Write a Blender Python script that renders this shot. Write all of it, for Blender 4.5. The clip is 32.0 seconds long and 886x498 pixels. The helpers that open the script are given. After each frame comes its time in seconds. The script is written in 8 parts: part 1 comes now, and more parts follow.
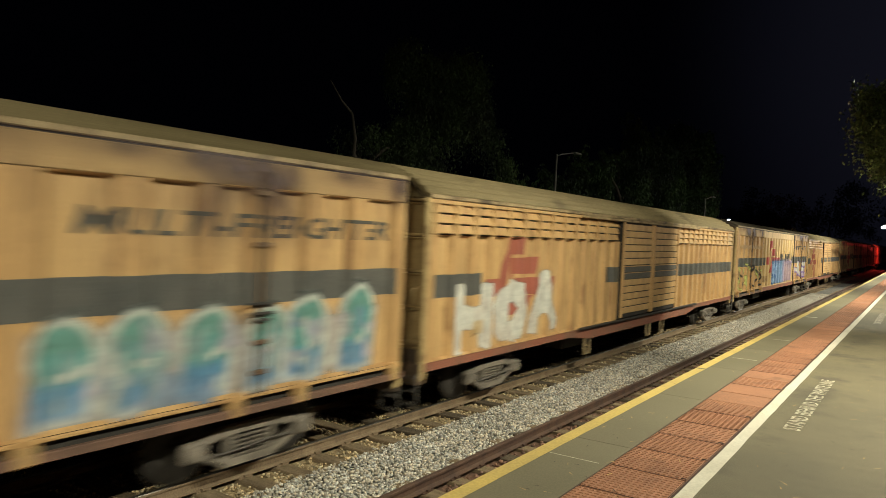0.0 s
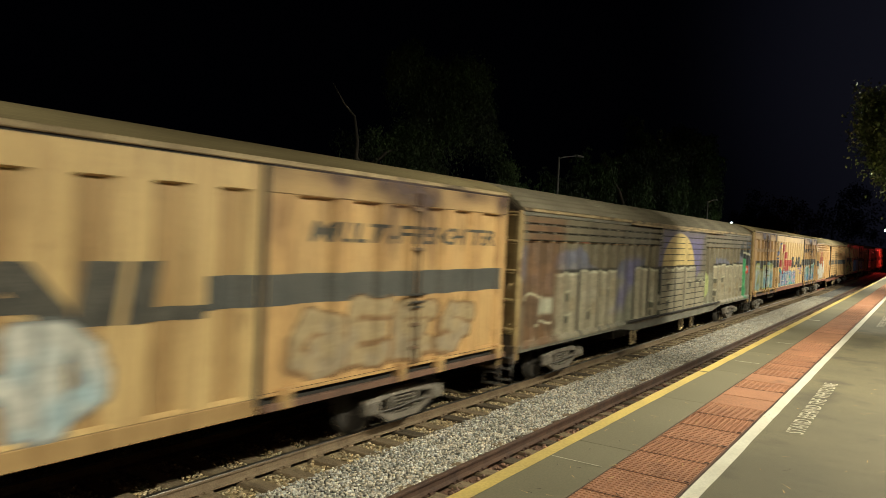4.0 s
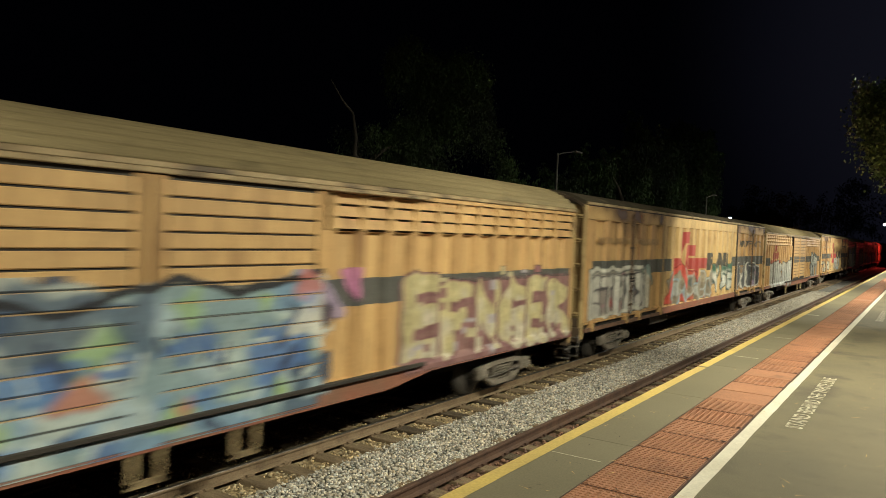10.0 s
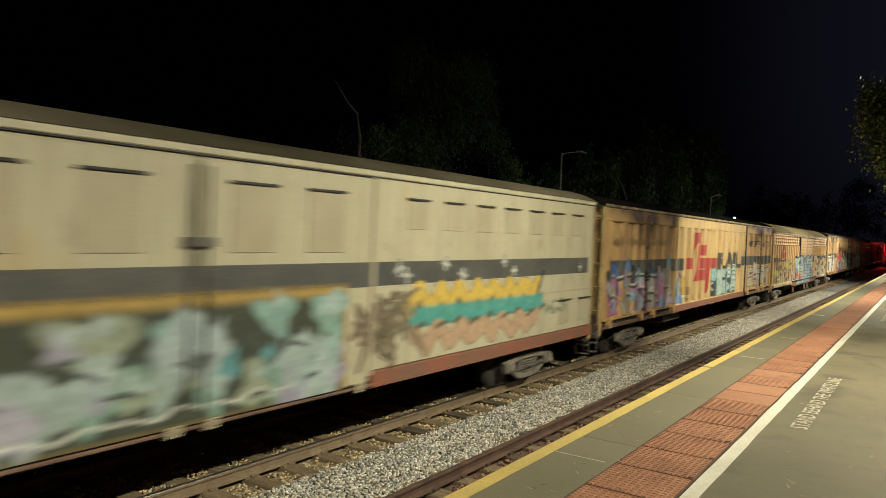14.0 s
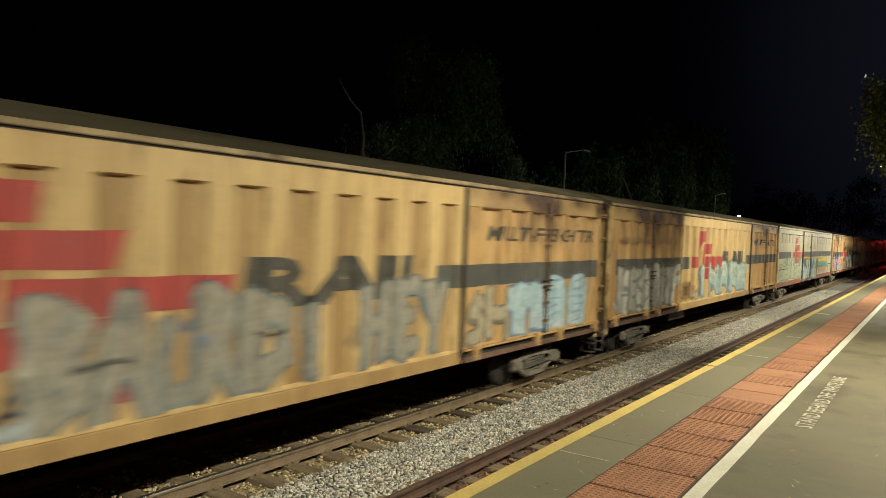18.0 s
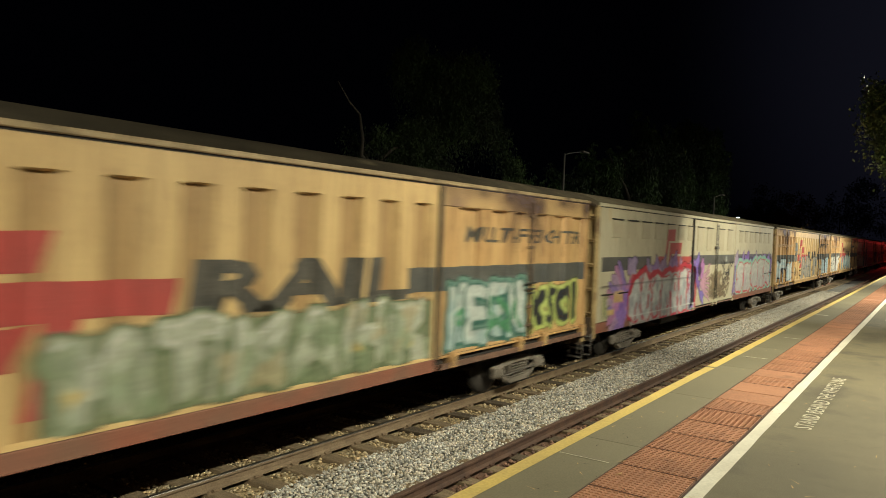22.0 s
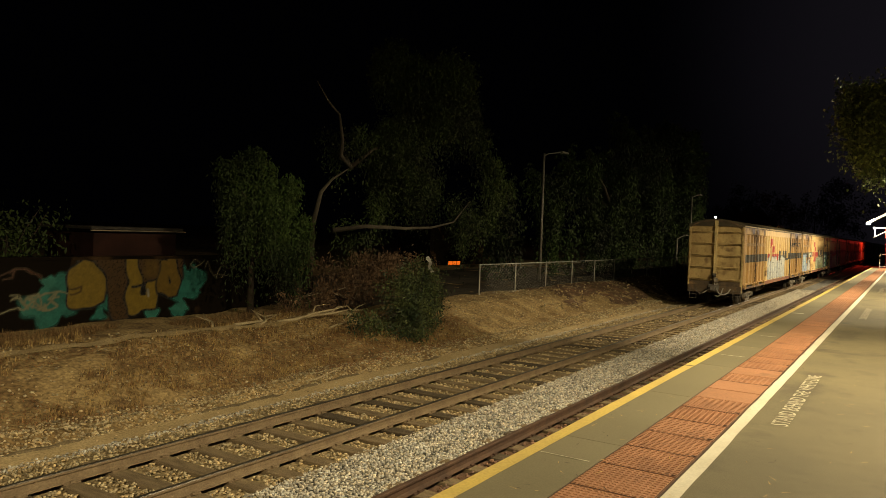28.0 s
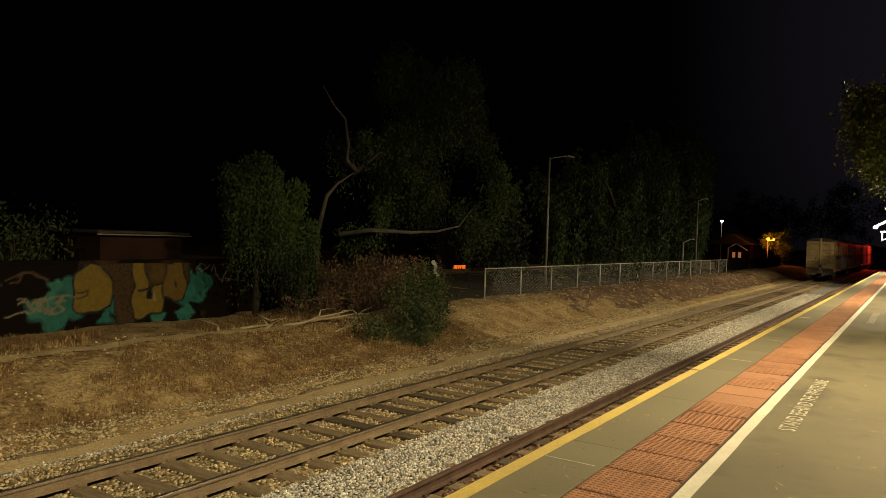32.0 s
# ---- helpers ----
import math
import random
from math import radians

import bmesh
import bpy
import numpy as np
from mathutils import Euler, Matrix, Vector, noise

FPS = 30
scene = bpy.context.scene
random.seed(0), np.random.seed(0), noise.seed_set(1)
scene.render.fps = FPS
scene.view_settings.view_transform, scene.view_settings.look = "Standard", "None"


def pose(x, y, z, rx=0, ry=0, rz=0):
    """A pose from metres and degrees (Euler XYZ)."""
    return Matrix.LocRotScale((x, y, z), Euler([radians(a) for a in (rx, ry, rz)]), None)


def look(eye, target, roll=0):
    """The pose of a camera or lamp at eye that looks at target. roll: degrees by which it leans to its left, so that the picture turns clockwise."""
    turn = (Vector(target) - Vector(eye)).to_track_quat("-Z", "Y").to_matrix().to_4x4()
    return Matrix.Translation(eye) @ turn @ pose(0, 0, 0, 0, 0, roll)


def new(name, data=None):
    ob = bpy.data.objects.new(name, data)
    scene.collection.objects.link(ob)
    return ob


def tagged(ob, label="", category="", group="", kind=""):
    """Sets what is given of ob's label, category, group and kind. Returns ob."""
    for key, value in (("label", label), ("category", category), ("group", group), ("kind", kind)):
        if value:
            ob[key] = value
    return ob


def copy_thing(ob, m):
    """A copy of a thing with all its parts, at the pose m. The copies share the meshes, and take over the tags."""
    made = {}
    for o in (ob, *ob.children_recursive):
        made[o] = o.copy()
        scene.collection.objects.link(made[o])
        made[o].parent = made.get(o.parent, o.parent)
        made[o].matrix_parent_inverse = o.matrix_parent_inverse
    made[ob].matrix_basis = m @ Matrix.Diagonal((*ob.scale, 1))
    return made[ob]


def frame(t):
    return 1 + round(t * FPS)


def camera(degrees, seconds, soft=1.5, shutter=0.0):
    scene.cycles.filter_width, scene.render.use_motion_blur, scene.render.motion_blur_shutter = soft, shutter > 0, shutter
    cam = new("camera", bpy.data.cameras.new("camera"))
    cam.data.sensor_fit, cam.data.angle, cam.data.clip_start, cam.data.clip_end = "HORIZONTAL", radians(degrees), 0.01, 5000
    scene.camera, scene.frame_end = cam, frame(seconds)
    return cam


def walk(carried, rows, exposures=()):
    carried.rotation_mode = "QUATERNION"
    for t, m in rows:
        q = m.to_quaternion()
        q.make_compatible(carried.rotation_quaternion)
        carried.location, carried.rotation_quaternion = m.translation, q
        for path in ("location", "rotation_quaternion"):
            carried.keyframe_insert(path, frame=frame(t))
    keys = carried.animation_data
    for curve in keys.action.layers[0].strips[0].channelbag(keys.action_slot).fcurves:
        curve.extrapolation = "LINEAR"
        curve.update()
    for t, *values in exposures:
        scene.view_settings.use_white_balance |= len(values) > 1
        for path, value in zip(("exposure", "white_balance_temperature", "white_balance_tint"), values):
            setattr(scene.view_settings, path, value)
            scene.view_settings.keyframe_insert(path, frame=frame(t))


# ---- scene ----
# camera: a phone held on the platform; yaw from the track's direction, pitch, lean
EYE = Vector((0.0, 0.0, 1.765))
cam = camera(62.9, 32.0, soft=0.4, shutter=0.55)
PATH = [
    (0.0, 33.56, -1.38, 2.56),
    (0.5, 33.54, -1.33, 2.59),
    (1.0, 33.62, -1.25, 2.52),
    (1.5, 33.64, -1.19, 2.59),
    (2.0, 33.66, -1.20, 2.58),
    (2.5, 33.68, -1.15, 2.51),
    (3.0, 33.71, -1.17, 2.54),
    (3.5, 33.76, -1.18, 2.59),
    (5.5, 33.64, -1.09, 2.52),
    (6.0, 33.63, -1.10, 2.57),
    (6.5, 33.62, -1.09, 2.52),
    (7.0, 33.65, -1.05, 2.47),
    (7.5, 33.56, -1.08, 2.51),
    (8.0, 33.58, -1.12, 2.45),
    (8.5, 33.63, -1.22, 2.37),
    (9.0, 33.67, -1.27, 2.35),
    (9.5, 33.70, -1.35, 2.37),
    (10.0, 33.66, -1.44, 2.33),
    (10.5, 33.69, -1.46, 2.35),
    (11.0, 33.73, -1.46, 2.32),
    (11.5, 33.77, -1.43, 2.22),
    (12.0, 33.80, -1.47, 2.33),
    (12.5, 33.79, -1.49, 2.35),
    (13.0, 33.81, -1.45, 2.38),
    (13.5, 33.93, -1.43, 2.31),
    (14.0, 33.97, -1.44, 2.27),
    (14.5, 34.01, -1.44, 2.30),
    (16.5, 34.13, -1.45, 2.21),
    (17.0, 34.18, -1.52, 2.22),
    (17.5, 34.24, -1.45, 2.14),
    (18.0, 34.26, -1.54, 2.22),
    (18.5, 34.30, -1.50, 2.11),
    (19.0, 34.33, -1.54, 2.15),
    (19.5, 34.36, -1.59, 2.20),
    (20.0, 34.32, -1.56, 2.11),
    (20.5, 34.23, -1.55, 2.17),
    (21.0, 34.20, -1.50, 2.16),
    (21.5, 34.21, -1.42, 2.14),
    (22.0, 34.21, -1.41, 2.16),
    (22.5, 34.18, -1.34, 2.08),
    (23.0, 34.09, -1.36, 2.04),
    (23.5, 33.96, -1.30, 2.04),
    (24.0, 33.88, -1.29, 2.09),
    (24.5, 33.80, -1.34, 2.00),
    (25.0, 33.73, -1.37, 1.99),
    (25.5, 33.54, -1.44, 2.07),
    (26.0, 33.42, -1.43, 2.06),
    (26.5, 33.26, -1.41, 2.00),
    (28.5, 32.58, -1.30, 2.04),
    (29.0, 32.59, -1.28, 2.08),
    (29.5, 32.73, -1.25, 2.08),
    (30.0, 32.81, -1.21, 2.06),
    (30.5, 32.91, -1.18, 2.01),
    (31.0, 32.95, -1.20, 2.00),
    (31.5, 33.06, -1.13, 2.03),
    (32.0, 33.11, -1.03, 2.00),
]


def aim(yaw, pitch, roll):
    a, b = radians(yaw), radians(pitch)
    way = Vector((math.cos(a) * math.cos(b), math.sin(a) * math.cos(b), math.sin(b)))
    return look(EYE, EYE + way, roll)


# the phone's white balance warms once the pale train has gone
STOPS = 2.08
walk(cam, [(t, aim(a, b, c)) for t, a, b, c in PATH], [(0.0, STOPS, 5100, 8), (25.2, STOPS, 5100, 8), (26.2, STOPS, 5500, 9), (28.5, STOPS, 6500, 10), (32.0, STOPS, 6500, 10)])

# ---- heights and lines of the place (x along the track, y across it, z up, platform at 0) ----
RAIL = -1.415          # top of the rails
EDGE = 2.60            # platform edge
NEAR_C, FAR_C = 4.38, 8.11
GROUND = -1.70
WAGON_PITCH = 23.5

# ---- world and lights ----
world = bpy.data.worlds.new("night")
scene.world = world
world.use_nodes = True
wn, wl = world.node_tree.nodes, world.node_tree.links
wtc, wdot, wmap, wmix = wn.new("ShaderNodeTexCoord"), wn.new("ShaderNodeVectorMath"), wn.new("ShaderNodeMapRange"), wn.new("ShaderNodeMix")
# a night sky, faintly lighter towards the town beyond the platform
wdot.operation = "DOT_PRODUCT"
wdot.inputs[1].default_value = Vector((1.0, -0.25, 0.25)).normalized()
wl.new(wtc.outputs["Generated"], wdot.inputs[0])
wl.new(wdot.outputs["Value"], wmap.inputs[0])
wmap.inputs[1].default_value, wmap.inputs[2].default_value = 0.84, 1.0
wmap.interpolation_type = "SMOOTHERSTEP"
wmix.data_type = "RGBA"
wmix.inputs[6].default_value, wmix.inputs[7].default_value = (0.00005, 0.00005, 0.00009, 1), (0.0014, 0.0012, 0.0016, 1)
wl.new(wmap.outputs[0], wmix.inputs[0])
wl.new(wmix.outputs[2], wn["Background"].inputs[0])

WARM = (1.0, 0.83, 0.50)


def lamp(kind, name, at, watts, colour, size=0.2, target=None, cone=150, blend=0.8):
    d = bpy.data.lights.new(name, kind)
    d.energy, d.color = watts, colour
    d.shadow_soft_size = size
    if kind == "SPOT":
        d.spot_size, d.spot_blend = radians(cone), blend
    ob = new(name, d)
    ob.matrix_world = look(at, target) if target else pose(*at)
    return ob


# platform lanterns: (x, watts)
LANTERNS = [(-8.0, 4200), (11.5, 1800), (28.5, 2300), (48.0, 2450), (66.0, 2900)]
LANTERN_Y, LANTERN_Z = -3.0, 7.0
for lx, lw in LANTERNS:
    lamp("SPOT", "lantern_light", (lx, LANTERN_Y + 0.75, LANTERN_Z - 0.16), lw, WARM, 0.16, (lx, LANTERN_Y + 4.0, 0.0), 160, 1.0)
lamp("POINT", "signal_light", (146.0, 3.2, 4.3), 420, (1.0, 0.05, 0.03), 0.1)
lamp("POINT", "shelter_light", (69.75, 2.72, 3.50), 130, (1.0, 0.90, 0.74), 0.15)
lamp("POINT", "street_light", (111.0, 17.6, 2.9), 75, (1.0, 0.28, 0.035), 0.2)

# ---- materials ----


def surf(name, a, b, scale=1.5, rough=0.6, metal=0.0, bump=0.15, fine=45.0, grain=0.25, spots=None, spot_scale=4.0, spot_cut=0.58, spec=0.3, stretch=(1, 1, 1), streak=0.0, pieces=0.0):
    """A weathered surface: two colours in broad patches, fine grain, fine relief, and if given stains of a third colour."""
    m = bpy.data.materials.new(name)
    m.use_nodes = True
    nt = m.node_tree
    n, l = nt.nodes, nt.links
    p = n["Principled BSDF"]
    p.inputs["Roughness"].default_value = rough
    p.inputs["Metallic"].default_value = metal
    p.inputs["Specular IOR Level"].default_value = spec
    tc, info = n.new("ShaderNodeTexCoord"), n.new("ShaderNodeObjectInfo")
    off = n.new("ShaderNodeVectorMath")
    off.operation = "MULTIPLY_ADD"
    l.new(info.outputs["Random"], off.inputs[0])
    off.inputs[1].default_value = (37, 53, 29)
    l.new(tc.outputs["Object"], off.inputs[2])
    st = n.new("ShaderNodeVectorMath")
    st.operation = "MULTIPLY"
    st.inputs[1].default_value = stretch
    l.new(off.outputs[0], st.inputs[0])

    def noisy(s, detail):
        t = n.new("ShaderNodeTexNoise")
        t.inputs["Scale"].default_value, t.inputs["Detail"].default_value = s, detail
        l.new(st.outputs[0], t.inputs["Vector"])
        return t

    def mixed(fac, c1, c2, mode="MIX"):
        x = n.new("ShaderNodeMix")
        x.data_type, x.blend_type = "RGBA", mode
        for sock, val in ((0, fac), (6, c1), (7, c2)):
            if isinstance(val, (tuple, float, int)):
                x.inputs[sock].default_value = (*val, 1) if isinstance(val, tuple) else val
            else:
                l.new(val, x.inputs[sock])
        return x.outputs[2]

    big, small = noisy(scale, 5), noisy(fine, 3)
    ramp = n.new("ShaderNodeMapRange")
    ramp.inputs[1].default_value, ramp.inputs[2].default_value = 0.35, 0.65
    l.new(big.outputs["Fac"], ramp.inputs[0])
    col = mixed(ramp.outputs[0], a, b)
    if spots:
        s = noisy(spot_scale, 6)
        cut = n.new("ShaderNodeMapRange")
        cut.inputs[1].default_value, cut.inputs[2].default_value = spot_cut, spot_cut + 0.12
        l.new(s.outputs["Fac"], cut.inputs[0])
        col = mixed(cut.outputs[0], col, spots)
    if streak:
        # grime that ran down, and scuffs
        st2 = n.new("ShaderNodeVectorMath")
        st2.operation = "MULTIPLY"
        st2.inputs[1].default_value = (5.0, 1.0, 0.35)
        l.new(off.outputs[0], st2.inputs[0])
        run, scuff = n.new("ShaderNodeTexNoise"), noisy(5.5, 8)
        run.inputs["Scale"].default_value, run.inputs["Detail"].default_value = 1.6, 4
        l.new(st2.outputs[0], run.inputs["Vector"])
        for tex, lo, hi in ((run, 0.42, 0.75), (scuff, 0.55, 0.72)):
            cut = n.new("ShaderNodeMapRange")
            cut.inputs[1].default_value, cut.inputs[2].default_value = lo, hi
            cut.inputs[4].default_value = streak
            l.new(tex.outputs["Fac"], cut.inputs[0])
            col = mixed(cut.outputs[0], col, (b[0] * 0.42, b[1] * 0.36, b[2] * 0.36))
    if pieces:
        # every loose piece has its own tone, some bluer, some browner
        geo, tone, hue = n.new("ShaderNodeNewGeometry"), n.new("ShaderNodeMapRange"), n.new("ShaderNodeMath")
        tone.inputs[3].default_value, tone.inputs[4].default_value = 1 - pieces, 1 + 0.55 * pieces
        l.new(geo.outputs["Random Per Island"], tone.inputs[0])
        hue.operation = "FRACT"
        mul = n.new("ShaderNodeMath")
        mul.operation = "MULTIPLY"
        mul.inputs[1].default_value = 17.3
        l.new(geo.outputs["Random Per Island"], mul.inputs[0])
        l.new(mul.outputs[0], hue.inputs[0])
        tint = mixed(hue.outputs[0], (1.08, 1.0, 0.86), (0.93, 1.0, 1.10))
        toned = n.new("ShaderNodeVectorMath")
        toned.operation = "SCALE"
        l.new(tint, toned.inputs[0])
        l.new(tone.outputs[0], toned.inputs["Scale"])
        col = mixed(1.0, col, toned.outputs[0], "MULTIPLY")
    shade = n.new("ShaderNodeMapRange")
    shade.inputs[3].default_value, shade.inputs[4].default_value = 1 - grain, 1 + grain
    shade.inputs[1].default_value, shade.inputs[2].default_value = 0.3, 0.7
    l.new(small.outputs["Fac"], shade.inputs[0])
    g = n.new("ShaderNodeVectorMath")
    g.operation = "SCALE"
    l.new(col, g.inputs[0])
    l.new(shade.outputs[0], g.inputs["Scale"])
    l.new(g.outputs[0], p.inputs["Base Color"])
    if bump:
        bp = n.new("ShaderNodeBump")
        bp.inputs["Strength"].default_value = bump
        bp.inputs["Distance"].default_value = 0.02
        l.new(small.outputs["Fac"], bp.inputs["Height"])
        l.new(bp.outputs[0], p.inputs["Normal"])
    return m


def glow(name, colour, strength):
    m = bpy.data.materials.new(name)
    m.use_nodes = True
    p = m.node_tree.nodes["Principled BSDF"]
    p.inputs["Base Color"].default_value = (*colour, 1)
    p.inputs["Emission Color"].default_value = (*colour, 1)
    p.inputs["Emission Strength"].default_value = strength
    return m


def spray_paint(name):
    """Spray paint: pigment and cover come with the mesh."""
    m = bpy.data.materials.new(name)
    m.use_nodes = True
    nt = m.node_tree
    n, l = nt.nodes, nt.links
    p = n["Principled BSDF"]
    p.inputs["Roughness"].default_value = 0.5
    p.inputs["Specular IOR Level"].default_value = 0.3
    at = n.new("ShaderNodeAttribute")
    at.attribute_name = "pigment"
    noise_t = n.new("ShaderNodeTexNoise")
    noise_t.inputs["Scale"].default_value = 6.0
    tc = n.new("ShaderNodeTexCoord")
    l.new(tc.outputs["Object"], noise_t.inputs["Vector"])
    sh = n.new("ShaderNodeMapRange")
    sh.inputs[1].default_value, sh.inputs[2].default_value = 0.3, 0.7
    sh.inputs[3].default_value, sh.inputs[4].default_value = 0.78, 1.1
    l.new(noise_t.outputs["Fac"], sh.inputs[0])
    g = n.new("ShaderNodeVectorMath")
    g.operation = "SCALE"
    l.new(at.outputs["Color"], g.inputs[0])
    l.new(sh.outputs[0], g.inputs["Scale"])
    l.new(g.outputs[0], p.inputs["Base Color"])
    tr = n.new("ShaderNodeBsdfTransparent")
    mx = n.new("ShaderNodeMixShader")
    l.new(at.outputs["Alpha"], mx.inputs[0])
    l.new(tr.outputs[0], mx.inputs[1])
    l.new(p.outputs[0], mx.inputs[2])
    l.new(mx.outputs[0], n["Material Output"].inputs[0])
    return m


OCHRE = surf("ochre_paint", (0.585, 0.375, 0.145), (0.49, 0.315, 0.128), 0.9, 0.5, bump=0.05, grain=0.10, spots=(0.34, 0.20, 0.08), spot_scale=1.8, spot_cut=0.60, stretch=(1.6, 1, 0.5), streak=0.5)
OCHRE_DOOR = surf("ochre_door_paint", (0.555, 0.345, 0.132), (0.46, 0.28, 0.106), 0.8, 0.5, bump=0.05, grain=0.12, spots=(0.30, 0.17, 0.07), spot_scale=1.5, spot_cut=0.57, stretch=(1.8, 1, 0.5), streak=0.5)
SOOTY = surf("sooty_ochre", (0.49, 0.325, 0.13), (0.38, 0.245, 0.105), 0.75, 0.65, bump=0.05, grain=0.14, spots=(0.24, 0.15, 0.085), spot_scale=0.7, spot_cut=0.58)
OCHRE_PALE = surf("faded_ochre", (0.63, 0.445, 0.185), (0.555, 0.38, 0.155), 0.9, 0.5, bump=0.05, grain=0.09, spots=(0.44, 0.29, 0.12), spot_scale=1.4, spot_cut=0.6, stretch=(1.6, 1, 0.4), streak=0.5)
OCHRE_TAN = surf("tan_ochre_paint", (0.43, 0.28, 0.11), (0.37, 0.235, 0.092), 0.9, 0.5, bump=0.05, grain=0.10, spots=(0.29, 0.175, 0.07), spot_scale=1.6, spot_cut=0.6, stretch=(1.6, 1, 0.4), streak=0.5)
OCHRE_RIM = surf("ochre_cantrail", (0.42, 0.32, 0.165), (0.26, 0.19, 0.095), 2.2, 0.6, grain=0.2, spots=(0.10, 0.075, 0.045), spot_scale=1.7, spot_cut=0.54, streak=0.5)
LOCK_BROWN = surf("brown_lock_iron", (0.16, 0.10, 0.055), (0.09, 0.06, 0.036), 4.0, 0.6, grain=0.25)
RAIL_BROWN = surf("brown_door_rail", (0.185, 0.105, 0.068), (0.115, 0.068, 0.046), 2.0, 0.65, grain=0.25)
END_GRIME = surf("grimy_rusty_end", (0.105, 0.072, 0.042), (0.05, 0.036, 0.024), 1.8, 0.8, grain=0.35, spots=(0.20, 0.12, 0.055), spot_scale=2.4, spot_cut=0.58)
POST_PALE = surf("pale_ochre_post", (0.60, 0.47, 0.22), (0.46, 0.34, 0.15), 1.4, 0.55, grain=0.15, streak=0.4)
SHED_RED = surf("dark_red_boards", (0.04, 0.018, 0.014), (0.022, 0.011, 0.009), 1.2, 0.85, grain=0.2, spec=0.05)
OCHRE_END = surf("ochre_end_paint", (0.50, 0.37, 0.16), (0.37, 0.26, 0.108), 1.3, 0.55, grain=0.18, spots=(0.19, 0.12, 0.055), spot_scale=2.0, spot_cut=0.56, streak=0.6)
CREAM = surf("cream_paint", (0.500, 0.450, 0.300), (0.445, 0.396, 0.258), 0.8, 0.5, bump=0.04, grain=0.07, spots=(0.46, 0.36, 0.19), spot_scale=1.2, spot_cut=0.62, stretch=(1.4, 1, 0.5), streak=0.3)
CREAM_PANEL = surf("cream_panel_paint", (0.423, 0.369, 0.243), (0.378, 0.324, 0.207), 1.2, 0.5, grain=0.08)
ROOF_DARK = surf("sooty_roof", (0.045, 0.036, 0.022), (0.075, 0.06, 0.036), 0.9, 0.75, grain=0.35, spots=(0.13, 0.105, 0.06), spot_scale=1.6, spot_cut=0.6)
ROOF_BLACK = surf("blackened_roof", (0.007, 0.0065, 0.006), (0.012, 0.011, 0.009), 0.9, 0.9, grain=0.3, spec=0.05)
ROOF_BROWN = surf("dusty_brown_roof", (0.105, 0.086, 0.05), (0.07, 0.056, 0.033), 0.8, 0.7, grain=0.3, stretch=(0.4, 1, 1), spots=(0.045, 0.037, 0.024), spot_scale=1.4, spot_cut=0.58)
ROOF_TAN = surf("tan_roof", (0.30, 0.235, 0.112), (0.22, 0.17, 0.08), 0.8, 0.65, grain=0.25, stretch=(0.4, 1, 1), spots=(0.15, 0.115, 0.058), spot_scale=1.2, spot_cut=0.58)
ROOF_CREAM = surf("buff_roof", (0.17, 0.142, 0.088), (0.12, 0.098, 0.06), 0.8, 0.65, grain=0.25)
STRIPE = surf("charcoal_stripe", (0.075, 0.074, 0.066), (0.11, 0.103, 0.088), 1.5, 0.5, grain=0.2)
SILL_RED = surf("red_oxide_sill", (0.25, 0.095, 0.055), (0.19, 0.10, 0.062), 1.5, 0.6, grain=0.2)
SILL_GREY = surf("grey_sill", (0.185, 0.168, 0.13), (0.125, 0.112, 0.085), 1.5, 0.6, grain=0.2)
LOGO_RED = surf("red_livery_paint", (0.40, 0.065, 0.05), (0.32, 0.07, 0.055), 1.4, 0.5, grain=0.12)
LOGO_FADED = surf("faded_red_paint", (0.34, 0.10, 0.06), (0.29, 0.10, 0.06), 1.4, 0.55, grain=0.12)
LETTER = surf("charcoal_letter", (0.06, 0.055, 0.045), (0.10, 0.09, 0.07), 4.0, 0.5)
LETTER_FADED = surf("faded_letter", (0.27, 0.175, 0.08), (0.40, 0.265, 0.11), 3.0, 0.5)
IRON = surf("grimy_iron", (0.15, 0.135, 0.115), (0.07, 0.06, 0.05), 4.0, 0.6, metal=0.1, grain=0.3, bump=0.3)
IRON_PALE = surf("dusty_cast_iron", (0.235, 0.20, 0.155), (0.13, 0.11, 0.085), 4.0, 0.7, grain=0.3, bump=0.3)
# wheel colour darkened for the shade inside the bogie
WHEEL_DARK = surf("shaded_wheel_steel", (0.05, 0.043, 0.036), (0.025, 0.022, 0.018), 4.0, 0.6, metal=0.1, grain=0.3)
# black iron, also the backing colour that stands in for shade in gaps
IRON_AND_GAPS = surf("black_iron_and_gaps", (0.028, 0.024, 0.02), (0.045, 0.038, 0.03), 3.0, 0.65, grain=0.3)
RUBBER = surf("pale_hose_rubber", (0.35, 0.33, 0.28), (0.22, 0.2, 0.17), 8.0, 0.6)
RAIL_TOP = surf("worn_rail_steel", (0.07, 0.06, 0.047), (0.07, 0.06, 0.047), 3.0, 0.38, metal=0.6, grain=0.1)
RAIL_RUST = surf("rusty_rail", (0.20, 0.145, 0.085), (0.15, 0.105, 0.062), 4.0, 0.75, grain=0.25)
RAIL_RED = surf("red_rusty_rail", (0.085, 0.048, 0.03), (0.055, 0.032, 0.022), 4.0, 0.75, grain=0.25)
TIMBER = surf("weathered_sleeper", (0.213, 0.156, 0.088), (0.138, 0.100, 0.056), 2.5, 0.85, grain=0.35, bump=0.5, stretch=(6, 1, 6))
TIMBER_DARK = surf("dark_oiled_sleeper", (0.10, 0.075, 0.045), (0.06, 0.045, 0.028), 2.5, 0.85, grain=0.35, bump=0.5, stretch=(6, 1, 6))
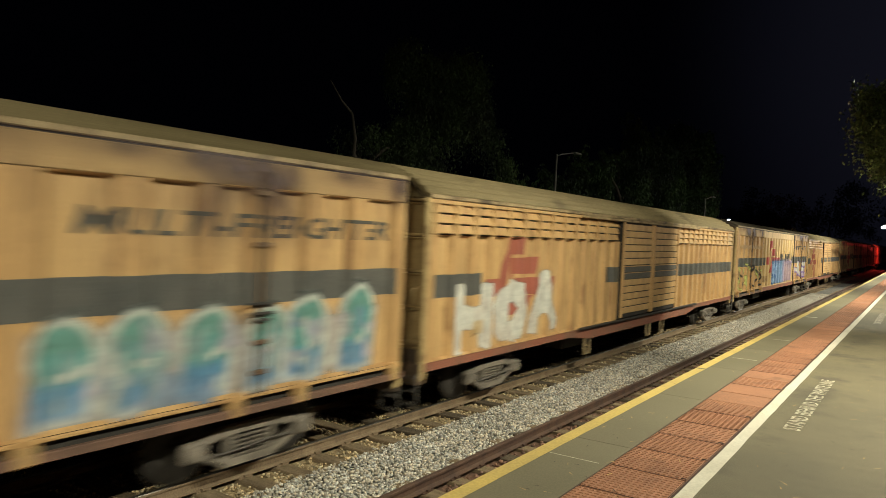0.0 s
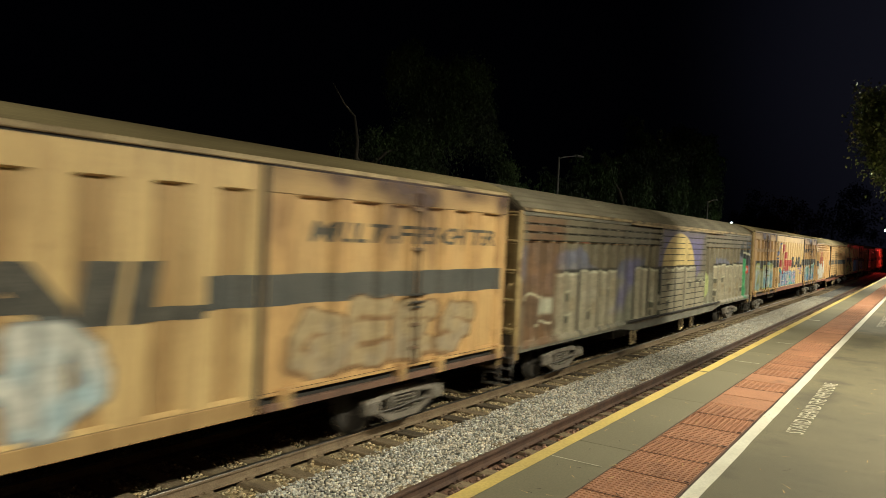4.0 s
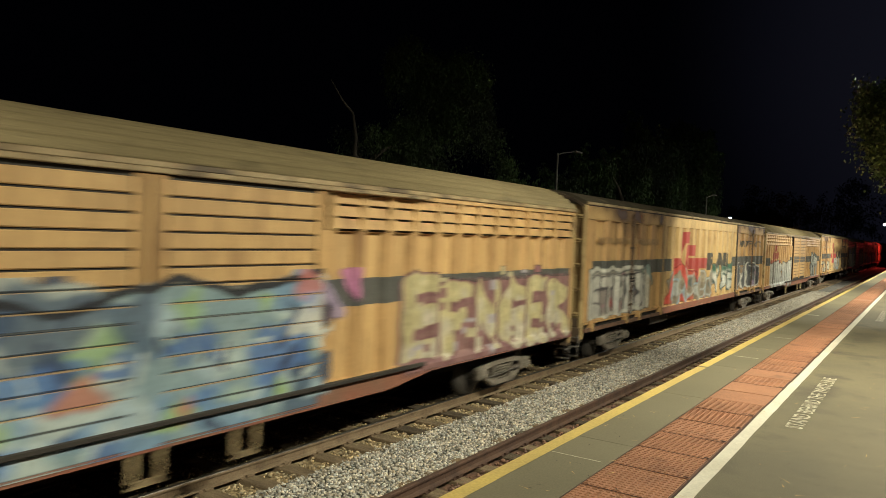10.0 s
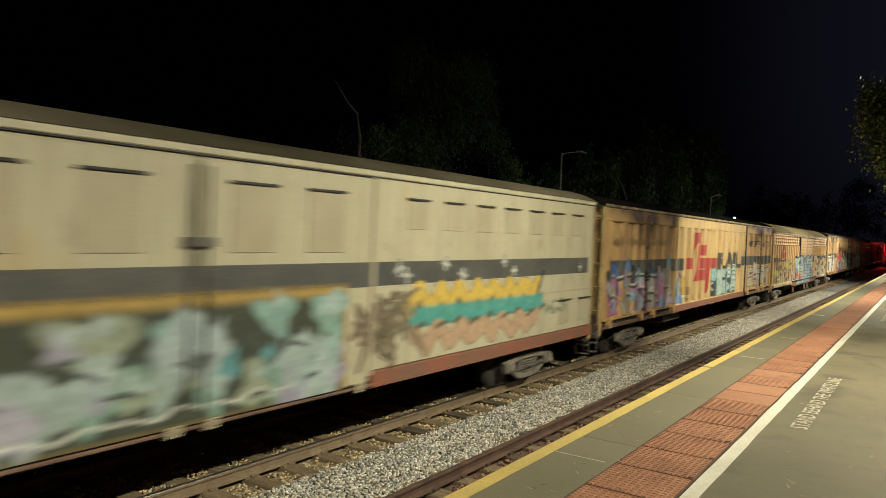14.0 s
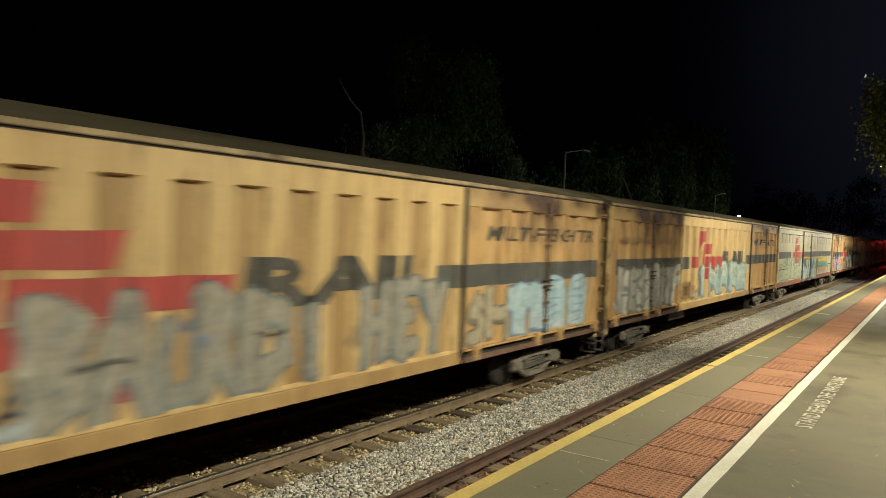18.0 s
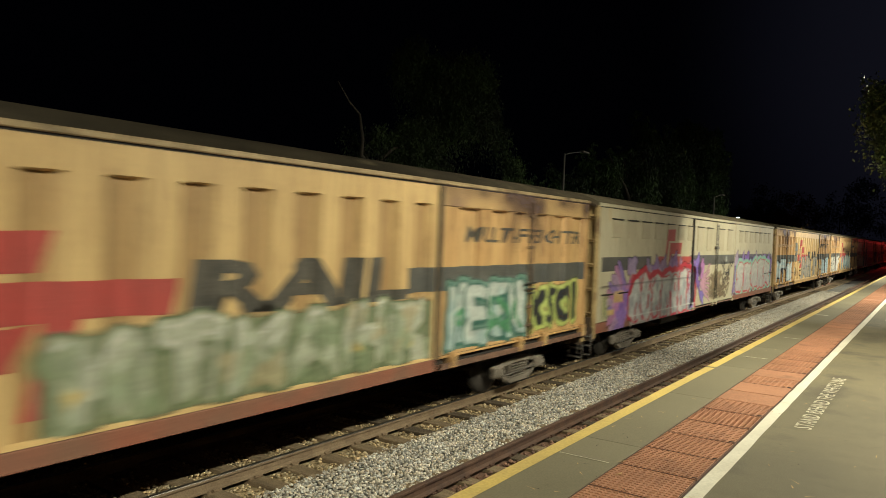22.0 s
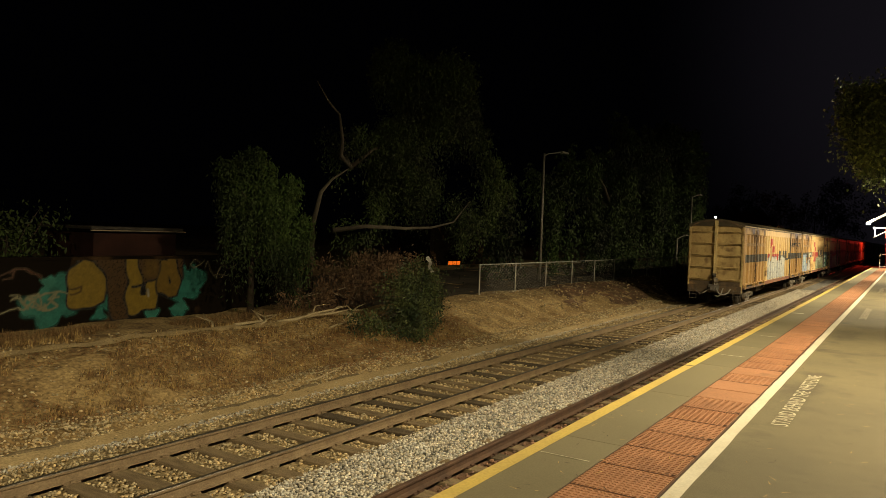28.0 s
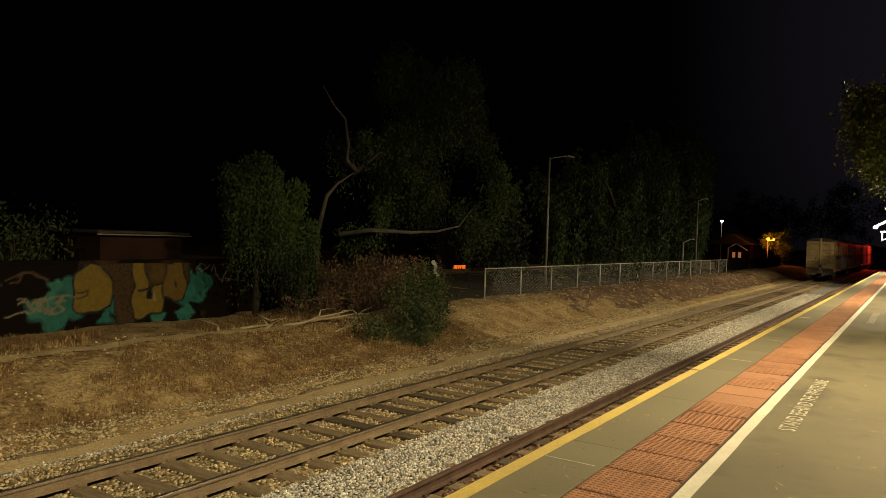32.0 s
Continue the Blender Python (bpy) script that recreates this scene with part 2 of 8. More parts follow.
BALLAST = surf("pale_ballast_bed", (0.16, 0.15, 0.13), (0.09, 0.084, 0.07), 5.0, 0.9, grain=0.5, fine=26, bump=0.9)
BALLAST_DUST = surf("dusty_ballast_bed", (0.302, 0.227, 0.117), (0.206, 0.151, 0.076), 3.0, 0.9, grain=0.45, fine=26, bump=0.9)
BALLAST_RUST = surf("rusty_ballast_bed", (0.15, 0.08, 0.045), (0.09, 0.05, 0.03), 4.0, 0.9, grain=0.5, fine=26, bump=0.9)
STONE = surf("ballast_stone", (0.56, 0.515, 0.43), (0.43, 0.39, 0.325), 3.0, 0.85, grain=0.3, pieces=0.62)
STONE_DUST = surf("dusty_stone", (0.50, 0.40, 0.235), (0.38, 0.29, 0.165), 3.0, 0.9, grain=0.3, pieces=0.6)
STONE_RUST = surf("rust_stained_stone", (0.27, 0.155, 0.10), (0.17, 0.10, 0.068), 3.0, 0.9, grain=0.3, pieces=0.6)
EARTH = surf("dry_earth", (0.36, 0.255, 0.115), (0.20, 0.13, 0.055), 1.1, 0.95, grain=0.5, fine=14, bump=1.0, spots=(0.16, 0.10, 0.045), spot_scale=2.4, spot_cut=0.55)
BANK_BROWN = surf("eroded_brown_earth", (0.155, 0.088, 0.048), (0.085, 0.05, 0.029), 0.9, 0.95, grain=0.5, fine=10, bump=1.0, spots=(0.28, 0.19, 0.10), spot_scale=1.7, spot_cut=0.58)
PATH_SAND = surf("pale_sand_path", (0.450, 0.338, 0.175), (0.350, 0.256, 0.125), 1.0, 0.95, grain=0.3, fine=30, bump=0.5)
STRAW = surf("dry_grass", (0.483, 0.333, 0.127), (0.322, 0.207, 0.081), 0.8, 0.9, grain=0.3)
LITTER = surf("orange_brown_litter", (0.36, 0.18, 0.07), (0.20, 0.10, 0.045), 1.2, 0.9, grain=0.4, fine=12)
EARTH_DARK = surf("dark_earth", (0.16, 0.12, 0.065), (0.10, 0.075, 0.042), 3.0, 0.95, grain=0.4, fine=25, bump=0.6)
# near-black brown that stands in for ground no lamp reaches
UNLIT_GROUND = surf("leaf_mould", (0.05, 0.036, 0.02), (0.028, 0.021, 0.013), 1.5, 0.95, grain=0.4, fine=20, bump=0.6)
RUSSET = surf("russet_weed", (0.27, 0.16, 0.07), (0.18, 0.105, 0.045), 0.9, 0.9, grain=0.4)
STRAW_DARK = surf("brown_dead_grass", (0.20, 0.12, 0.05), (0.12, 0.07, 0.03), 0.8, 0.9, grain=0.3)
CONCRETE = surf("olive_grey_asphalt", (0.152, 0.126, 0.070), (0.116, 0.098, 0.057), 0.6, 0.8, grain=0.2, fine=110, bump=0.12, spots=(0.094, 0.079, 0.048), spot_scale=1.3, spot_cut=0.54, streak=0.10)
COPING = surf("coping_concrete", (0.166, 0.144, 0.086), (0.138, 0.119, 0.070), 0.5, 0.8, grain=0.10, fine=70, bump=0.1, spots=(0.14, 0.12, 0.07), spot_scale=1.4, spot_cut=0.6)
FACE = surf("platform_face", (0.13, 0.10, 0.07), (0.09, 0.07, 0.05), 2.0, 0.9, grain=0.3)
YELLOW = surf("yellow_line_paint", (0.57, 0.42, 0.105), (0.47, 0.345, 0.10), 2.0, 0.6, grain=0.12, spots=(0.45, 0.30, 0.08), spot_scale=5.0, spot_cut=0.66)
WHITE = surf("white_line_paint", (0.590, 0.541, 0.426), (0.508, 0.459, 0.353), 2.0, 0.6, grain=0.10, spots=(0.40, 0.35, 0.25), spot_scale=5.0, spot_cut=0.66)
WHITE_WORN = surf("worn_white_letters", (0.52, 0.47, 0.34), (0.36, 0.32, 0.22), 9.0, 0.6, spots=(0.24, 0.21, 0.14), spot_scale=14.0, spot_cut=0.56)
TERRACOTTA = surf("terracotta_tile", (0.345, 0.165, 0.084), (0.265, 0.125, 0.064), 1.2, 0.75, grain=0.22, fine=60, spots=(0.21, 0.10, 0.053), spot_scale=3.2, spot_cut=0.57)
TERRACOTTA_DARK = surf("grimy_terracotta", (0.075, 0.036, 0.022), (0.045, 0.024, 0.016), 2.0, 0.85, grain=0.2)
GROUT = surf("dark_grout", (0.07, 0.04, 0.025), (0.05, 0.03, 0.02), 4.0, 0.95)
POLE = surf("dull_pole_steel", (0.20, 0.19, 0.16), (0.15, 0.14, 0.12), 3.0, 0.55, metal=0.2)
GALV = surf("galvanised_steel", (0.46, 0.44, 0.38), (0.36, 0.34, 0.29), 3.0, 0.5, metal=0.2)
BARK_LIMB = surf("weathered_gum_bark", (0.105, 0.088, 0.064), (0.045, 0.037, 0.027), 1.1, 0.9, grain=0.35, stretch=(1, 1, 0.4))
BARK = surf("pale_gum_bark", (0.26, 0.215, 0.15), (0.13, 0.10, 0.07), 1.5, 0.85, grain=0.3, stretch=(1, 1, 0.4))
DRIFTWOOD = surf("bleached_dead_wood", (0.46, 0.37, 0.22), (0.32, 0.25, 0.14), 3.0, 0.85, grain=0.3)
BARK_DARK = surf("dark_bark", (0.050, 0.037, 0.025), (0.030, 0.022, 0.015), 2.0, 0.9, grain=0.3)
# broad near-black patches put the crowns' dim masses into the leaf colour
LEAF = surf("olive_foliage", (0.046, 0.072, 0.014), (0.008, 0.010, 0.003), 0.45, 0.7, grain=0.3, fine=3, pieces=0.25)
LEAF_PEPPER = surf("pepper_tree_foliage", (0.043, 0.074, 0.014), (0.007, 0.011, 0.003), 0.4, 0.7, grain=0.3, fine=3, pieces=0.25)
LEAF_BUSH = surf("olive_green_foliage", (0.115, 0.135, 0.048), (0.030, 0.050, 0.022), 1.6, 0.55, grain=0.4, fine=7, pieces=0.75)
# leaf colour raised beyond real leaves: lamp light is put into it
LEAF_LIT = surf("lamplit_foliage", (0.24, 0.31, 0.09), (0.11, 0.15, 0.04), 1.5, 0.4, grain=0.35, fine=9, pieces=0.7, spec=0.5)
DEAD = surf("dead_leaves", (0.16, 0.095, 0.05), (0.08, 0.05, 0.03), 1.5, 0.8, grain=0.4, fine=7)
# near black: the lack of lamp light is put into the wall colour
MASONRY = surf("night_shaded_wall", (0.007, 0.005, 0.003), (0.007, 0.005, 0.003), 1.2, 0.85, grain=0.2, spots=(0.07, 0.04, 0.02), spot_scale=0.8, spec=0.04)
SPRAY = spray_paint("spray_paint")
RED_GLOW = glow("red_tail_glow", (1.0, 0.006, 0.003), 8)
WHITE_GLOW = glow("white_lamp_glow", (1.0, 0.93, 0.82), 9)
ORANGE_GLOW = glow("orange_lamp_glow", (1.0, 0.20, 0.012), 2.5)
DIM_GLOW = glow("dim_window_glow", (1.0, 0.42, 0.16), 0.05)
WINDOW_GLOW = glow("orange_window_glow", (1.0, 0.17, 0.01), 0.2)

# ---- mesh helpers ----


def part(name, bm, material, parent=None, label=""):
    """Links a bmesh, or a mesh, as one object under its thing or part."""
    if isinstance(bm, bmesh.types.BMesh):
        me = bpy.data.meshes.new(name)
        bm.to_mesh(me)
        bm.free()
    else:
        me = bm
    if material and not me.materials:
        me.materials.append(material)
    ob = new(name, me)
    if parent:
        ob.parent = parent
    if label:
        ob["label"] = label
    return ob


def box(bm, x0, x1, y0, y1, z0, z1, bevel=0.0):
    vs = [bm.verts.new((x, y, z)) for z in (z0, z1) for x, y in ((x0, y0), (x1, y0), (x1, y1), (x0, y1))]
    fs = [bm.faces.new([vs[i] for i in q]) for q in ((3, 2, 1, 0), (4, 5, 6, 7), (0, 1, 5, 4), (1, 2, 6, 5), (2, 3, 7, 6), (3, 0, 4, 7))]
    if bevel:
        es = list({e for f in fs for e in f.edges})
        bmesh.ops.bevel(bm, geom=es, offset=bevel, segments=1, affect="EDGES")
    return vs


def boxes(*sizes, bevel=0.0):
    bm = bmesh.new()
    for s in sizes:
        box(bm, *s, bevel=bevel)
    return bm


def tube(bm, pts, radii, n=8):
    """A tapered tube through the points."""
    rings = []
    for i, p in enumerate(pts):
        p = Vector(p)
        d = Vector(pts[min(i + 1, len(pts) - 1)]) - Vector(pts[max(i - 1, 0)])
        q = d.to_track_quat("Z", "Y")
        r = radii[i] if isinstance(radii, (list, tuple)) else radii
        rings.append([bm.verts.new(p + q @ Vector((r * math.cos(2 * math.pi * k / n), r * math.sin(2 * math.pi * k / n), 0))) for k in range(n)])
    for a, b in zip(rings, rings[1:]):
        for k in range(n):
            f = bm.faces.new((a[k], a[(k + 1) % n], b[(k + 1) % n], b[k]))
            f.smooth = True
    bm.faces.new(rings[0][::-1])
    bm.faces.new(rings[-1])
    return bm


def prism(bm, outline, y0, y1):
    """An outline of (x, z) pushed through from y0 to y1."""
    a = [bm.verts.new((x, y0, z)) for x, z in outline]
    b = [bm.verts.new((x, y1, z)) for x, z in outline]
    n = len(outline)
    bm.faces.new(a)
    bm.faces.new(b[::-1])
    for i in range(n):
        bm.faces.new((a[i], b[i], b[(i + 1) % n], a[(i + 1) % n]))
    bmesh.ops.recalc_face_normals(bm, faces=bm.faces)
    return bm


def mesh_of(name, verts, faces_flat, corners, material=None):
    """A mesh out of arrays; every face has the same number of corners."""
    me = bpy.data.meshes.new(name)
    nf = len(faces_flat) // corners
    me.vertices.add(len(verts))
    me.vertices.foreach_set("co", np.ascontiguousarray(verts, dtype=np.float32).ravel())
    me.loops.add(len(faces_flat))
    me.loops.foreach_set("vertex_index", np.ascontiguousarray(faces_flat, dtype=np.int32))
    me.polygons.add(nf)
    me.polygons.foreach_set("loop_start", np.arange(0, nf * corners, corners, dtype=np.int32))
    me.update(calc_edges=True)
    if material:
        me.materials.append(material)
    return me


def empty(name, label, category, group="", kind="", at=None):
    ob = new(name)
    if at is not None:
        ob.matrix_world = at
    return tagged(ob, label, category, group, kind)


def lettering(name, words, length, height, material, shear=0.0, bold=0.0):
    """Letters in the x-y plane from the built-in font, scaled to a length and a height."""
    cu = bpy.data.curves.new(name, "FONT")
    cu.body, cu.shear, cu.resolution_u = words, shear, 2
    cu.offset = bold
    ob = bpy.data.objects.new(name, cu)
    scene.collection.objects.link(ob)
    me = bpy.data.meshes.new_from_object(ob.evaluated_get(bpy.context.evaluated_depsgraph_get()))
    bpy.data.objects.remove(ob)
    co = np.empty(len(me.vertices) * 3, np.float32)
    me.vertices.foreach_get("co", co)
    co = co.reshape(-1, 3)
    lo, hi = co.min(0), co.max(0)
    co[:, 0] = (co[:, 0] - lo[0]) / (hi[0] - lo[0]) * length
    co[:, 1] = (co[:, 1] - lo[1]) / (hi[1] - lo[1]) * height
    me.vertices.foreach_set("co", co.ravel())
    me.materials.clear()
    me.materials.append(material)
    me.name = name
    return me


# ---- spray paint on walls ----
RING = [(0.5 + 0.5 * math.cos(a * math.pi / 6), 0.5 + 0.5 * math.sin(a * math.pi / 6)) for a in range(13)]
STROKES = {
    "A": [[(0, 0), (0.5, 1), (1, 0)], [(0.25, 0.4), (0.75, 0.4)]], "B": [[(0, 0), (0, 1), (0.8, 0.8), (0.2, 0.5), (1, 0.3), (0, 0)]],
    "C": [[(1, 0.85), (0.5, 1), (0, 0.6), (0, 0.3), (0.5, 0), (1, 0.15)]], "E": [[(1, 1), (0, 1), (0, 0), (1, 0)], [(0, 0.5), (0.8, 0.5)]],
    "H": [[(0, 0), (0, 1)], [(1, 0), (1, 1)], [(0, 0.5), (1, 0.5)]], "I": [[(0.5, 0), (0.5, 1)]], "K": [[(0, 0), (0, 1)], [(1, 1), (0.1, 0.5), (1, 0)]],
    "L": [[(0, 1), (0, 0), (1, 0)]], "M": [[(0, 0), (0, 1), (0.5, 0.4), (1, 1), (1, 0)]], "N": [[(0, 0), (0, 1), (1, 0), (1, 1)]],
    "O": [RING], "R": [[(0, 0), (0, 1), (0.9, 0.8), (0.1, 0.5), (1, 0)]], "S": [[(1, 0.9), (0.4, 1), (0.1, 0.7), (0.9, 0.35), (0.6, 0), (0, 0.1)]],
    "T": [[(0, 1), (1, 1)], [(0.5, 1), (0.5, 0)]], "U": [[(0, 1), (0, 0.2), (0.5, 0), (1, 0.2), (1, 1)]], "W": [[(0, 1), (0.25, 0), (0.5, 0.7), (0.75, 0), (1, 1)]],
    "X": [[(0, 0), (1, 1)], [(0, 1), (1, 0)]], "Y": [[(0, 1), (0.5, 0.5), (1, 1)], [(0.5, 0.5), (0.5, 0)]], "G": [[(1, 0.85), (0.5, 1), (0, 0.6), (0, 0.3), (0.5, 0), (1, 0.1), (1, 0.45), (0.6, 0.45)]],
    "V": [[(0, 1), (0.5, 0), (1, 1)]], "F": [[(1, 1), (0, 1), (0, 0)], [(0, 0.5), (0.8, 0.5)]], "J": [[(0.2, 1), (1, 1)], [(0.7, 1), (0.7, 0.2), (0.35, 0), (0, 0.2)]], "Z": [[(0, 1), (1, 1), (0, 0), (1, 0)]], "P": [[(0, 0), (0, 1), (0.9, 0.85), (0.9, 0.6), (0.1, 0.45)]], "D": [[(0, 0), (0, 1), (0.9, 0.75), (0.9, 0.25), (0, 0)]],
}


class Canvas:
    """A painted field on a wall: pigment and cover over a grid."""

    def __init__(self, x0, x1, z0, z1, res=0.032, seed=0):
        self.xs = np.arange(x0, x1 + res / 2, res)
        self.zs = np.arange(z0, z1 + res / 2, res)
        self.X, self.Z = np.meshgrid(self.xs, self.zs)
        self.rgb = np.zeros((*self.X.shape, 3))
        self.a = np.zeros(self.X.shape)
        self.res = res
        self.rnd = np.random.RandomState(seed)
        # the hand's unsteadiness, and blotches of thick and thin paint
        ph = self.rnd.uniform(0, 6.3, 12)
        self.wx = 0.028 * np.sin(5.3 * self.X + 3.1 * self.Z + ph[0]) + 0.02 * np.sin(9.7 * self.Z - 4.2 * self.X + ph[1])
        self.wz = 0.028 * np.sin(4.7 * self.Z + 6.1 * self.X + ph[2]) + 0.02 * np.sin(11.3 * self.X + ph[3])
        self.blotch = 0.5 + 0.2 * np.sin(4.1 * self.X + 2.7 * self.Z + ph[4] + 1.5 * np.sin(2.9 * self.Z + ph[5])) + 0.17 * np.sin(7.9 * self.X - 8.3 * self.Z + ph[6]) + 0.13 * np.sin(13 * self.X + 11 * self.Z + ph[7])

    def lay(self, cover, colour):
        c = np.clip(cover, 0, 1)[..., None]
        colour = np.asarray(colour, float)
        a0 = self.a[..., None]
        out = c + a0 * (1 - c)
        self.rgb = np.where(out > 1e-4, (colour * c + self.rgb * a0 * (1 - c)) / np.maximum(out, 1e-4), colour)
        self.a = out[..., 0]

    def far_from(self, lines):
        """Distance to the nearest of the polylines."""
        d = np.full(self.X.shape, 9.0)
        for line in lines:
            for (ax, az), (bx, bz) in zip(line, line[1:]):
                ux, uz = bx - ax, bz - az
                t = np.clip(((self.X + self.wx - ax) * ux + (self.Z + self.wz - az) * uz) / max(ux * ux + uz * uz, 1e-6), 0, 1)
                ex, ez = np.abs(self.X + self.wx - ax - t * ux), np.abs(self.Z + self.wz - az - t * uz)
                d = np.minimum(d, np.sqrt(np.sqrt(ex ** 4 + ez ** 4)))
        return d

    def soft(self, d, r, edge=None):
        e = edge or self.res * 0.9
        return np.clip((r - d) / e + 0.5, 0, 1)

    def word(self, text, x, z, w, h, fill, fill2=None, line=None, shadow=None, thick=0.30, glint=None, wob=0.12, tops=None):
        n = len(text)
        cw = w / n
        glyphs = []
        for i, ch in enumerate(text):
            if ch not in STROKES:
                continue
            j = self.rnd.uniform(-wob, wob, 4)
            gx, gw = x + cw * (i + 0.03 + 0.3 * j[0]), cw * 0.96
            gz, gh = z + h * (0.06 + 0.6 * j[1] * 0.5), h * (0.88 + j[2] * 0.5)
            r = min(cw, h * 0.75) * thick * 0.37
            glyphs.append(([[(gx + r + (gw - 2 * r) * px + j[3] * 0.5 * (pz - 0.5) * cw, gz + r + (gh - 2 * r) * pz) for px, pz in s] for s in STROKES[ch]], r))
        ds = [(self.far_from(g), r) for g, r in glyphs]
        if shadow is not None:
            for d, r in ds:
                self.lay(self.soft(d, r * 1.7 + 0.03, 0.06), shadow)
        for ds_at, (d, r) in enumerate(ds):
            if line is not None:
                side = self.far_from([[(a - 0.05, b - 0.045) for a, b in s] for s in glyphs[ds_at][0]])
                self.lay(self.soft(side, r * 1.05 + 0.03), line)
                self.lay(self.soft(d, r * 1.06 + 0.03), line)
            self.lay(self.soft(d, r), fill)
            if fill2 is not None:
                low = np.clip((z + h * 0.5 - self.Z) / (h * 0.5) + 2.4 * (self.blotch - 0.45), 0, 1)
                self.lay(self.soft(d, r) * low, fill2)
            if tops is not None:
                self.lay(self.soft(d, r) * np.clip((self.Z - z - h * 0.68) / (h * 0.15) + 0.3 * np.sin(self.X * 4), 0, 1), tops)
            if glint is not None:
                self.lay(self.soft(np.abs(d - r * 0.55), r * 0.13) * (self.rnd.rand(*d.shape) > 0.3) * np.clip((self.Z - z - h * 0.45) / 0.2, 0, 1), glint)

    def blots(self, n, x0, x1, z0, z1, size, colours, cover=0.8):
        for i in range(n):
            cx, cz, s = self.rnd.uniform(x0, x1), self.rnd.uniform(z0, z1), size * self.rnd.uniform(0.5, 1.3)
            k, ph = self.rnd.uniform(0.5, 1.6), self.rnd.uniform(0, 6.3)
            th = np.arctan2(self.Z - cz, self.X - cx)
            d = np.hypot((self.X - cx) / k, (self.Z - cz)) * (1 + 0.25 * np.sin(3 * th + ph) + 0.12 * np.sin(5 * th - ph))
            self.lay(self.soft(d, s, 0.07) * cover, colours[i % len(colours)])

    def wild(self, n, x0, x1, z0, z1, fills, dark, light, tops=None):
        """Interlocked wild letters: leaning blocks, domed tops, dark bands with light edges, crossing strokes."""
        cw, h, u = (x1 - x0) / n, z1 - z0, self.rnd.uniform
        for i in range(n):
            x, top = x0 + cw * i, z1 - u(0.0, 0.25) * h
            if tops:
                self.disc(x + cw * 0.5, top - 0.1, cw * 0.40, tops[i % len(tops)], 1.0)
            self.slab(x + u(-0.1, 0.1), x + cw * u(0.9, 1.2), z0 + u(0, 0.1), top - 0.12, fills[i % len(fills)], 0.92, 0.06, u(-0.25, 0.25))
        for i in range(n * 5):
            a = (u(x0, x1), z0 + u(0.0, 0.75) * h)
            b = (a[0] + u(-0.35, 0.35) * cw * 1.2, min(a[1] + u(0.15, 0.5) * h, z1 - 0.1))
            self.line([a, b], u(0.03, 0.10), (list(fills) + [light, dark])[self.rnd.randint(len(fills) + 2)], 0.9)
        for i in range(n * 3):
            x, z = u(x0, x1 - cw * 0.5), z0 + u(0.08, 0.82) * h
            w, dz = cw * u(0.3, 0.8), u(-0.05, 0.06)
            self.line([(x, z + 0.055), (x + w, z + 0.055 + dz)], 0.03, light, 0.9)
            self.line([(x, z), (x + w, z + dz)], 0.036, dark, 0.95)

    def slab(self, x0, x1, z0, z1, colour, cover=1.0, edge=0.05, lean=0.0):
        X = self.X - lean * (self.Z - z0)
        d = np.maximum(np.maximum(x0 - X, X - x1), np.maximum(z0 - self.Z, self.Z - z1))
        self.lay(self.soft(d, 0, edge) * cover, colour)

    def disc(self, cx, cz, r, colour, k=1.0, cover=1.0):
        self.lay(self.soft(np.hypot((self.X - cx) / k, self.Z - cz), r, 0.05) * cover, colour)

    def line(self, pts, r, colour, cover=1.0):
        self.lay(self.soft(self.far_from([pts]), r) * cover, colour)

    def scribble(self, n, x0, x1, z0, z1, r, colour):
        for i in range(n):
            p = [(self.rnd.uniform(x0, x1), self.rnd.uniform(z0, z1))]
            for k in range(5):
                p.append((p[-1][0] + self.rnd.uniform(-0.25, 0.35), min(max(p[-1][1] + self.rnd.uniform(-0.35, 0.35), z0), z1)))
            self.line(p, r, colour)

    def mesh(self, name, depth, fade=0.0):
        """The painted field as a skin that lies on the wall; depth(x, z) gives the wall's y."""
        ny, nx = self.X.shape
        wear = self.rnd.rand(ny, nx)
        a = self.a * (1 - 0.18 * wear) * (1 - fade)
        on = (a > 0.03)
        cell = on[:-1, :-1] | on[1:, :-1] | on[:-1, 1:] | on[1:, 1:]
        idx = np.arange(nx * ny).reshape(ny, nx)
        q = np.stack([idx[:-1, :-1][cell], idx[:-1, 1:][cell], idx[1:, 1:][cell], idx[1:, :-1][cell]], 1)
        used, inv = np.unique(q.ravel(), return_inverse=True)
        y = depth(self.X, self.Z)
        co = np.stack([self.X.ravel()[used], y.ravel()[used], self.Z.ravel()[used]], 1)
        me = mesh_of(name, co, inv.astype(np.int32), 4, SPRAY)
        at = me.color_attributes.new("pigment", "FLOAT_COLOR", "POINT")
        col = np.concatenate([np.clip(self.rgb, 0, 1).reshape(-1, 3)[used], a.ravel()[used][:, None]], 1)
        at.data.foreach_set("color", col.astype(np.float32).ravel())
        return me

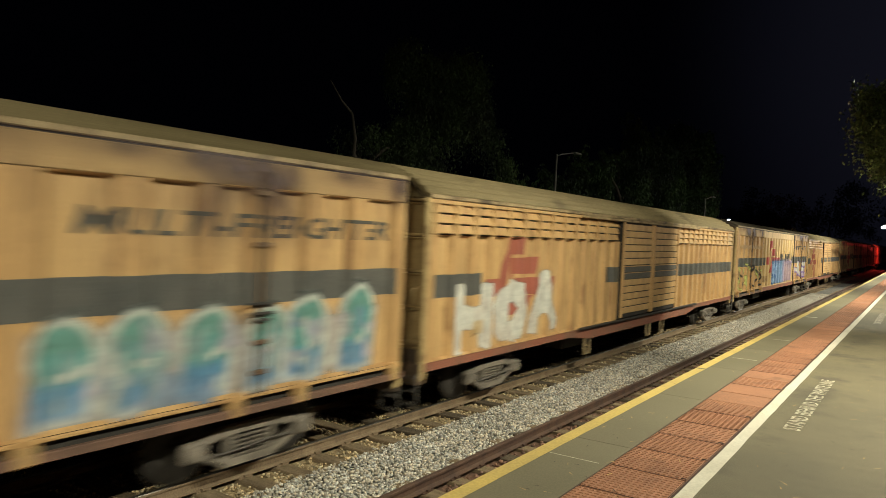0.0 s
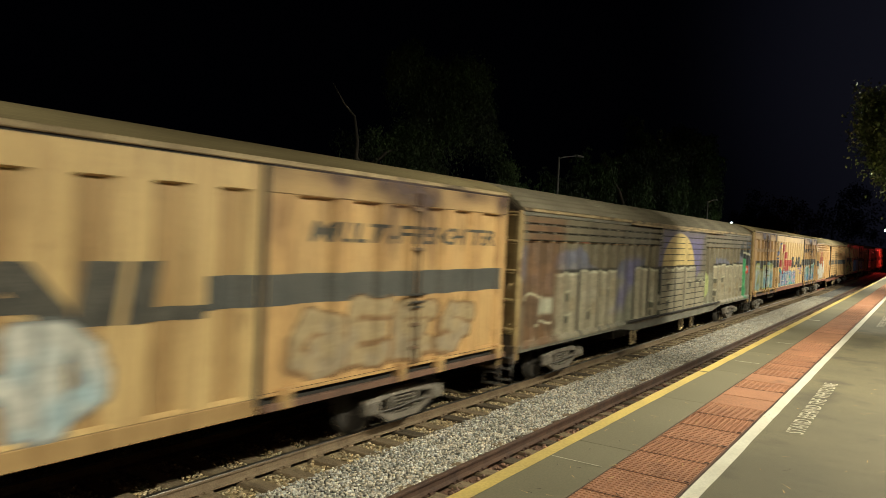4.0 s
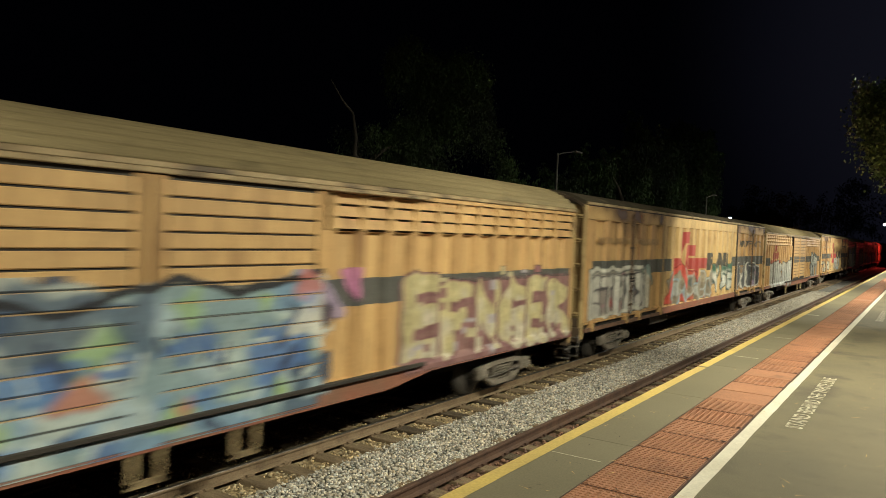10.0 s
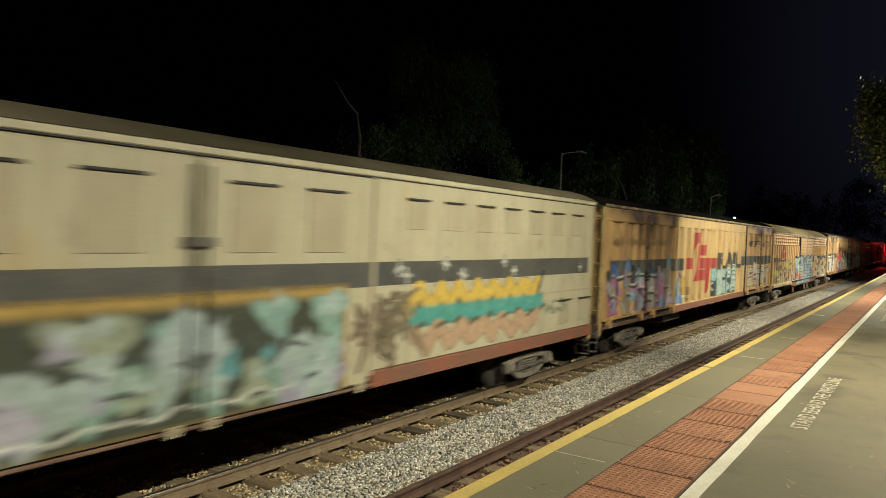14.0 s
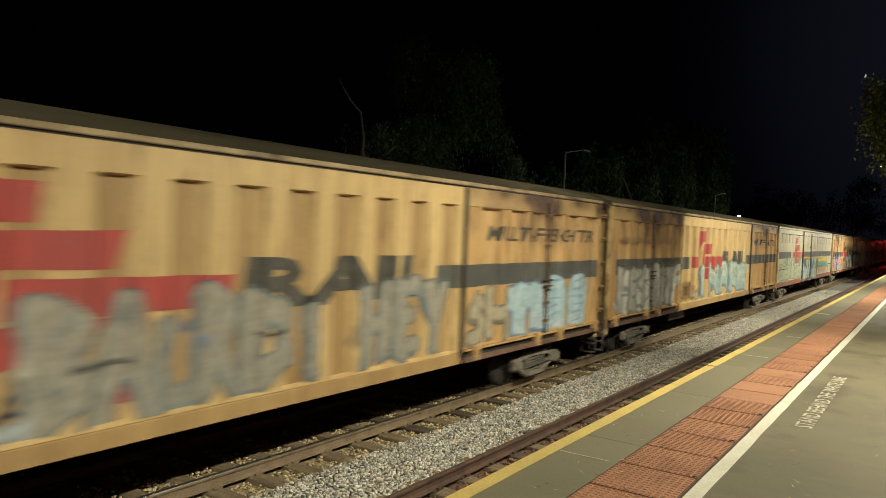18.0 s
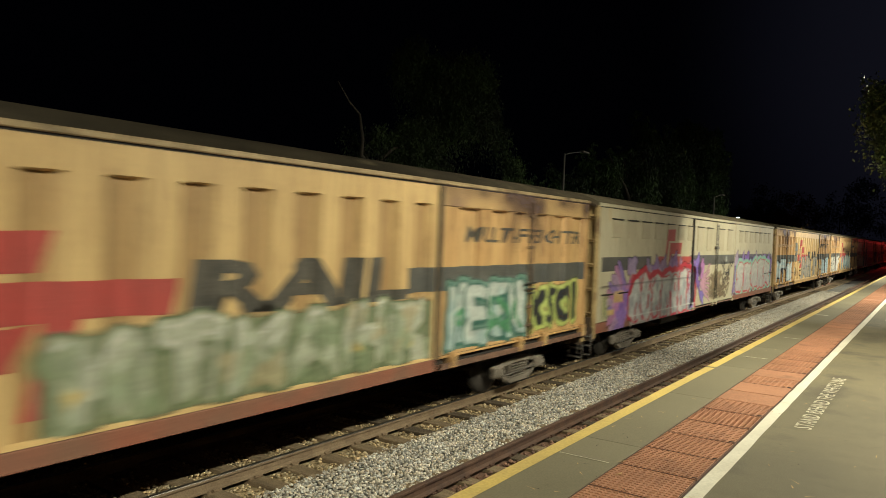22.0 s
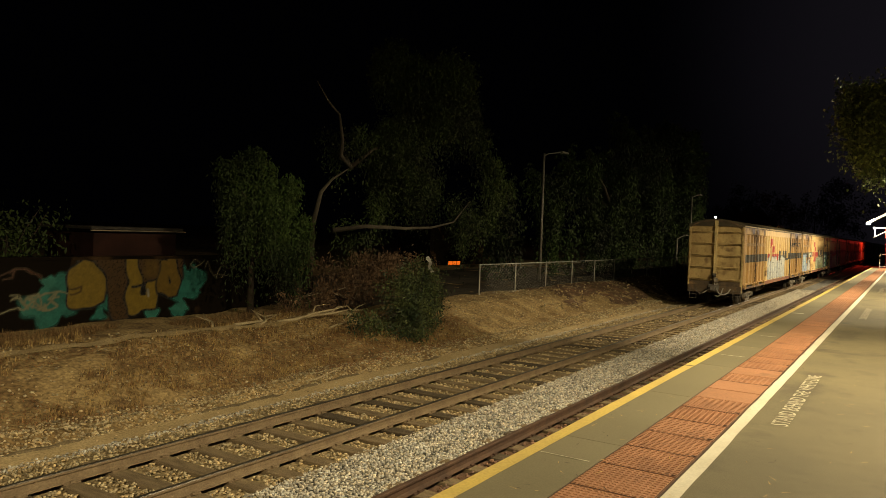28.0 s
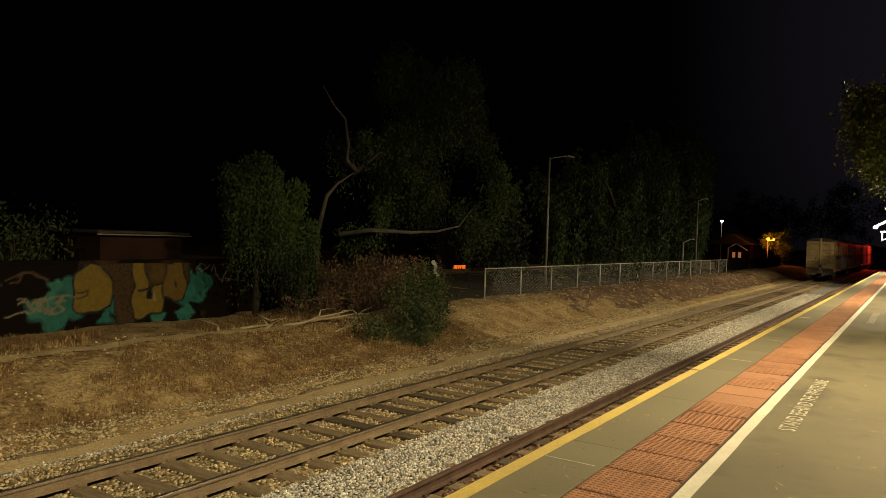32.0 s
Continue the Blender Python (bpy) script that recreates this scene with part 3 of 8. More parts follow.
# ---- ground, banks, ballast, track ----


def bank(x, y):
    """Height of the ground: the formation, then a low bank up to the fence and the wall."""
    z = GROUND
    if y > 10.9:
        u = min((y - 10.9) / 3.4, 1.0)
        z += 0.82 * u * u * (3 - 2 * u)
    if y > 10.0:
        k = min((y - 10.0) / 1.0, 1.0)
        z += k * (0.09 * noise.noise(Vector((x * 0.35, y * 0.5, 1))) + 0.06 * noise.noise(Vector((x * 1.1, y * 1.6, 5))) + 0.03 * noise.noise(Vector((x * 2.6, y * 3.1, 2))) + 0.10)
        z += 0.13 * max(0.0, 1 - abs(y - 11.0 - 0.3 * noise.noise(Vector((x * 0.8, 0, 4)))) / 0.26) * (0.6 + 0.8 * noise.noise(Vector((x * 1.7, 2, 8))))
        z += 0.02 * noise.noise(Vector((x * 5.2, y * 5.6, 3))) * k
    return z


def spread(*stops):
    """Values between stops, each as (end, count)."""
    out = [stops[0]]
    for end, n in stops[1:]:
        a = out[-1]
        out += [a + (end - a) * (i + 1) / n for i in range(n)]
    return out


def ground_sheet():
    xs = spread(-900, (-60, 6), (0, 20), (30, 190), (60, 60), (130, 40), (1200, 8))
    ys = spread(-900, (-12, 4), (9.9, 6), (15, 90), (24, 14), (60, 8), (900, 6))
    verts = [(x, y, bank(x, y)) for x in xs for y in ys]
    n = len(ys)
    faces = [i * n + j for a in range(len(xs) - 1) for b in range(n - 1) for i, j in ((a, b), (a + 1, b), (a + 1, b + 1), (a, b + 1))]
    me = mesh_of("ground", np.array(verts), np.array(faces), 4, EARTH)
    me.polygons.foreach_set("use_smooth", [True] * len(me.polygons))
    tagged(part("ground", me, EARTH), "dry bare earth bank beside the railway", "ground", kind="structure")


ground_sheet()


def bed(name, y0, y1, z, material, label):
    bm = boxes((-60, 320, y0, y1, GROUND - 0.05, z))
    tagged(part(name, bm, material), label, "ballast", kind="structure")


bed("ballast_bed", 5.34, 6.72, RAIL - 0.22, BALLAST, "pale crushed stone ballast between two tracks")
bed("ballast_bed", EDGE + 0.1, 5.34, RAIL - 0.235, BALLAST_RUST, "rust-stained ballast of the platform track")
bed("ballast_bed", 6.72, 9.95, RAIL - 0.235, BALLAST_DUST, "dusty brown ballast under the freight track")
bm = bmesh.new()
xs = spread(-60, (0, 20), (40, 80), (140, 40))
rows_ = []
for x in xs:
    w = 0.12 * noise.noise(Vector((x * 0.5, 3, 0)))
    rows_.append([bm.verts.new((x, y, bank(x, y) + 0.02)) for y in (10.20 + w * 0.3, 10.32 + w * 0.3, 10.46 + w * 0.3, 10.58 + w * 0.5)])
for a, b in zip(rows_, rows_[1:]):
    for i in range(3):
        bm.faces.new((a[i], b[i], b[i + 1], a[i + 1]))
tagged(part("cess_path", bm, PATH_SAND), "pale sandy walking strip beside the track", "path", kind="structure")

RAIL_OUTLINE = [(-0.068, 0), (0.068, 0), (0.068, 0.012), (0.012, 0.035), (0.009, 0.105), (0.034, 0.118), (0.034, 0.146), (0.026, 0.157), (-0.026, 0.157), (-0.034, 0.146), (-0.034, 0.118), (-0.009, 0.105), (-0.012, 0.035), (-0.068, 0.012)]


def rail_mesh(name, x0, x1, side, head):
    me = bpy.data.meshes.new(name)
    n = len(RAIL_OUTLINE)
    verts = [(x, y, z - 0.157) for x in (x0, x1) for y, z in RAIL_OUTLINE]
    faces = [(i, (i + 1) % n, n + (i + 1) % n, n + i) for i in range(n)] + [tuple(range(n))[::-1], tuple(range(n, 2 * n))]
    me.from_pydata(verts, [], faces)
    me.materials.append(side)
    me.materials.append(head)
    for i in (6, 7, 8):
        me.polygons[i].material_index = 1
    return me


def track(name, centre, half, pitch, x0, x1, label, side, head, first, timber_half=1.25):
    t = empty(name, label, "track", kind="structure")
    for s in (-1, 1):
        r = part("rail", rail_mesh("rail", x0, x1, side, head), None, t)
        r.location = (0, centre + s * half, RAIL)
    metal = boxes((-0.11, 0.11, -0.085, 0.085, 0, 0.02), (-0.03, 0.03, 0.066, 0.105, 0.02, 0.045), (-0.03, 0.03, -0.105, -0.066, 0.02, 0.045))
    plate = bpy.data.meshes.new("sleeper_plate")
    metal.to_mesh(plate)
    metal.free()
    plate.materials.append(side)
    kinds = []
    for v in range(4):
        bm = bmesh.new()
        w, l = 0.115 + 0.008 * v, timber_half - 0.02 * v
        box(bm, -w, w, -l, l, -0.17, 0, bevel=0.012)
        bmesh.ops.subdivide_edges(bm, edges=[e for e in bm.edges if abs(e.verts[0].co.y - e.verts[1].co.y) > 1], cuts=5)
        for q in bm.verts:
            q.co += Vector((0.012, 0.02, 0.008)) * noise.noise(q.co * 5 + Vector((v * 9, 0, 0)))
        me = bpy.data.meshes.new("sleeper")
        bm.to_mesh(me)
        bm.free()
        me.materials.append(TIMBER_DARK if v == 3 else TIMBER)
        kinds.append(me)
    x, i = first, 0
    rnd = random.Random(4)
    while x < 105 and i < 195:
        s = part("sleeper", kinds[rnd.randrange(4)], None, t)
        s.matrix_world = pose(x + rnd.uniform(-0.03, 0.03), centre + rnd.uniform(-0.06, 0.06), RAIL - 0.178, 0, 0, rnd.uniform(-1.4, 1.4))
        if 0 < x < 32:
            for sd in (-1, 1):
                part("rail_plate", plate, None, t).location = (x, centre + sd * half, RAIL - 0.176)
        x += pitch
        i += 1
    return t


track("freight_track", FAR_C, 0.752, 0.665, -60, 320, "freight railway track on weathered timber sleepers", RAIL_RUST, RAIL_TOP, 1.2 - 0.665 * 30, 1.36)
track("platform_track", NEAR_C, 0.835, 0.665, -60, 320, "rusty railway track below the platform edge", RAIL_RED, RAIL_RED, 1.0 - 0.665 * 30, 1.3)



def stones(name, label, material, n, x0, x1, y0, y1, z, size, seed, falloff=1.0, keep=None):
    """Loose crushed stones strewn over a strip, thinner towards the far end."""
    rs = np.random.RandomState(seed)
    bm = bmesh.new()
    bmesh.ops.create_icosphere(bm, subdivisions=1, radius=1)
    bv = np.array([v.co[:] for v in bm.verts])
    bf = np.array([[v.index for v in f.verts] for f in bm.faces])
    bm.free()
    x = x0 + (x1 - x0) * rs.rand(n) ** falloff
    y = rs.uniform(y0, y1, n)
    if keep is not None:
        m = keep(x, y)
        x, y = x[m], y[m]
        n = len(x)
    zz = np.array([z(a, b) for a, b in zip(x, y)]) if callable(z) else np.full(n, z)
    s = size * rs.uniform(0.55, 1.25, n) * (1 + 0.012 * np.maximum(x - 12, 0))
    rough = 1 + rs.uniform(-0.40, 0.34, (n, len(bv)))
    ax = rs.uniform(0.65, 1.25, (n, 1, 3)) * np.array([1, 1, 0.75])
    v = bv[None] * rough[..., None] * ax * s[:, None, None]
    th = rs.uniform(0, 6.28, n)
    c, q = np.cos(th)[:, None], np.sin(th)[:, None]
    v = np.stack([v[..., 0] * c - v[..., 1] * q, v[..., 0] * q + v[..., 1] * c, v[..., 2]], -1)
    v += np.stack([x, y, zz + s * 0.25 + rs.uniform(-0.01, 0.02, n)], 1)[:, None]
    f = (bf[None] + (np.arange(n) * len(bv))[:, None, None]).ravel()
    me = mesh_of(name, v.reshape(-1, 3), f, 3, material)
    tagged(part(name, me, material), label, "stones", kind="stuff")


TOP = RAIL - 0.205


def between_sleepers(x, y):
    u = np.mod(x - 1.2 + 0.3325, 0.665) - 0.3325
    return (np.abs(u) > 0.14) & (np.abs(np.abs(y - FAR_C) - 0.752) > 0.09) | (np.abs(y - FAR_C) > 1.38)


stones("ballast_stones", "pale crushed ballast stones between the tracks", STONE, 52000, 2.5, 60, 5.40, 6.82, TOP, 0.0225, 1, 1.55)
stones("ballast_stones", "dusty ballast stones between the sleepers", STONE_DUST, 28000, 2.5, 40, 6.80, 9.98, TOP - 0.012, 0.024, 2, 1.5, between_sleepers)
stones("ballast_stones", "rust-stained ballast stones of the platform track", STONE_RUST, 14000, 3.0, 46, 2.7, 5.1, TOP - 0.01, 0.03, 3, 1.4)
stones("path_gravel", "pale gravel beside the track", STONE, 9000, 2.5, 40, 9.75, 10.24, lambda a, b: bank(a, b), 0.024, 11, 1.5)
stones("path_gravel", "loose pale gravel at the foot of the bank", STONE_DUST, 9000, 2.5, 40, 10.6, 11.5, lambda a, b: bank(a, b), 0.026, 12, 1.5)
for x0, x1 in ((8.5, 10.7), (11.0, 11.8), (12.1, 13.2), (15.6, 16.6), (5.2, 6.4)):
    bm = bmesh.new()
    prev = None
    x = x0
    while x < x1:
        w = 0.05 * noise.noise(Vector((x * 3, 1, 0)))
        taper = min(1.0, (x - x0) * 4, (x1 - x) * 4 + 0.05)
        cur = [bm.verts.new((x, y, bank(x, y) + h)) for y, h in ((10.55 + w, 0.012), (10.57 + w, 0.03 * taper + 0.012), (10.62 + w, 0.035 * taper + 0.012), (10.67 + w * 1.5, 0.0))]
        if prev:
            for i in range(3):
                bm.faces.new((prev[i], cur[i], cur[i + 1], prev[i + 1]))
        prev = cur
        x += 0.06
    tagged(part("earth_lip", bm, EARTH_DARK), "dark eroded lip of earth along the path", "earth", kind="structure")
stones("ballast_stones", "pale crushed ballast stones between the tracks", STONE, 7000, -9, 3, 5.40, 6.82, TOP, 0.0245, 21)
stones("bank_pebbles", "loose pebbles on the dry bank", STONE_DUST, 5000, 3.0, 42, 9.9, 14.6, lambda a, b: bank(a, b), 0.026, 4, 1.3)


def tufts(name, label, material, n, x0, x1, y0, y1, height, seed, clump=6, falloff=1.2):
    """Blades of dry grass in tufts."""
    rs = np.random.RandomState(seed)
    cx = x0 + (x1 - x0) * rs.rand(n) ** falloff
    cy = rs.uniform(y0, y1, n)
    verts, k = [], 0
    for a, b in zip(cx, cy):
        if noise.noise(Vector((a * 0.5, b * 0.7, 9))) < -0.12:
            continue
        z = bank(a, b) - 0.02
        for i in range(clump):
            h = height * rs.uniform(0.4, 1.2)
            th, lean, wd = rs.uniform(0, 6.28), rs.uniform(0.1, 0.7) * h, 0.008 + 0.006 * rs.rand()
            px, py = a + rs.uniform(-0.09, 0.09), b + rs.uniform(-0.09, 0.09)
            dx, dy = math.cos(th), math.sin(th)
            verts += [(px - dy * wd, py + dx * wd, z), (px + dy * wd, py - dx * wd, z), (px + dx * lean, py + dy * lean, z + h)]
    me = mesh_of(name, np.array(verts), np.arange(len(verts)), 3, material)
    tagged(part(name, me, material), label, "grass", kind="stuff")


tufts("dry_grass", "straw-coloured dry grass on the bank", STRAW, 1800, 3, 20, 11.5, 14.0, 0.10, 5)
def fallen_leaves(name, label, material, n, x0, x1, y0, y1, size, seed, cut=0.0):
    """Small dead leaves and twig bits lying on the bank in drifts."""
    rs = np.random.RandomState(seed)
    x, y = x0 + (x1 - x0) * rs.rand(n) ** 1.2, rs.uniform(y0, y1, n)
    verts = []
    for a, b in zip(x, y):
        if noise.noise(Vector((a * 0.6, b * 0.9, 13))) < cut:
            continue
        z = bank(a, b) + 0.01
        th, l, w = rs.uniform(0, 6.28), size * rs.uniform(0.5, 1.4), size * rs.uniform(0.15, 0.4)
        c, s_, up = math.cos(th), math.sin(th), rs.uniform(0, 0.03)
        verts += [(a - c * l, b - s_ * l, z), (a + s_ * w, b - c * w, z + up), (a + c * l, b + s_ * l, z + up * rs.uniform(0, 2)), (a - s_ * w, b + c * w, z + up)]
    me = mesh_of(name, np.array(verts), np.arange(len(verts)), 4, material)
    tagged(part(name, me, material), label, "litter", kind="stuff")


fallen_leaves("leaf_drift", "orange-brown dead leaves in drifts on the bank", LITTER, 14000, 3, 21, 11.2, 13.9, 0.035, 14, 0.0)
fallen_leaves("leaf_drift", "orange-brown dead leaves below the shrub", LITTER, 5000, 13, 21, 10.95, 12.9, 0.045, 15, -1)
fallen_leaves("twig_litter", "dark twigs and bark bits on the bank", EARTH_DARK, 5000, 3, 22, 11.0, 14.6, 0.035, 16, 0.0)
fallen_leaves("leaf_drift", "dark reddish leaf mould on the bank below the trees", EARTH_DARK, 9000, 36, 66, 11.6, 14.9, 0.09, 17, -0.1)
tufts("dry_grass", "dark russet weeds in clumps on the bank", RUSSET, 520, 3, 18, 11.4, 13.9, 0.11, 9, 14)
tufts("dry_grass", "flattened straw litter on the bank", STRAW_DARK, 1500, 3, 20, 11.2, 13.9, 0.08, 7)
tufts("dry_grass", "tall dry grass along the foot of the wall", STRAW_DARK, 1100, 5, 16, 14.5, 16.2, 0.16, 6)
tufts("dry_grass", "pale dry grass along the foot of the wall", STRAW, 300, 5, 15, 14.4, 15.0, 0.14, 8)
bm = bmesh.new()
prev = None
for i in range(90):
    x = 3 + i * 0.16
    w = 0.12 * noise.noise(Vector((x * 0.7, 9, 0)))
    cur = [bm.verts.new((x, y, bank(x, y) + 0.03)) for y in (13.85 + w, 14.0 + w, 14.2 + w * 0.5)]
    if prev:
        for k in range(2):
            bm.faces.new((prev[k], cur[k], cur[k + 1], prev[k + 1]))
    prev = cur
tagged(part("foot_track", bm, PATH_SAND), "trodden pale track along the top of the bank", "path", kind="structure")

# eroded brown earth on the slope below the fence, ragged at its edges
xs, ys = spread(30.0, (76.0, 230)), spread(11.3, (15.0, 46))
keep, verts, faces = {}, [], []
for i, x in enumerate(xs):
    for j, y in enumerate(ys):
        keep[i, j] = (x - 33.5) * 0.09 + 0.9 * noise.noise(Vector((x * 0.25, y * 0.8, 21))) + 0.5 * noise.noise(Vector((x * 0.9, y * 2.2, 5))) + (y - 12.4) * 0.28 - max(0.0, 12.0 - y) * 0.8 > 0
        verts.append((x, y, bank(x, y) + 0.025 + 0.05 * noise.noise(Vector((x * 1.3, y * 3.0, 8))) + 0.02 * noise.noise(Vector((x * 4, y * 5, 3)))))
for i in range(len(xs) - 1):
    for j in range(len(ys) - 1):
        if keep[i, j] and keep[i + 1, j] and keep[i, j + 1]:
            a = i * len(ys) + j
            faces += [a, a + len(ys), a + len(ys) + 1, a + 1]
tagged(part("eroded_bank", mesh_of("eroded_bank", np.array(verts), np.array(faces), 4, BANK_BROWN), None), "eroded reddish-brown earth below the wire fence", "ground", kind="structure")
stones("bank_pebbles", "pale stones strewn on the eroded bank", STONE_DUST, 700, 27, 70, 11.2, 14.9, lambda a, b: bank(a, b) + 0.03, 0.034, 41, 1.1)

# ---- platform ----
PLAT_END = 74.0
bm = boxes((-60, PLAT_END, -9, 1.975, GROUND - 0.1, 0.0))
tagged(part("platform", bm, CONCRETE), "olive-grey asphalt station platform", "platform", kind="structure")
bm = boxes((-60, PLAT_END, 1.975, EDGE - 0.06, GROUND - 0.1, -0.12))
tagged(part("platform_wall", bm, FACE), "grimy platform face above the track", "platform", kind="structure")
coping = empty("platform_coping", "concrete coping slabs along the platform edge", "coping", kind="structure")
for i in range(34):
    x = -6 + i * 2.4
    if x > PLAT_END - 2.4:
        break
    bm = boxes((x + 0.0015, x + 2.3985, 1.98, EDGE, -0.12, 0.003), bevel=0.004)
    part("coping_slab", bm, COPING, coping)


def ragged_strip(name, x0, x1, y0, y1, z, material, label, category, wob=0.006, step=0.3):
    bm = bmesh.new()
    prev = None
    n = int((x1 - x0) / step)
    for i in range(n + 1):
        x = x0 + (x1 - x0) * i / n
        a = wob * noise.noise(Vector((x * 2.3, y0, 0))) + wob * noise.noise(Vector((x * 9, y0, 3)))
        b = wob * noise.noise(Vector((x * 2.3, y1, 7))) + wob * noise.noise(Vector((x * 9, y1, 5)))
        cur = [bm.verts.new((x, y0 + a, z)), bm.verts.new((x, y1 + b, z))]
        if prev:
            bm.faces.new((prev[0], cur[0], cur[1], prev[1]))
        prev = cur
    return tagged(part(name, bm, material), label, category, kind="structure")


ragged_strip("yellow_line", -20, 10.44, EDGE - 0.135, EDGE - 0.012, 0.008, YELLOW, "yellow painted line on the platform edge", "line")
ragged_strip("yellow_line", 10.52, PLAT_END - 1, EDGE - 0.135, EDGE - 0.012, 0.008, YELLOW, "yellow painted line on the platform edge", "line")
ragged_strip("white_line", -20, PLAT_END - 1, 1.243, 1.352, 0.005, WHITE, "white painted safety line on the platform", "line")
bm = boxes((-14.0, PLAT_END - 1.2, 1.356, 1.972, -0.02, 0.0045))
tagged(part("tile_bedding", bm, GROUT), "dark bedding under the tactile tiles", "bedding", kind="structure")
me = lettering("platform_notice", "STAND BEHIND THE WHITE LINE", 3.28, 0.16, WHITE_WORN, 0.0, 0.01)
ob = tagged(part("platform_notice", me, None), "worn white painted words on the platform", "writing", kind="structure")
ob.location = (7.68, 0.90, 0.005)
for x, y in ((20.4, 0.78), (33.0, 0.76), (46.0, 0.76)):
    me = lettering("platform_notice", "STAND BEHIND THE WHITE LINE", 3.6, 0.16, WHITE_WORN)
    ob = tagged(part("platform_notice", me, None), "worn white painted words on the platform", "writing", kind="structure")
    ob.location = (x, y, 0.005)
for x, w, y0, y1 in ((20.45, 0.16, 2.16, 2.44), (5.40, 0.014, 2.02, 2.46), (11.88, 0.03, 2.05, 2.4), (14.9, 0.03, 2.0, 2.3)):
    ragged_strip("paint_mark", x, x + w, y0, y1, 0.0075, WHITE_WORN, "pale scraped mark across the coping", "mark", 0.03, w / 3)


def tile_mesh(name, dots):
    bm = bmesh.new()
    s = 0.291
    box(bm, -s, s, -s, s, -0.02, 0.0, bevel=0.004)
    bm.faces.index_update()
    flat = len(bm.faces) if dots else 0
    if dots:
        p = 2 * s / dots
        for i in range(dots):
            for j in range(dots):
                cx, cy, a, b = -s + p * (i + 0.5), -s + p * (j + 0.5), p * 0.35, p * 0.24
                lo = [bm.verts.new((cx + sx * a * 0.66, cy + sy * a * 1.15, 0)) for sx, sy in ((-1, -1), (1, -1), (1, 1), (-1, 1))]
                hi = [bm.verts.new((cx + sx * b * 0.66, cy + sy * b * 1.2, 0.006)) for sx, sy in ((-1, -1), (1, -1), (1, 1), (-1, 1))]
                bm.faces.new(hi)
                for k in range(4):
                    bm.faces.new((lo[k], lo[(k + 1) % 4], hi[(k + 1) % 4], hi[k]))
    me = bpy.data.meshes.new(name)
    bm.to_mesh(me)
    bm.free()
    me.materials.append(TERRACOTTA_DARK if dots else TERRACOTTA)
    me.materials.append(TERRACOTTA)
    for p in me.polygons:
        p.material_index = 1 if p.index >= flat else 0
    return me


paving = empty("tactile_paving", "worn terracotta tactile tiles along the platform", "tiles", kind="structure")
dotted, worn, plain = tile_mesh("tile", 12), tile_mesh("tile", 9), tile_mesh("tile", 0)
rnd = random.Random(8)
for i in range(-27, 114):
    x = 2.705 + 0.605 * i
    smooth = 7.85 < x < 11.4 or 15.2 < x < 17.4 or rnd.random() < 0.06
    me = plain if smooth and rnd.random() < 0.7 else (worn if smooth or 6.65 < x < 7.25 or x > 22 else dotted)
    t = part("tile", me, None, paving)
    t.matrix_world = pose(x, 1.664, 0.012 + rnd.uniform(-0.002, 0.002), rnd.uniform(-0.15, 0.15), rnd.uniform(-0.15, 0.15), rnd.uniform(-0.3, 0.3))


# dark sheet under the trees: the ground's lack of light as a colour
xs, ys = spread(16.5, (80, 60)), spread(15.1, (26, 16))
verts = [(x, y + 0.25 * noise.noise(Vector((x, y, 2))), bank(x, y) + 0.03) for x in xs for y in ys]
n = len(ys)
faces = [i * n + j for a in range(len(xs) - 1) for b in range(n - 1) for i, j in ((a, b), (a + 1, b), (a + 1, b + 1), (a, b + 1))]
tagged(part("leaf_mould", mesh_of("leaf_mould", np.array(verts), np.array(faces), 4, UNLIT_GROUND), None), "dark sheet standing in for unlit ground under the trees", "ground", kind="structure")

# ---- wagons ----
W, LEN = 1.31, 23.0


def recess(bays, d, slope=0.085):
    def f(x):
        x = np.asarray(x, float)
        out = np.zeros_like(x)
        for a, b in bays:
            out = np.maximum(out, np.clip(np.minimum(x - a, b - x) / slope, 0, 1) * d)
        return out
    return f


def pressed_panel(x0, x1, z0, z1, face, bays, d, rim=0.0, slope=0.085):
    """A steel side panel with pressed bays; face is the outer y; rim: the height of the flat strip above the bays."""
    xs = sorted({x0, x1, *(v for a, b in bays for v in (a, a + slope, b - slope, b) if x0 < v < x1)})
    f = recess(bays, d, slope)
    bm = bmesh.new()
    cols = []
    for x in xs:
        y = face + float(f(x))
        cols.append([bm.verts.new((x, face, z0)), bm.verts.new((x, y, z0 + 0.04)), bm.verts.new((x, y, z1 - 0.02)), bm.verts.new((x, face, z1)), bm.verts.new((x, face, z1 + rim + 0.001))])
    for a, b in zip(cols, cols[1:]):
        for i in range(4):
            face_ = bm.faces.new((a[i], b[i], b[i + 1], a[i + 1]))
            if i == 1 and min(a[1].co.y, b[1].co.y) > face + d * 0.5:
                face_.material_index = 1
    # returned edges
    for c, s in ((cols[0], 1), (cols[-1], -1)):
        back = [bm.verts.new((v.co.x, face + 0.13, v.co.z)) for v in c]
        for i in range(4):
            bm.faces.new((c[i], c[i + 1], back[i + 1], back[i]))
    return bm


def skin(x0, x1, z0, z1, face, bays, d, off, slope=0.085):
    """A painted band that follows a pressed panel."""
    xs = sorted({x0, x1, *(v for a, b in bays for v in (a, a + slope, b - slope, b) if x0 < v < x1)})
    f = recess(bays, d, slope)
    bm = bmesh.new()
    cols = [[bm.verts.new((x, face + float(f(x)) - off, z)) for z in (z0, z1)] for x in xs]
    for a, b in zip(cols, cols[1:]):
        bm.faces.new((a[0], b[0], b[1], a[1]))
    return bm


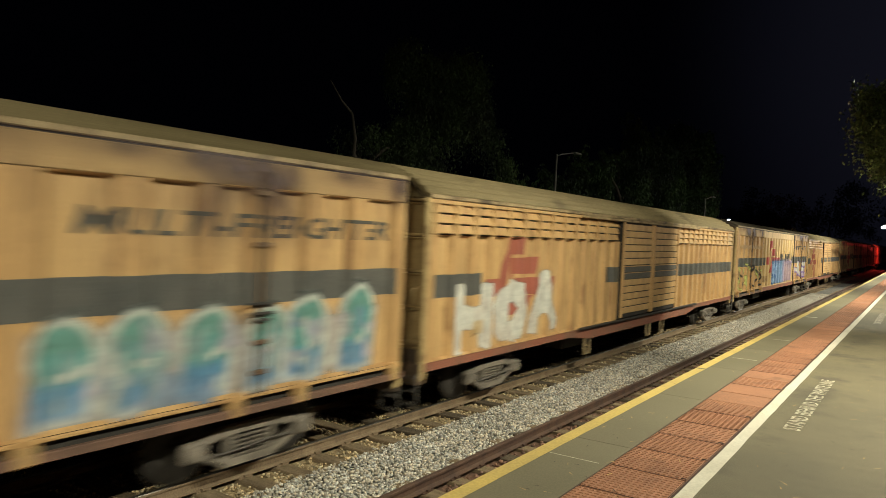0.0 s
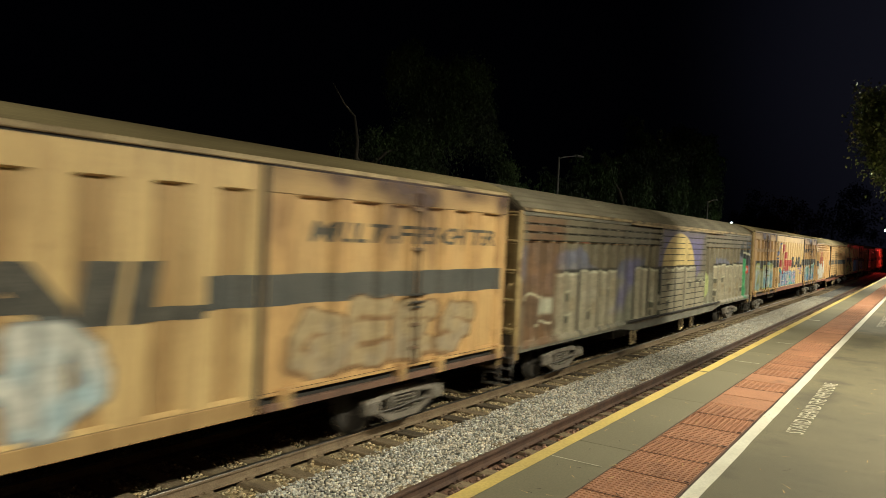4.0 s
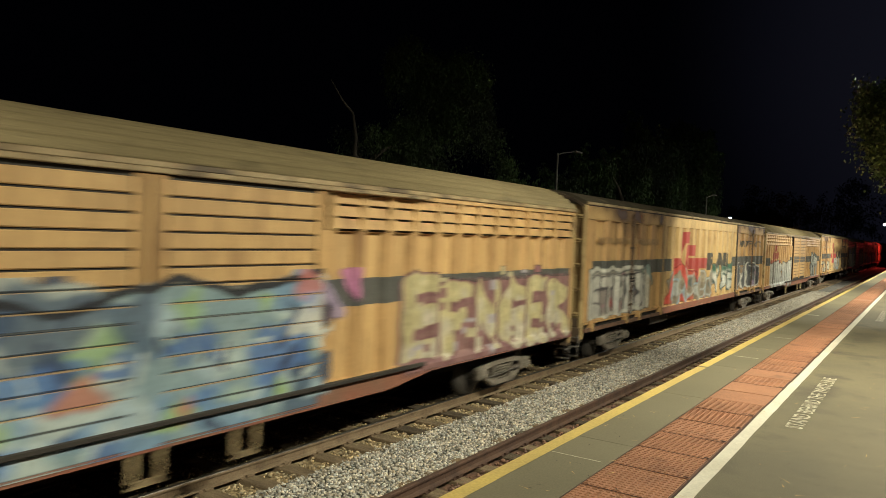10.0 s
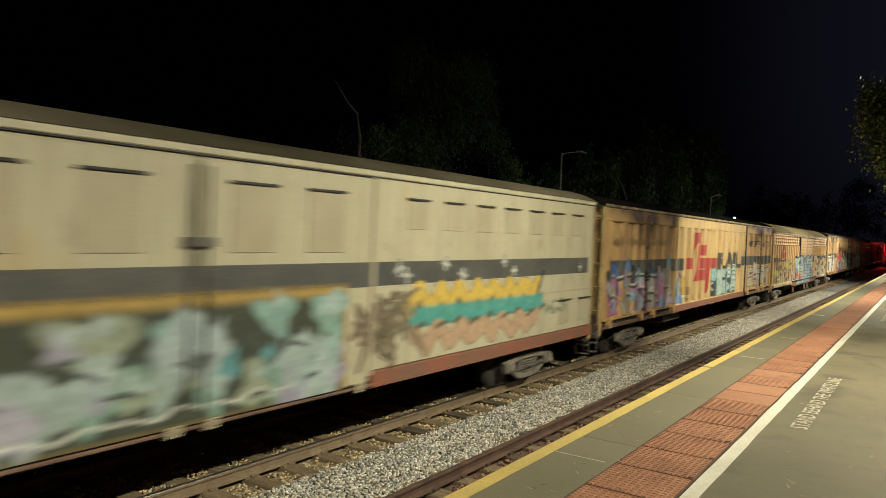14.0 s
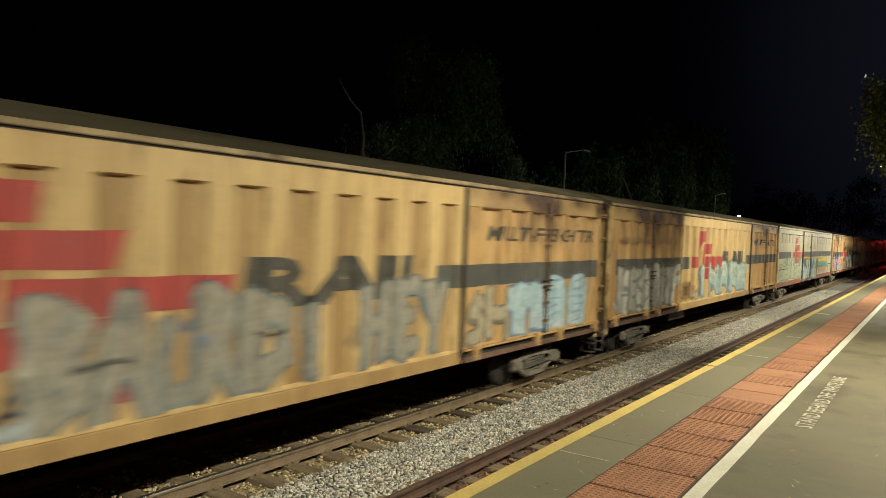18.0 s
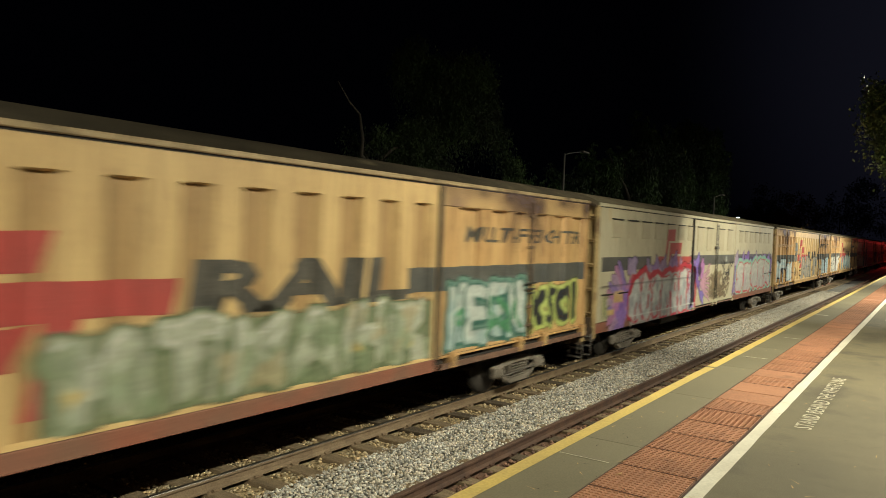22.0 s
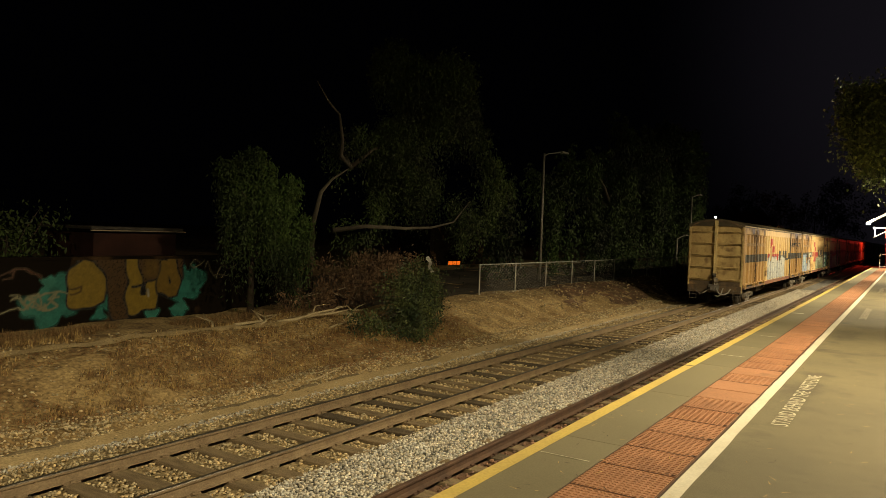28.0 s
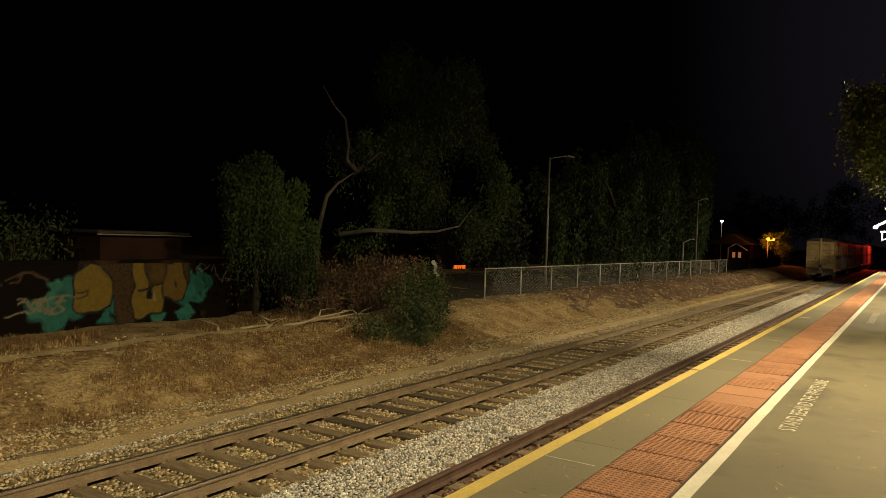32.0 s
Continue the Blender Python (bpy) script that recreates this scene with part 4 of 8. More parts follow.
def drape(me_or_bm, bays, d, face, off, slope=0.085):
    """Cuts painted shapes, drawn in the x-z plane, along the pressed bays and lays them on the panel."""
    bm = me_or_bm
    if not isinstance(bm, bmesh.types.BMesh):
        bm = bmesh.new()
        bm.from_mesh(me_or_bm)
    lo, hi = min(v.co.x for v in bm.verts), max(v.co.x for v in bm.verts)
    for a, b in bays:
        for x in (a, a + slope, b - slope, b):
            if lo < x < hi:
                bmesh.ops.bisect_plane(bm, geom=bm.verts[:] + bm.edges[:] + bm.faces[:], dist=1e-5, plane_co=(x, 0, 0), plane_no=(1, 0, 0))
    f = recess(bays, d, slope)
    for v in bm.verts:
        v.co.y = face + float(f(v.co.x)) - off
    return bm


def words(text, x, z, length, height, material, shear, bays, d, face, bold=0.0):
    me = lettering("lettering", text, length, height, material, shear, bold)
    bm = bmesh.new()
    bm.from_mesh(me)
    for v in bm.verts:
        v.co = Vector((x + v.co.x, 0, z + v.co.y))
    return drape(bm, bays, d, face, 0.007)


def letters(bm, material, parent, label):
    """Parts a draped line of words into its letters, each a part."""
    left = set(bm.faces)
    while left:
        todo, isle = [left.pop()], []
        while todo:
            f = todo.pop()
            isle.append(f)
            for e in f.edges:
                for g in e.link_faces:
                    if g in left:
                        left.discard(g)
                        todo.append(g)
        out, seen = bmesh.new(), {}
        for f in isle:
            for q in f.verts:
                if q not in seen:
                    seen[q] = out.verts.new(q.co)
            out.faces.new([seen[q] for q in f.verts])
        part("letter", out, material, parent, label)
    bm.free()


def soot(x0, seed):
    """Soft purplish soot that ran down from the roof over the doors, and rust streaks."""
    c = Canvas(x0 + 0.15, x0 + 6.2, 2.62, 3.95, 0.05, seed)
    u = c.rnd.uniform
    for cx, cz, rx, rz, cover in ((2.5, 3.86, 0.62, 0.26, 0.95), (3.55, 3.80, 0.62, 0.34, 0.95), (2.75, 3.40, 0.34, 0.55, 0.55), (3.75, 3.35, 0.36, 0.50, 0.45), (5.0, 3.90, 0.7, 0.16, 0.6), (5.85, 3.82, 0.28, 0.30, 0.8), (1.4, 3.90, 0.7, 0.14, 0.5), (0.4, 3.90, 0.3, 0.2, 0.3)):
        cx, cz = x0 + cx + u(-0.2, 0.2), cz + u(-0.05, 0.05)
        d = ((c.X - cx) / rx) ** 2 + ((c.Z - cz) / rz) ** 2
        c.lay(np.exp(-d * 1.3) * cover * (0.65 + 0.7 * c.blotch), (0.095, 0.06, 0.055))
    for i in range(9):
        x = x0 + u(0.4, 6.0)
        c.line([(x, 3.6), (x + u(-0.02, 0.02), 3.6 - u(0.2, 0.8))], 0.03, (0.20, 0.11, 0.06), 0.35)
    return c.mesh("soot_stain", lambda x, z: -W - 0.03 + recess(A_BAYS, A_DEPTH)(x) * (z < 3.58) - 0.008)


def arch_roof(bm, x0, x1, half, eave, peak, ripple=0.0, waves=0, n=16):
    n = max(n, waves * 8)
    prof = []
    for i in range(n + 1):
        u = -1 + 2 * i / n
        z = eave + (peak - eave) * (1 - abs(u) ** 2.4)
        if waves:
            z += ripple * math.sin(u * math.pi * waves)
        prof.append((u * half, z))
    a = [bm.verts.new((x0, y, z)) for y, z in prof]
    b = [bm.verts.new((x1, y, z)) for y, z in prof]
    for i in range(n):
        bm.faces.new((a[i], b[i], b[i + 1], a[i + 1])).smooth = True
    for ring in (a, b):
        lo = [bm.verts.new((ring[0].co.x, -half, eave - 0.06)), bm.verts.new((ring[0].co.x, half, eave - 0.06))]
        bm.faces.new((lo[0], *ring, lo[1]))
    return bm


def bar(bm, p, q, w, y0, y1):
    """A flat bar from p to q in the x-z plane, w deep, between y0 and y1."""
    d = Vector((q[0] - p[0], q[1] - p[1])).normalized() * (w / 2)
    prism(bm, [(p[0] - d.y, p[1] + d.x), (q[0] - d.y, q[1] + d.x), (q[0] + d.y, q[1] - d.x), (p[0] + d.y, p[1] - d.x)], y0, y1)


def bogie(parent, x):
    """A cast bogie: open side frames with arched top and dipped bottom members, spring nests, boxes and wheels."""
    b = part("bogie", boxes((-0.22, 0.22, -0.95, 0.95, 0.42, 0.70), (-0.75, 0.75, -0.14, 0.14, 0.5, 0.62), bevel=0.02), IRON_AND_GAPS, parent)
    b.location.x = x
    for s in (-1, 1):
        y0, y1 = min(s * 0.98, s * 1.09), max(s * 0.98, s * 1.09)
        bm = bmesh.new()
        bar(bm, (-0.98, 0.50), (-0.40, 0.60), 0.10, y0, y1)
        bar(bm, (-0.42, 0.60), (0.42, 0.60), 0.10, y0, y1)
        bar(bm, (0.40, 0.60), (0.98, 0.50), 0.10, y0, y1)
        bar(bm, (-0.86, 0.42), (-0.36, 0.20), 0.085, y0, y1)
        bar(bm, (-0.40, 0.20), (0.40, 0.20), 0.10, y0, y1)
        bar(bm, (0.36, 0.20), (0.86, 0.42), 0.085, y0, y1)
        for cx in (-0.34, 0.34):
            bar(bm, (cx, 0.20), (cx, 0.60), 0.08, y0 + 0.004, y1 - 0.004)
        frame_ = part("side_frame", bm, IRON_PALE, b, "dusty open cast side frame")
        for ax in (-0.875, 0.875):
            bm = bmesh.new()
            box(bm, ax - 0.15, ax + 0.15, min(s * 1.0, s * 1.16), max(s * 1.0, s * 1.16), 0.33, 0.57, bevel=0.035)
            tube(bm, [(ax, s * 1.15, 0.45), (ax, s * 1.20, 0.45)], [0.105, 0.085], 12)
            part("axle_box", bm, IRON_PALE, frame_)
        for sx in (-0.18, 0.0, 0.18):
            bm = bmesh.new()
            for k in range(5):
                tube(bm, [(sx, s * 1.04, 0.265 + k * 0.055), (sx, s * 1.04, 0.292 + k * 0.055)], 0.066, 8)
            part("spring", bm, IRON_PALE, frame_)
        bm = bmesh.new()
        tube(bm, [(-0.62, s * 1.10, 0.34), (-0.2, s * 1.13, 0.36), (0.3, s * 1.13, 0.40), (0.66, s * 1.10, 0.37)], 0.017, 6)
        part("brake_pull_rod", bm, IRON, frame_)
    for ax in (-0.875, 0.875):
        bm = bmesh.new()
        tube(bm, [(0, -1.0, 0), (0, 1.0, 0)], 0.075, 10)
        for s in (-1, 1):
            tube(bm, [(0, s * 0.69, 0), (0, s * 0.70, 0), (0, s * 0.725, 0), (0, s * 0.73, 0), (0, s * 0.81, 0), (0, s * 0.82, 0)], [0.40, 0.475, 0.475, 0.45, 0.445, 0.38], 28)
            tube(bm, [(0, s * 0.815, 0), (0, s * 0.86, 0)], [0.17, 0.13], 12)
            for k in range(3):
                th = 2 * math.pi * k / 3
                tube(bm, [(0.27 * math.cos(th), s * 0.815, 0.27 * math.sin(th)), (0.27 * math.cos(th), s * 0.835, 0.27 * math.sin(th))], 0.05, 6)
        w = part("wheelset", bm, WHEEL_DARK, b, "dark rolling wheelset")
        w.location = (ax, 0, 0.45)
    return b


def underframe(parent):
    part("underframe", boxes((0.4, LEN - 0.4, -0.28, 0.28, 0.72, 1.0), (0.15, 0.4, -1.2, 1.2, 0.78, 1.0), (LEN - 0.4, LEN - 0.15, -1.2, 1.2, 0.78, 1.0), (6.6, 8.4, -0.9, -0.3, 0.45, 0.75), (14.2, 15.6, 0.2, 0.9, 0.42, 0.75), bevel=0.02), IRON_AND_GAPS, parent)
    for s, x in ((-1, 0.0), (1, LEN)):
        bm = bmesh.new()
        box(bm, min(x, x + s * 0.34), max(x, x + s * 0.34), -0.11, 0.11, 0.78, 0.98, bevel=0.02)
        box(bm, min(x + s * 0.2, x + s * 0.38), max(x + s * 0.2, x + s * 0.38), -0.17, 0.12, 0.74, 1.02, bevel=0.03)
        box(bm, min(x + s * 0.0, x + s * 0.08), max(x, x + s * 0.08), -0.25, 0.25, 0.68, 1.06, bevel=0.02)
        part("coupler", bm, IRON, parent, "automatic knuckle coupler")
        bm = bmesh.new()
        tube(bm, [(x, -0.45, 0.86), (x + s * 0.16, -0.46, 0.84), (x + s * 0.24, -0.42, 0.62), (x + s * 0.25, -0.30, 0.48), (x + s * 0.24, -0.12, 0.5)], 0.026, 8)
        part("brake_hose", bm, RUBBER, parent, "pale drooping brake hose")
    bogie(parent, 2.85)
    bogie(parent, LEN - 2.85)


def wagon_end(parent, x, s, paint, eave, peak):
    """The end wall: corner posts, pale centre post, channel ribs and a grimy foot; s: -1 at the rear, 1 at the front."""
    def at(a, b):
        return (min(x + s * a, x + s * b), max(x + s * a, x + s * b))
    n = 12
    prof = [(-W + 0.04 + (2 * W - 0.08) * i / n, eave + (peak - eave - 0.05) * (1 - abs(-1 + 2 * i / n) ** 2.4)) for i in range(n + 1)]
    bm = bmesh.new()
    ring = [bm.verts.new((x - s * 0.035, y, z)) for y, z in [(-W + 0.04, 0.95)] + prof + [(W - 0.04, 0.95)]]
    bm.faces.new(ring)
    part("end_wall", bm, paint, parent)
    for y0, y1 in ((-W - 0.005, -W + 0.10), (W - 0.10, W + 0.005)):
        part("corner_post", boxes((*at(-0.12, 0.03), y0, y1, 0.68, eave), bevel=0.025), paint, parent)
    # the roof's dark turned-down edge over the end
    bm = bmesh.new()
    edge = [(y, z) for y, z in prof]
    for d0, d1 in ((-0.05, 0.06),):
        lo = [[bm.verts.new((x + s * d, y, z - drop)) for y, z in edge] for d, drop in ((d0, -0.02), (d1, 0.0), (d1, 0.075))]
        for p, q in zip(lo, lo[1:]):
            for i in range(n):
                bm.faces.new((p[i], p[i + 1], q[i + 1], q[i]))
    part("roof_edge", bm, END_GRIME, parent, "sooty turned-down roof edge")
    part("centre_post", boxes((*at(-0.06, 0.11), -0.085, 0.065, 0.72, peak - 0.07), bevel=0.02), POST_PALE, parent, "stout pale centre post")
    for z in (1.30, 1.90, 2.50, 3.10, 3.68):
        for y0, y1 in ((-W + 0.10, -0.085), (0.065, W - 0.10)):
            bm = bmesh.new()
            box(bm, *at(-0.06, 0.055), y0, y1, z - 0.01, z + 0.035, bevel=0.01)
            box(bm, *at(-0.06, 0.045), y0 + 0.03, y1 - 0.03, z - 0.055, z - 0.03, bevel=0.006)
            part("end_rib", bm, paint, parent)
    part("end_foot", boxes((*at(-0.12, 0.012), -W + 0.02, W - 0.02, 0.98, 1.20), bevel=0.01), END_GRIME, parent, "grimy rust-stained foot of the end")
    part("end_beam", boxes((*at(-0.12, 0.05), -W + 0.02, W - 0.02, 0.62, 0.98), bevel=0.015), END_GRIME, parent, "grimy end beam")
    for y in (-W + 0.22, W - 0.3):
        bm = bmesh.new()
        for k in range(3):
            z = 0.30 + k * 0.22
            tube(bm, [(x + s * 0.06, y - 0.17, z), (x + s * 0.06, y + 0.17, z)], 0.016, 6)
        for e in (-0.17, 0.17):
            tube(bm, [(x + s * 0.06, y + e, 0.28), (x + s * 0.06, y + e, 0.82)], 0.016, 6)
        part("end_step", bm, IRON, parent)
    bm = bmesh.new()
    tube(bm, [(x + s * 0.02, -W + 0.16, 1.4), (x + s * 0.11, -W + 0.16, 1.45), (x + s * 0.11, -W + 0.16, 2.2), (x + s * 0.02, -W + 0.16, 2.25)], 0.014, 6)
    part("grab_rail", bm, paint, parent)


def red_logo(x, z, w, h, face, material, parent, bays=(), d=0.0):
    """Interlocked angular strokes of the owner's mark, as plain shapes on the side."""
    shapes = [[(0.0, 0.422), (0.028, 0.597), (0.20, 0.592), (0.267, 0.991), (0.481, 1.0), (0.462, 0.825), (0.295, 0.821), (0.229, 0.426)],
              [(0.278, 0.224), (0.337, 0.789), (0.684, 0.803), (0.651, 0.623), (0.375, 0.632), (0.354, 0.399), (0.644, 0.404), (0.590, 0.224)],
              [(0.390, 0.422), (0.398, 0.592), (1.0, 0.583), (0.974, 0.408), (0.738, 0.422), (0.691, 0.0), (0.618, 0.004), (0.662, 0.408)]]
    w, z, h = w * 0.942, z + 0.026 * h, h * 0.96
    x += 0.075 * w
    bm = bmesh.new()
    for s in shapes:
        f = bm.faces.new([bm.verts.new((x + w * a, face, z + h * b)) for a, b in s])
    bm.normal_update()
    bmesh.ops.triangulate(bm, faces=bm.faces)
    drape(bm, bays, d, face, 0.0)
    return part("logo", bm, material, parent, "red interlocking angular mark")


A_REAR = [(0.62, 1.42), (1.72, 2.42), (2.62, 3.14), (3.52, 4.08), (4.36, 5.0), (5.3, 6.02)]
A_FRONT = [(x + 16.66, y + 16.66) for x, y in A_REAR]
A_MID = [(6.61 + i * 0.86, 7.10 + i * 0.86) for i in range(12)]
A_BAYS = A_REAR + A_MID + A_FRONT
A_DEPTH = 0.085


def side_a(x, z):
    door = np.where((x < 6.24) | (x > 16.76), 0.03, 0.0)
    return -W - door + recess(A_BAYS, A_DEPTH)(x) * (z < 3.58) - 0.014


def freighter_van():
    """A long ochre van with double doors at each end and a plain ribbed middle."""
    v = empty("freight_van", "ochre bogie van with charcoal stripe, red mark and soot stains", "wagon", "vans of the freight train")
    part("body", boxes((0.12, LEN - 0.12, -W + 0.12, W, 0.98, 3.93)), OCHRE_END, v)
    for a, b, bays in ((0.14, 3.28, A_REAR[:3]), (3.32, 6.22, A_REAR[3:]), (16.80, 19.94, A_FRONT[:3]), (19.98, 22.88, A_FRONT[3:])):
        d = part("door", pressed_panel(a, b, 1.09, 3.60, -W - 0.03, bays, A_DEPTH), OCHRE_DOOR, v)
        d.data.materials.append(OCHRE)
        part("door_header", boxes((a, b, -W - 0.032, -W + 0.1, 3.605, 3.93), bevel=0.01), SOOTY, d, "soot-stained door header")
        part("door_seal", boxes((b - 0.02, b + 0.03, -W - 0.02, -W + 0.06, 1.1, 3.92)), IRON_AND_GAPS, d)
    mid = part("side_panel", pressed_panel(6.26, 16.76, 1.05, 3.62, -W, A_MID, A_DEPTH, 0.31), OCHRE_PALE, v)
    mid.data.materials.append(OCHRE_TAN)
    part("door_post", boxes((6.215, 6.30, -W - 0.045, -W + 0.05, 0.95, 3.93), bevel=0.01), OCHRE_END, v)
    part("door_post", boxes((16.72, 16.805, -W - 0.045, -W + 0.05, 0.95, 3.93), bevel=0.01), IRON_AND_GAPS, v)
    for x in (3.30, 19.96):
        bm = bmesh.new()
        for e in (-0.055, 0.075):
            tube(bm, [(x + e, -W - 0.06, 1.0), (x + e, -W - 0.06, 3.82)], 0.013, 6)
        part("lock_rod", bm, LOCK_BROWN, v, "pair of door locking rods")
        for z in (1.35, 1.72, 2.92, 3.55):
            part("rod_guide", boxes((x - 0.11, x + 0.13, -W - 0.08, -W - 0.03, z - 0.03, z + 0.03), bevel=0.008), LOCK_BROWN, v)
        for z, w in ((2.20, 0.24), (2.08, 0.20), (2.00, 0.12)):
            part("lock_handle", boxes((x - w, x + w, -W - 0.105, -W - 0.075, z - 0.018, z + 0.018), bevel=0.006), IRON_AND_GAPS, v)
    for a, b in ((0.12, 6.24), (16.78, 22.9)):
        part("door_rail", boxes((a, b, -W - 0.10, -W - 0.03, 0.86, 0.955), bevel=0.008), RAIL_BROWN, v, "brown door rail")
        part("door_sill", boxes((a, b, -W + 0.02, -W + 0.12, 0.88, 1.09)), IRON_AND_GAPS, v)
        part("rail_lip", boxes((a, b, -W - 0.065, -W - 0.025, 1.045, 1.085), bevel=0.008), OCHRE_DOOR, v)
        for x in (0.52, 2.97, 4.03, 6.02):
            x += a - 0.12
            part("rail_bracket", boxes((x - 0.10, x + 0.10, -W - 0.115, -W + 0.02, 0.855, 1.13), bevel=0.02), OCHRE_DOOR, v)
            part("bracket_web", boxes((x - 0.03, x + 0.03, -W - 0.13, -W - 0.11, 0.90, 1.05), bevel=0.006), OCHRE_END, v)
    part("sill", boxes((6.26, 16.76, -W - 0.02, -W + 0.1, 0.84, 1.045), bevel=0.01), SILL_RED, v)
    part("cantrail", boxes((0.08, LEN - 0.08, -W - 0.04, -W + 0.06, 3.955, 4.025), bevel=0.012), OCHRE_RIM, v)
    part("gutter_gap", boxes((0.1, LEN - 0.1, -W - 0.0, -W + 0.08, 3.925, 3.955)), IRON_AND_GAPS, v)
    bm = bmesh.new()
    arch_roof(bm, 0.02, LEN - 0.02, W + 0.03, 4.025, 4.32)
    part("roof", bm, ROOF_DARK, v, "sooty shallow arched roof")
    for a, b in ((0.48, 3.275), (3.325, 7.25), (15.95, 19.93), (19.985, 22.72)):
        pieces = [(a, min(b, 6.20), 0.03), (max(a, 6.32), min(b, 16.70), 0.0), (max(a, 16.82), b, 0.03)]
        for p0, p1, out in pieces:
            if p1 - p0 > 0.05:
                part("stripe", skin(p0, p1, 2.18, 2.58, -W - out, A_BAYS, A_DEPTH, 0.004), STRIPE, v, "charcoal painted stripe")
    red_logo(7.25, 1.2, 4.5, 2.32, -W - 0.006, LOGO_RED, v, A_BAYS, A_DEPTH)
    letters(words("RAIL", 11.95, 2.10, 4.0, 0.66, LETTER, 0.06, A_BAYS, A_DEPTH, -W, 0.05), LETTER, v, "charcoal letter")
    letters(words("MULTI-FREIGHTER", 17.62, 3.0, 4.95, 0.29, LETTER, 0.2, A_BAYS, A_DEPTH, -W - 0.03, 0.02), LETTER, v, "dark italic letter")
    part("soot_stain", soot(0.0, 301), None, v, "purplish soot stains over the doors")
    part("soot_stain", soot(16.66, 302), None, v, "purplish soot stains over the doors")
    rs = random.Random(3)
    x = 0.85
    while x < 5.7:
        w = rs.uniform(0.08, 0.20)
        if not 3.05 < x < 3.45:
            part("letter", boxes((x, x + w, -W - 0.036, -W - 0.03, 3.02, 3.02 + rs.uniform(0.13, 0.17))), LETTER_FADED, v, "faded small letter")
        x += w + rs.uniform(0.06, 0.12)
    for a, b, z0, z1 in ((6.9, 7.35, 1.3, 1.62), (7.7, 8.1, 1.32, 1.6), (7.75, 8.05, 1.14, 1.22)):
        part("stencil", skin(a, b, z0, z1, -W, A_BAYS, A_DEPTH, 0.005), LETTER_FADED, v, "faded stencilled data panel")
    underframe(v)
    wagon_end(v, 0.06, -1, OCHRE_END, 3.95, 4.33)
    wagon_end(v, LEN - 0.06, 1, OCHRE_END, 3.95, 4.33)
    return v


B_LEFT = [(0.35 + i * 0.655, 0.87 + i * 0.655) for i in range(13)]
B_RIGHT = [(14.72 + i * 0.655, 15.24 + i * 0.655) for i in range(12)]
B_BAYS = B_LEFT + B_RIGHT
B_DEPTH = 0.085


def side_b(x, z):
    door = (x > 9.15) & (x < 14.45)
    y = -W + recess(B_BAYS, B_DEPTH)(x) * ((z < 3.12) & (z > 1.03)) - 0.014
    slat = (z > 3.12) & ~door
    return np.where(z < 0.985, -W - 0.045, np.where(door, -W - 0.092, np.where(slat, -W - 0.012, y)))


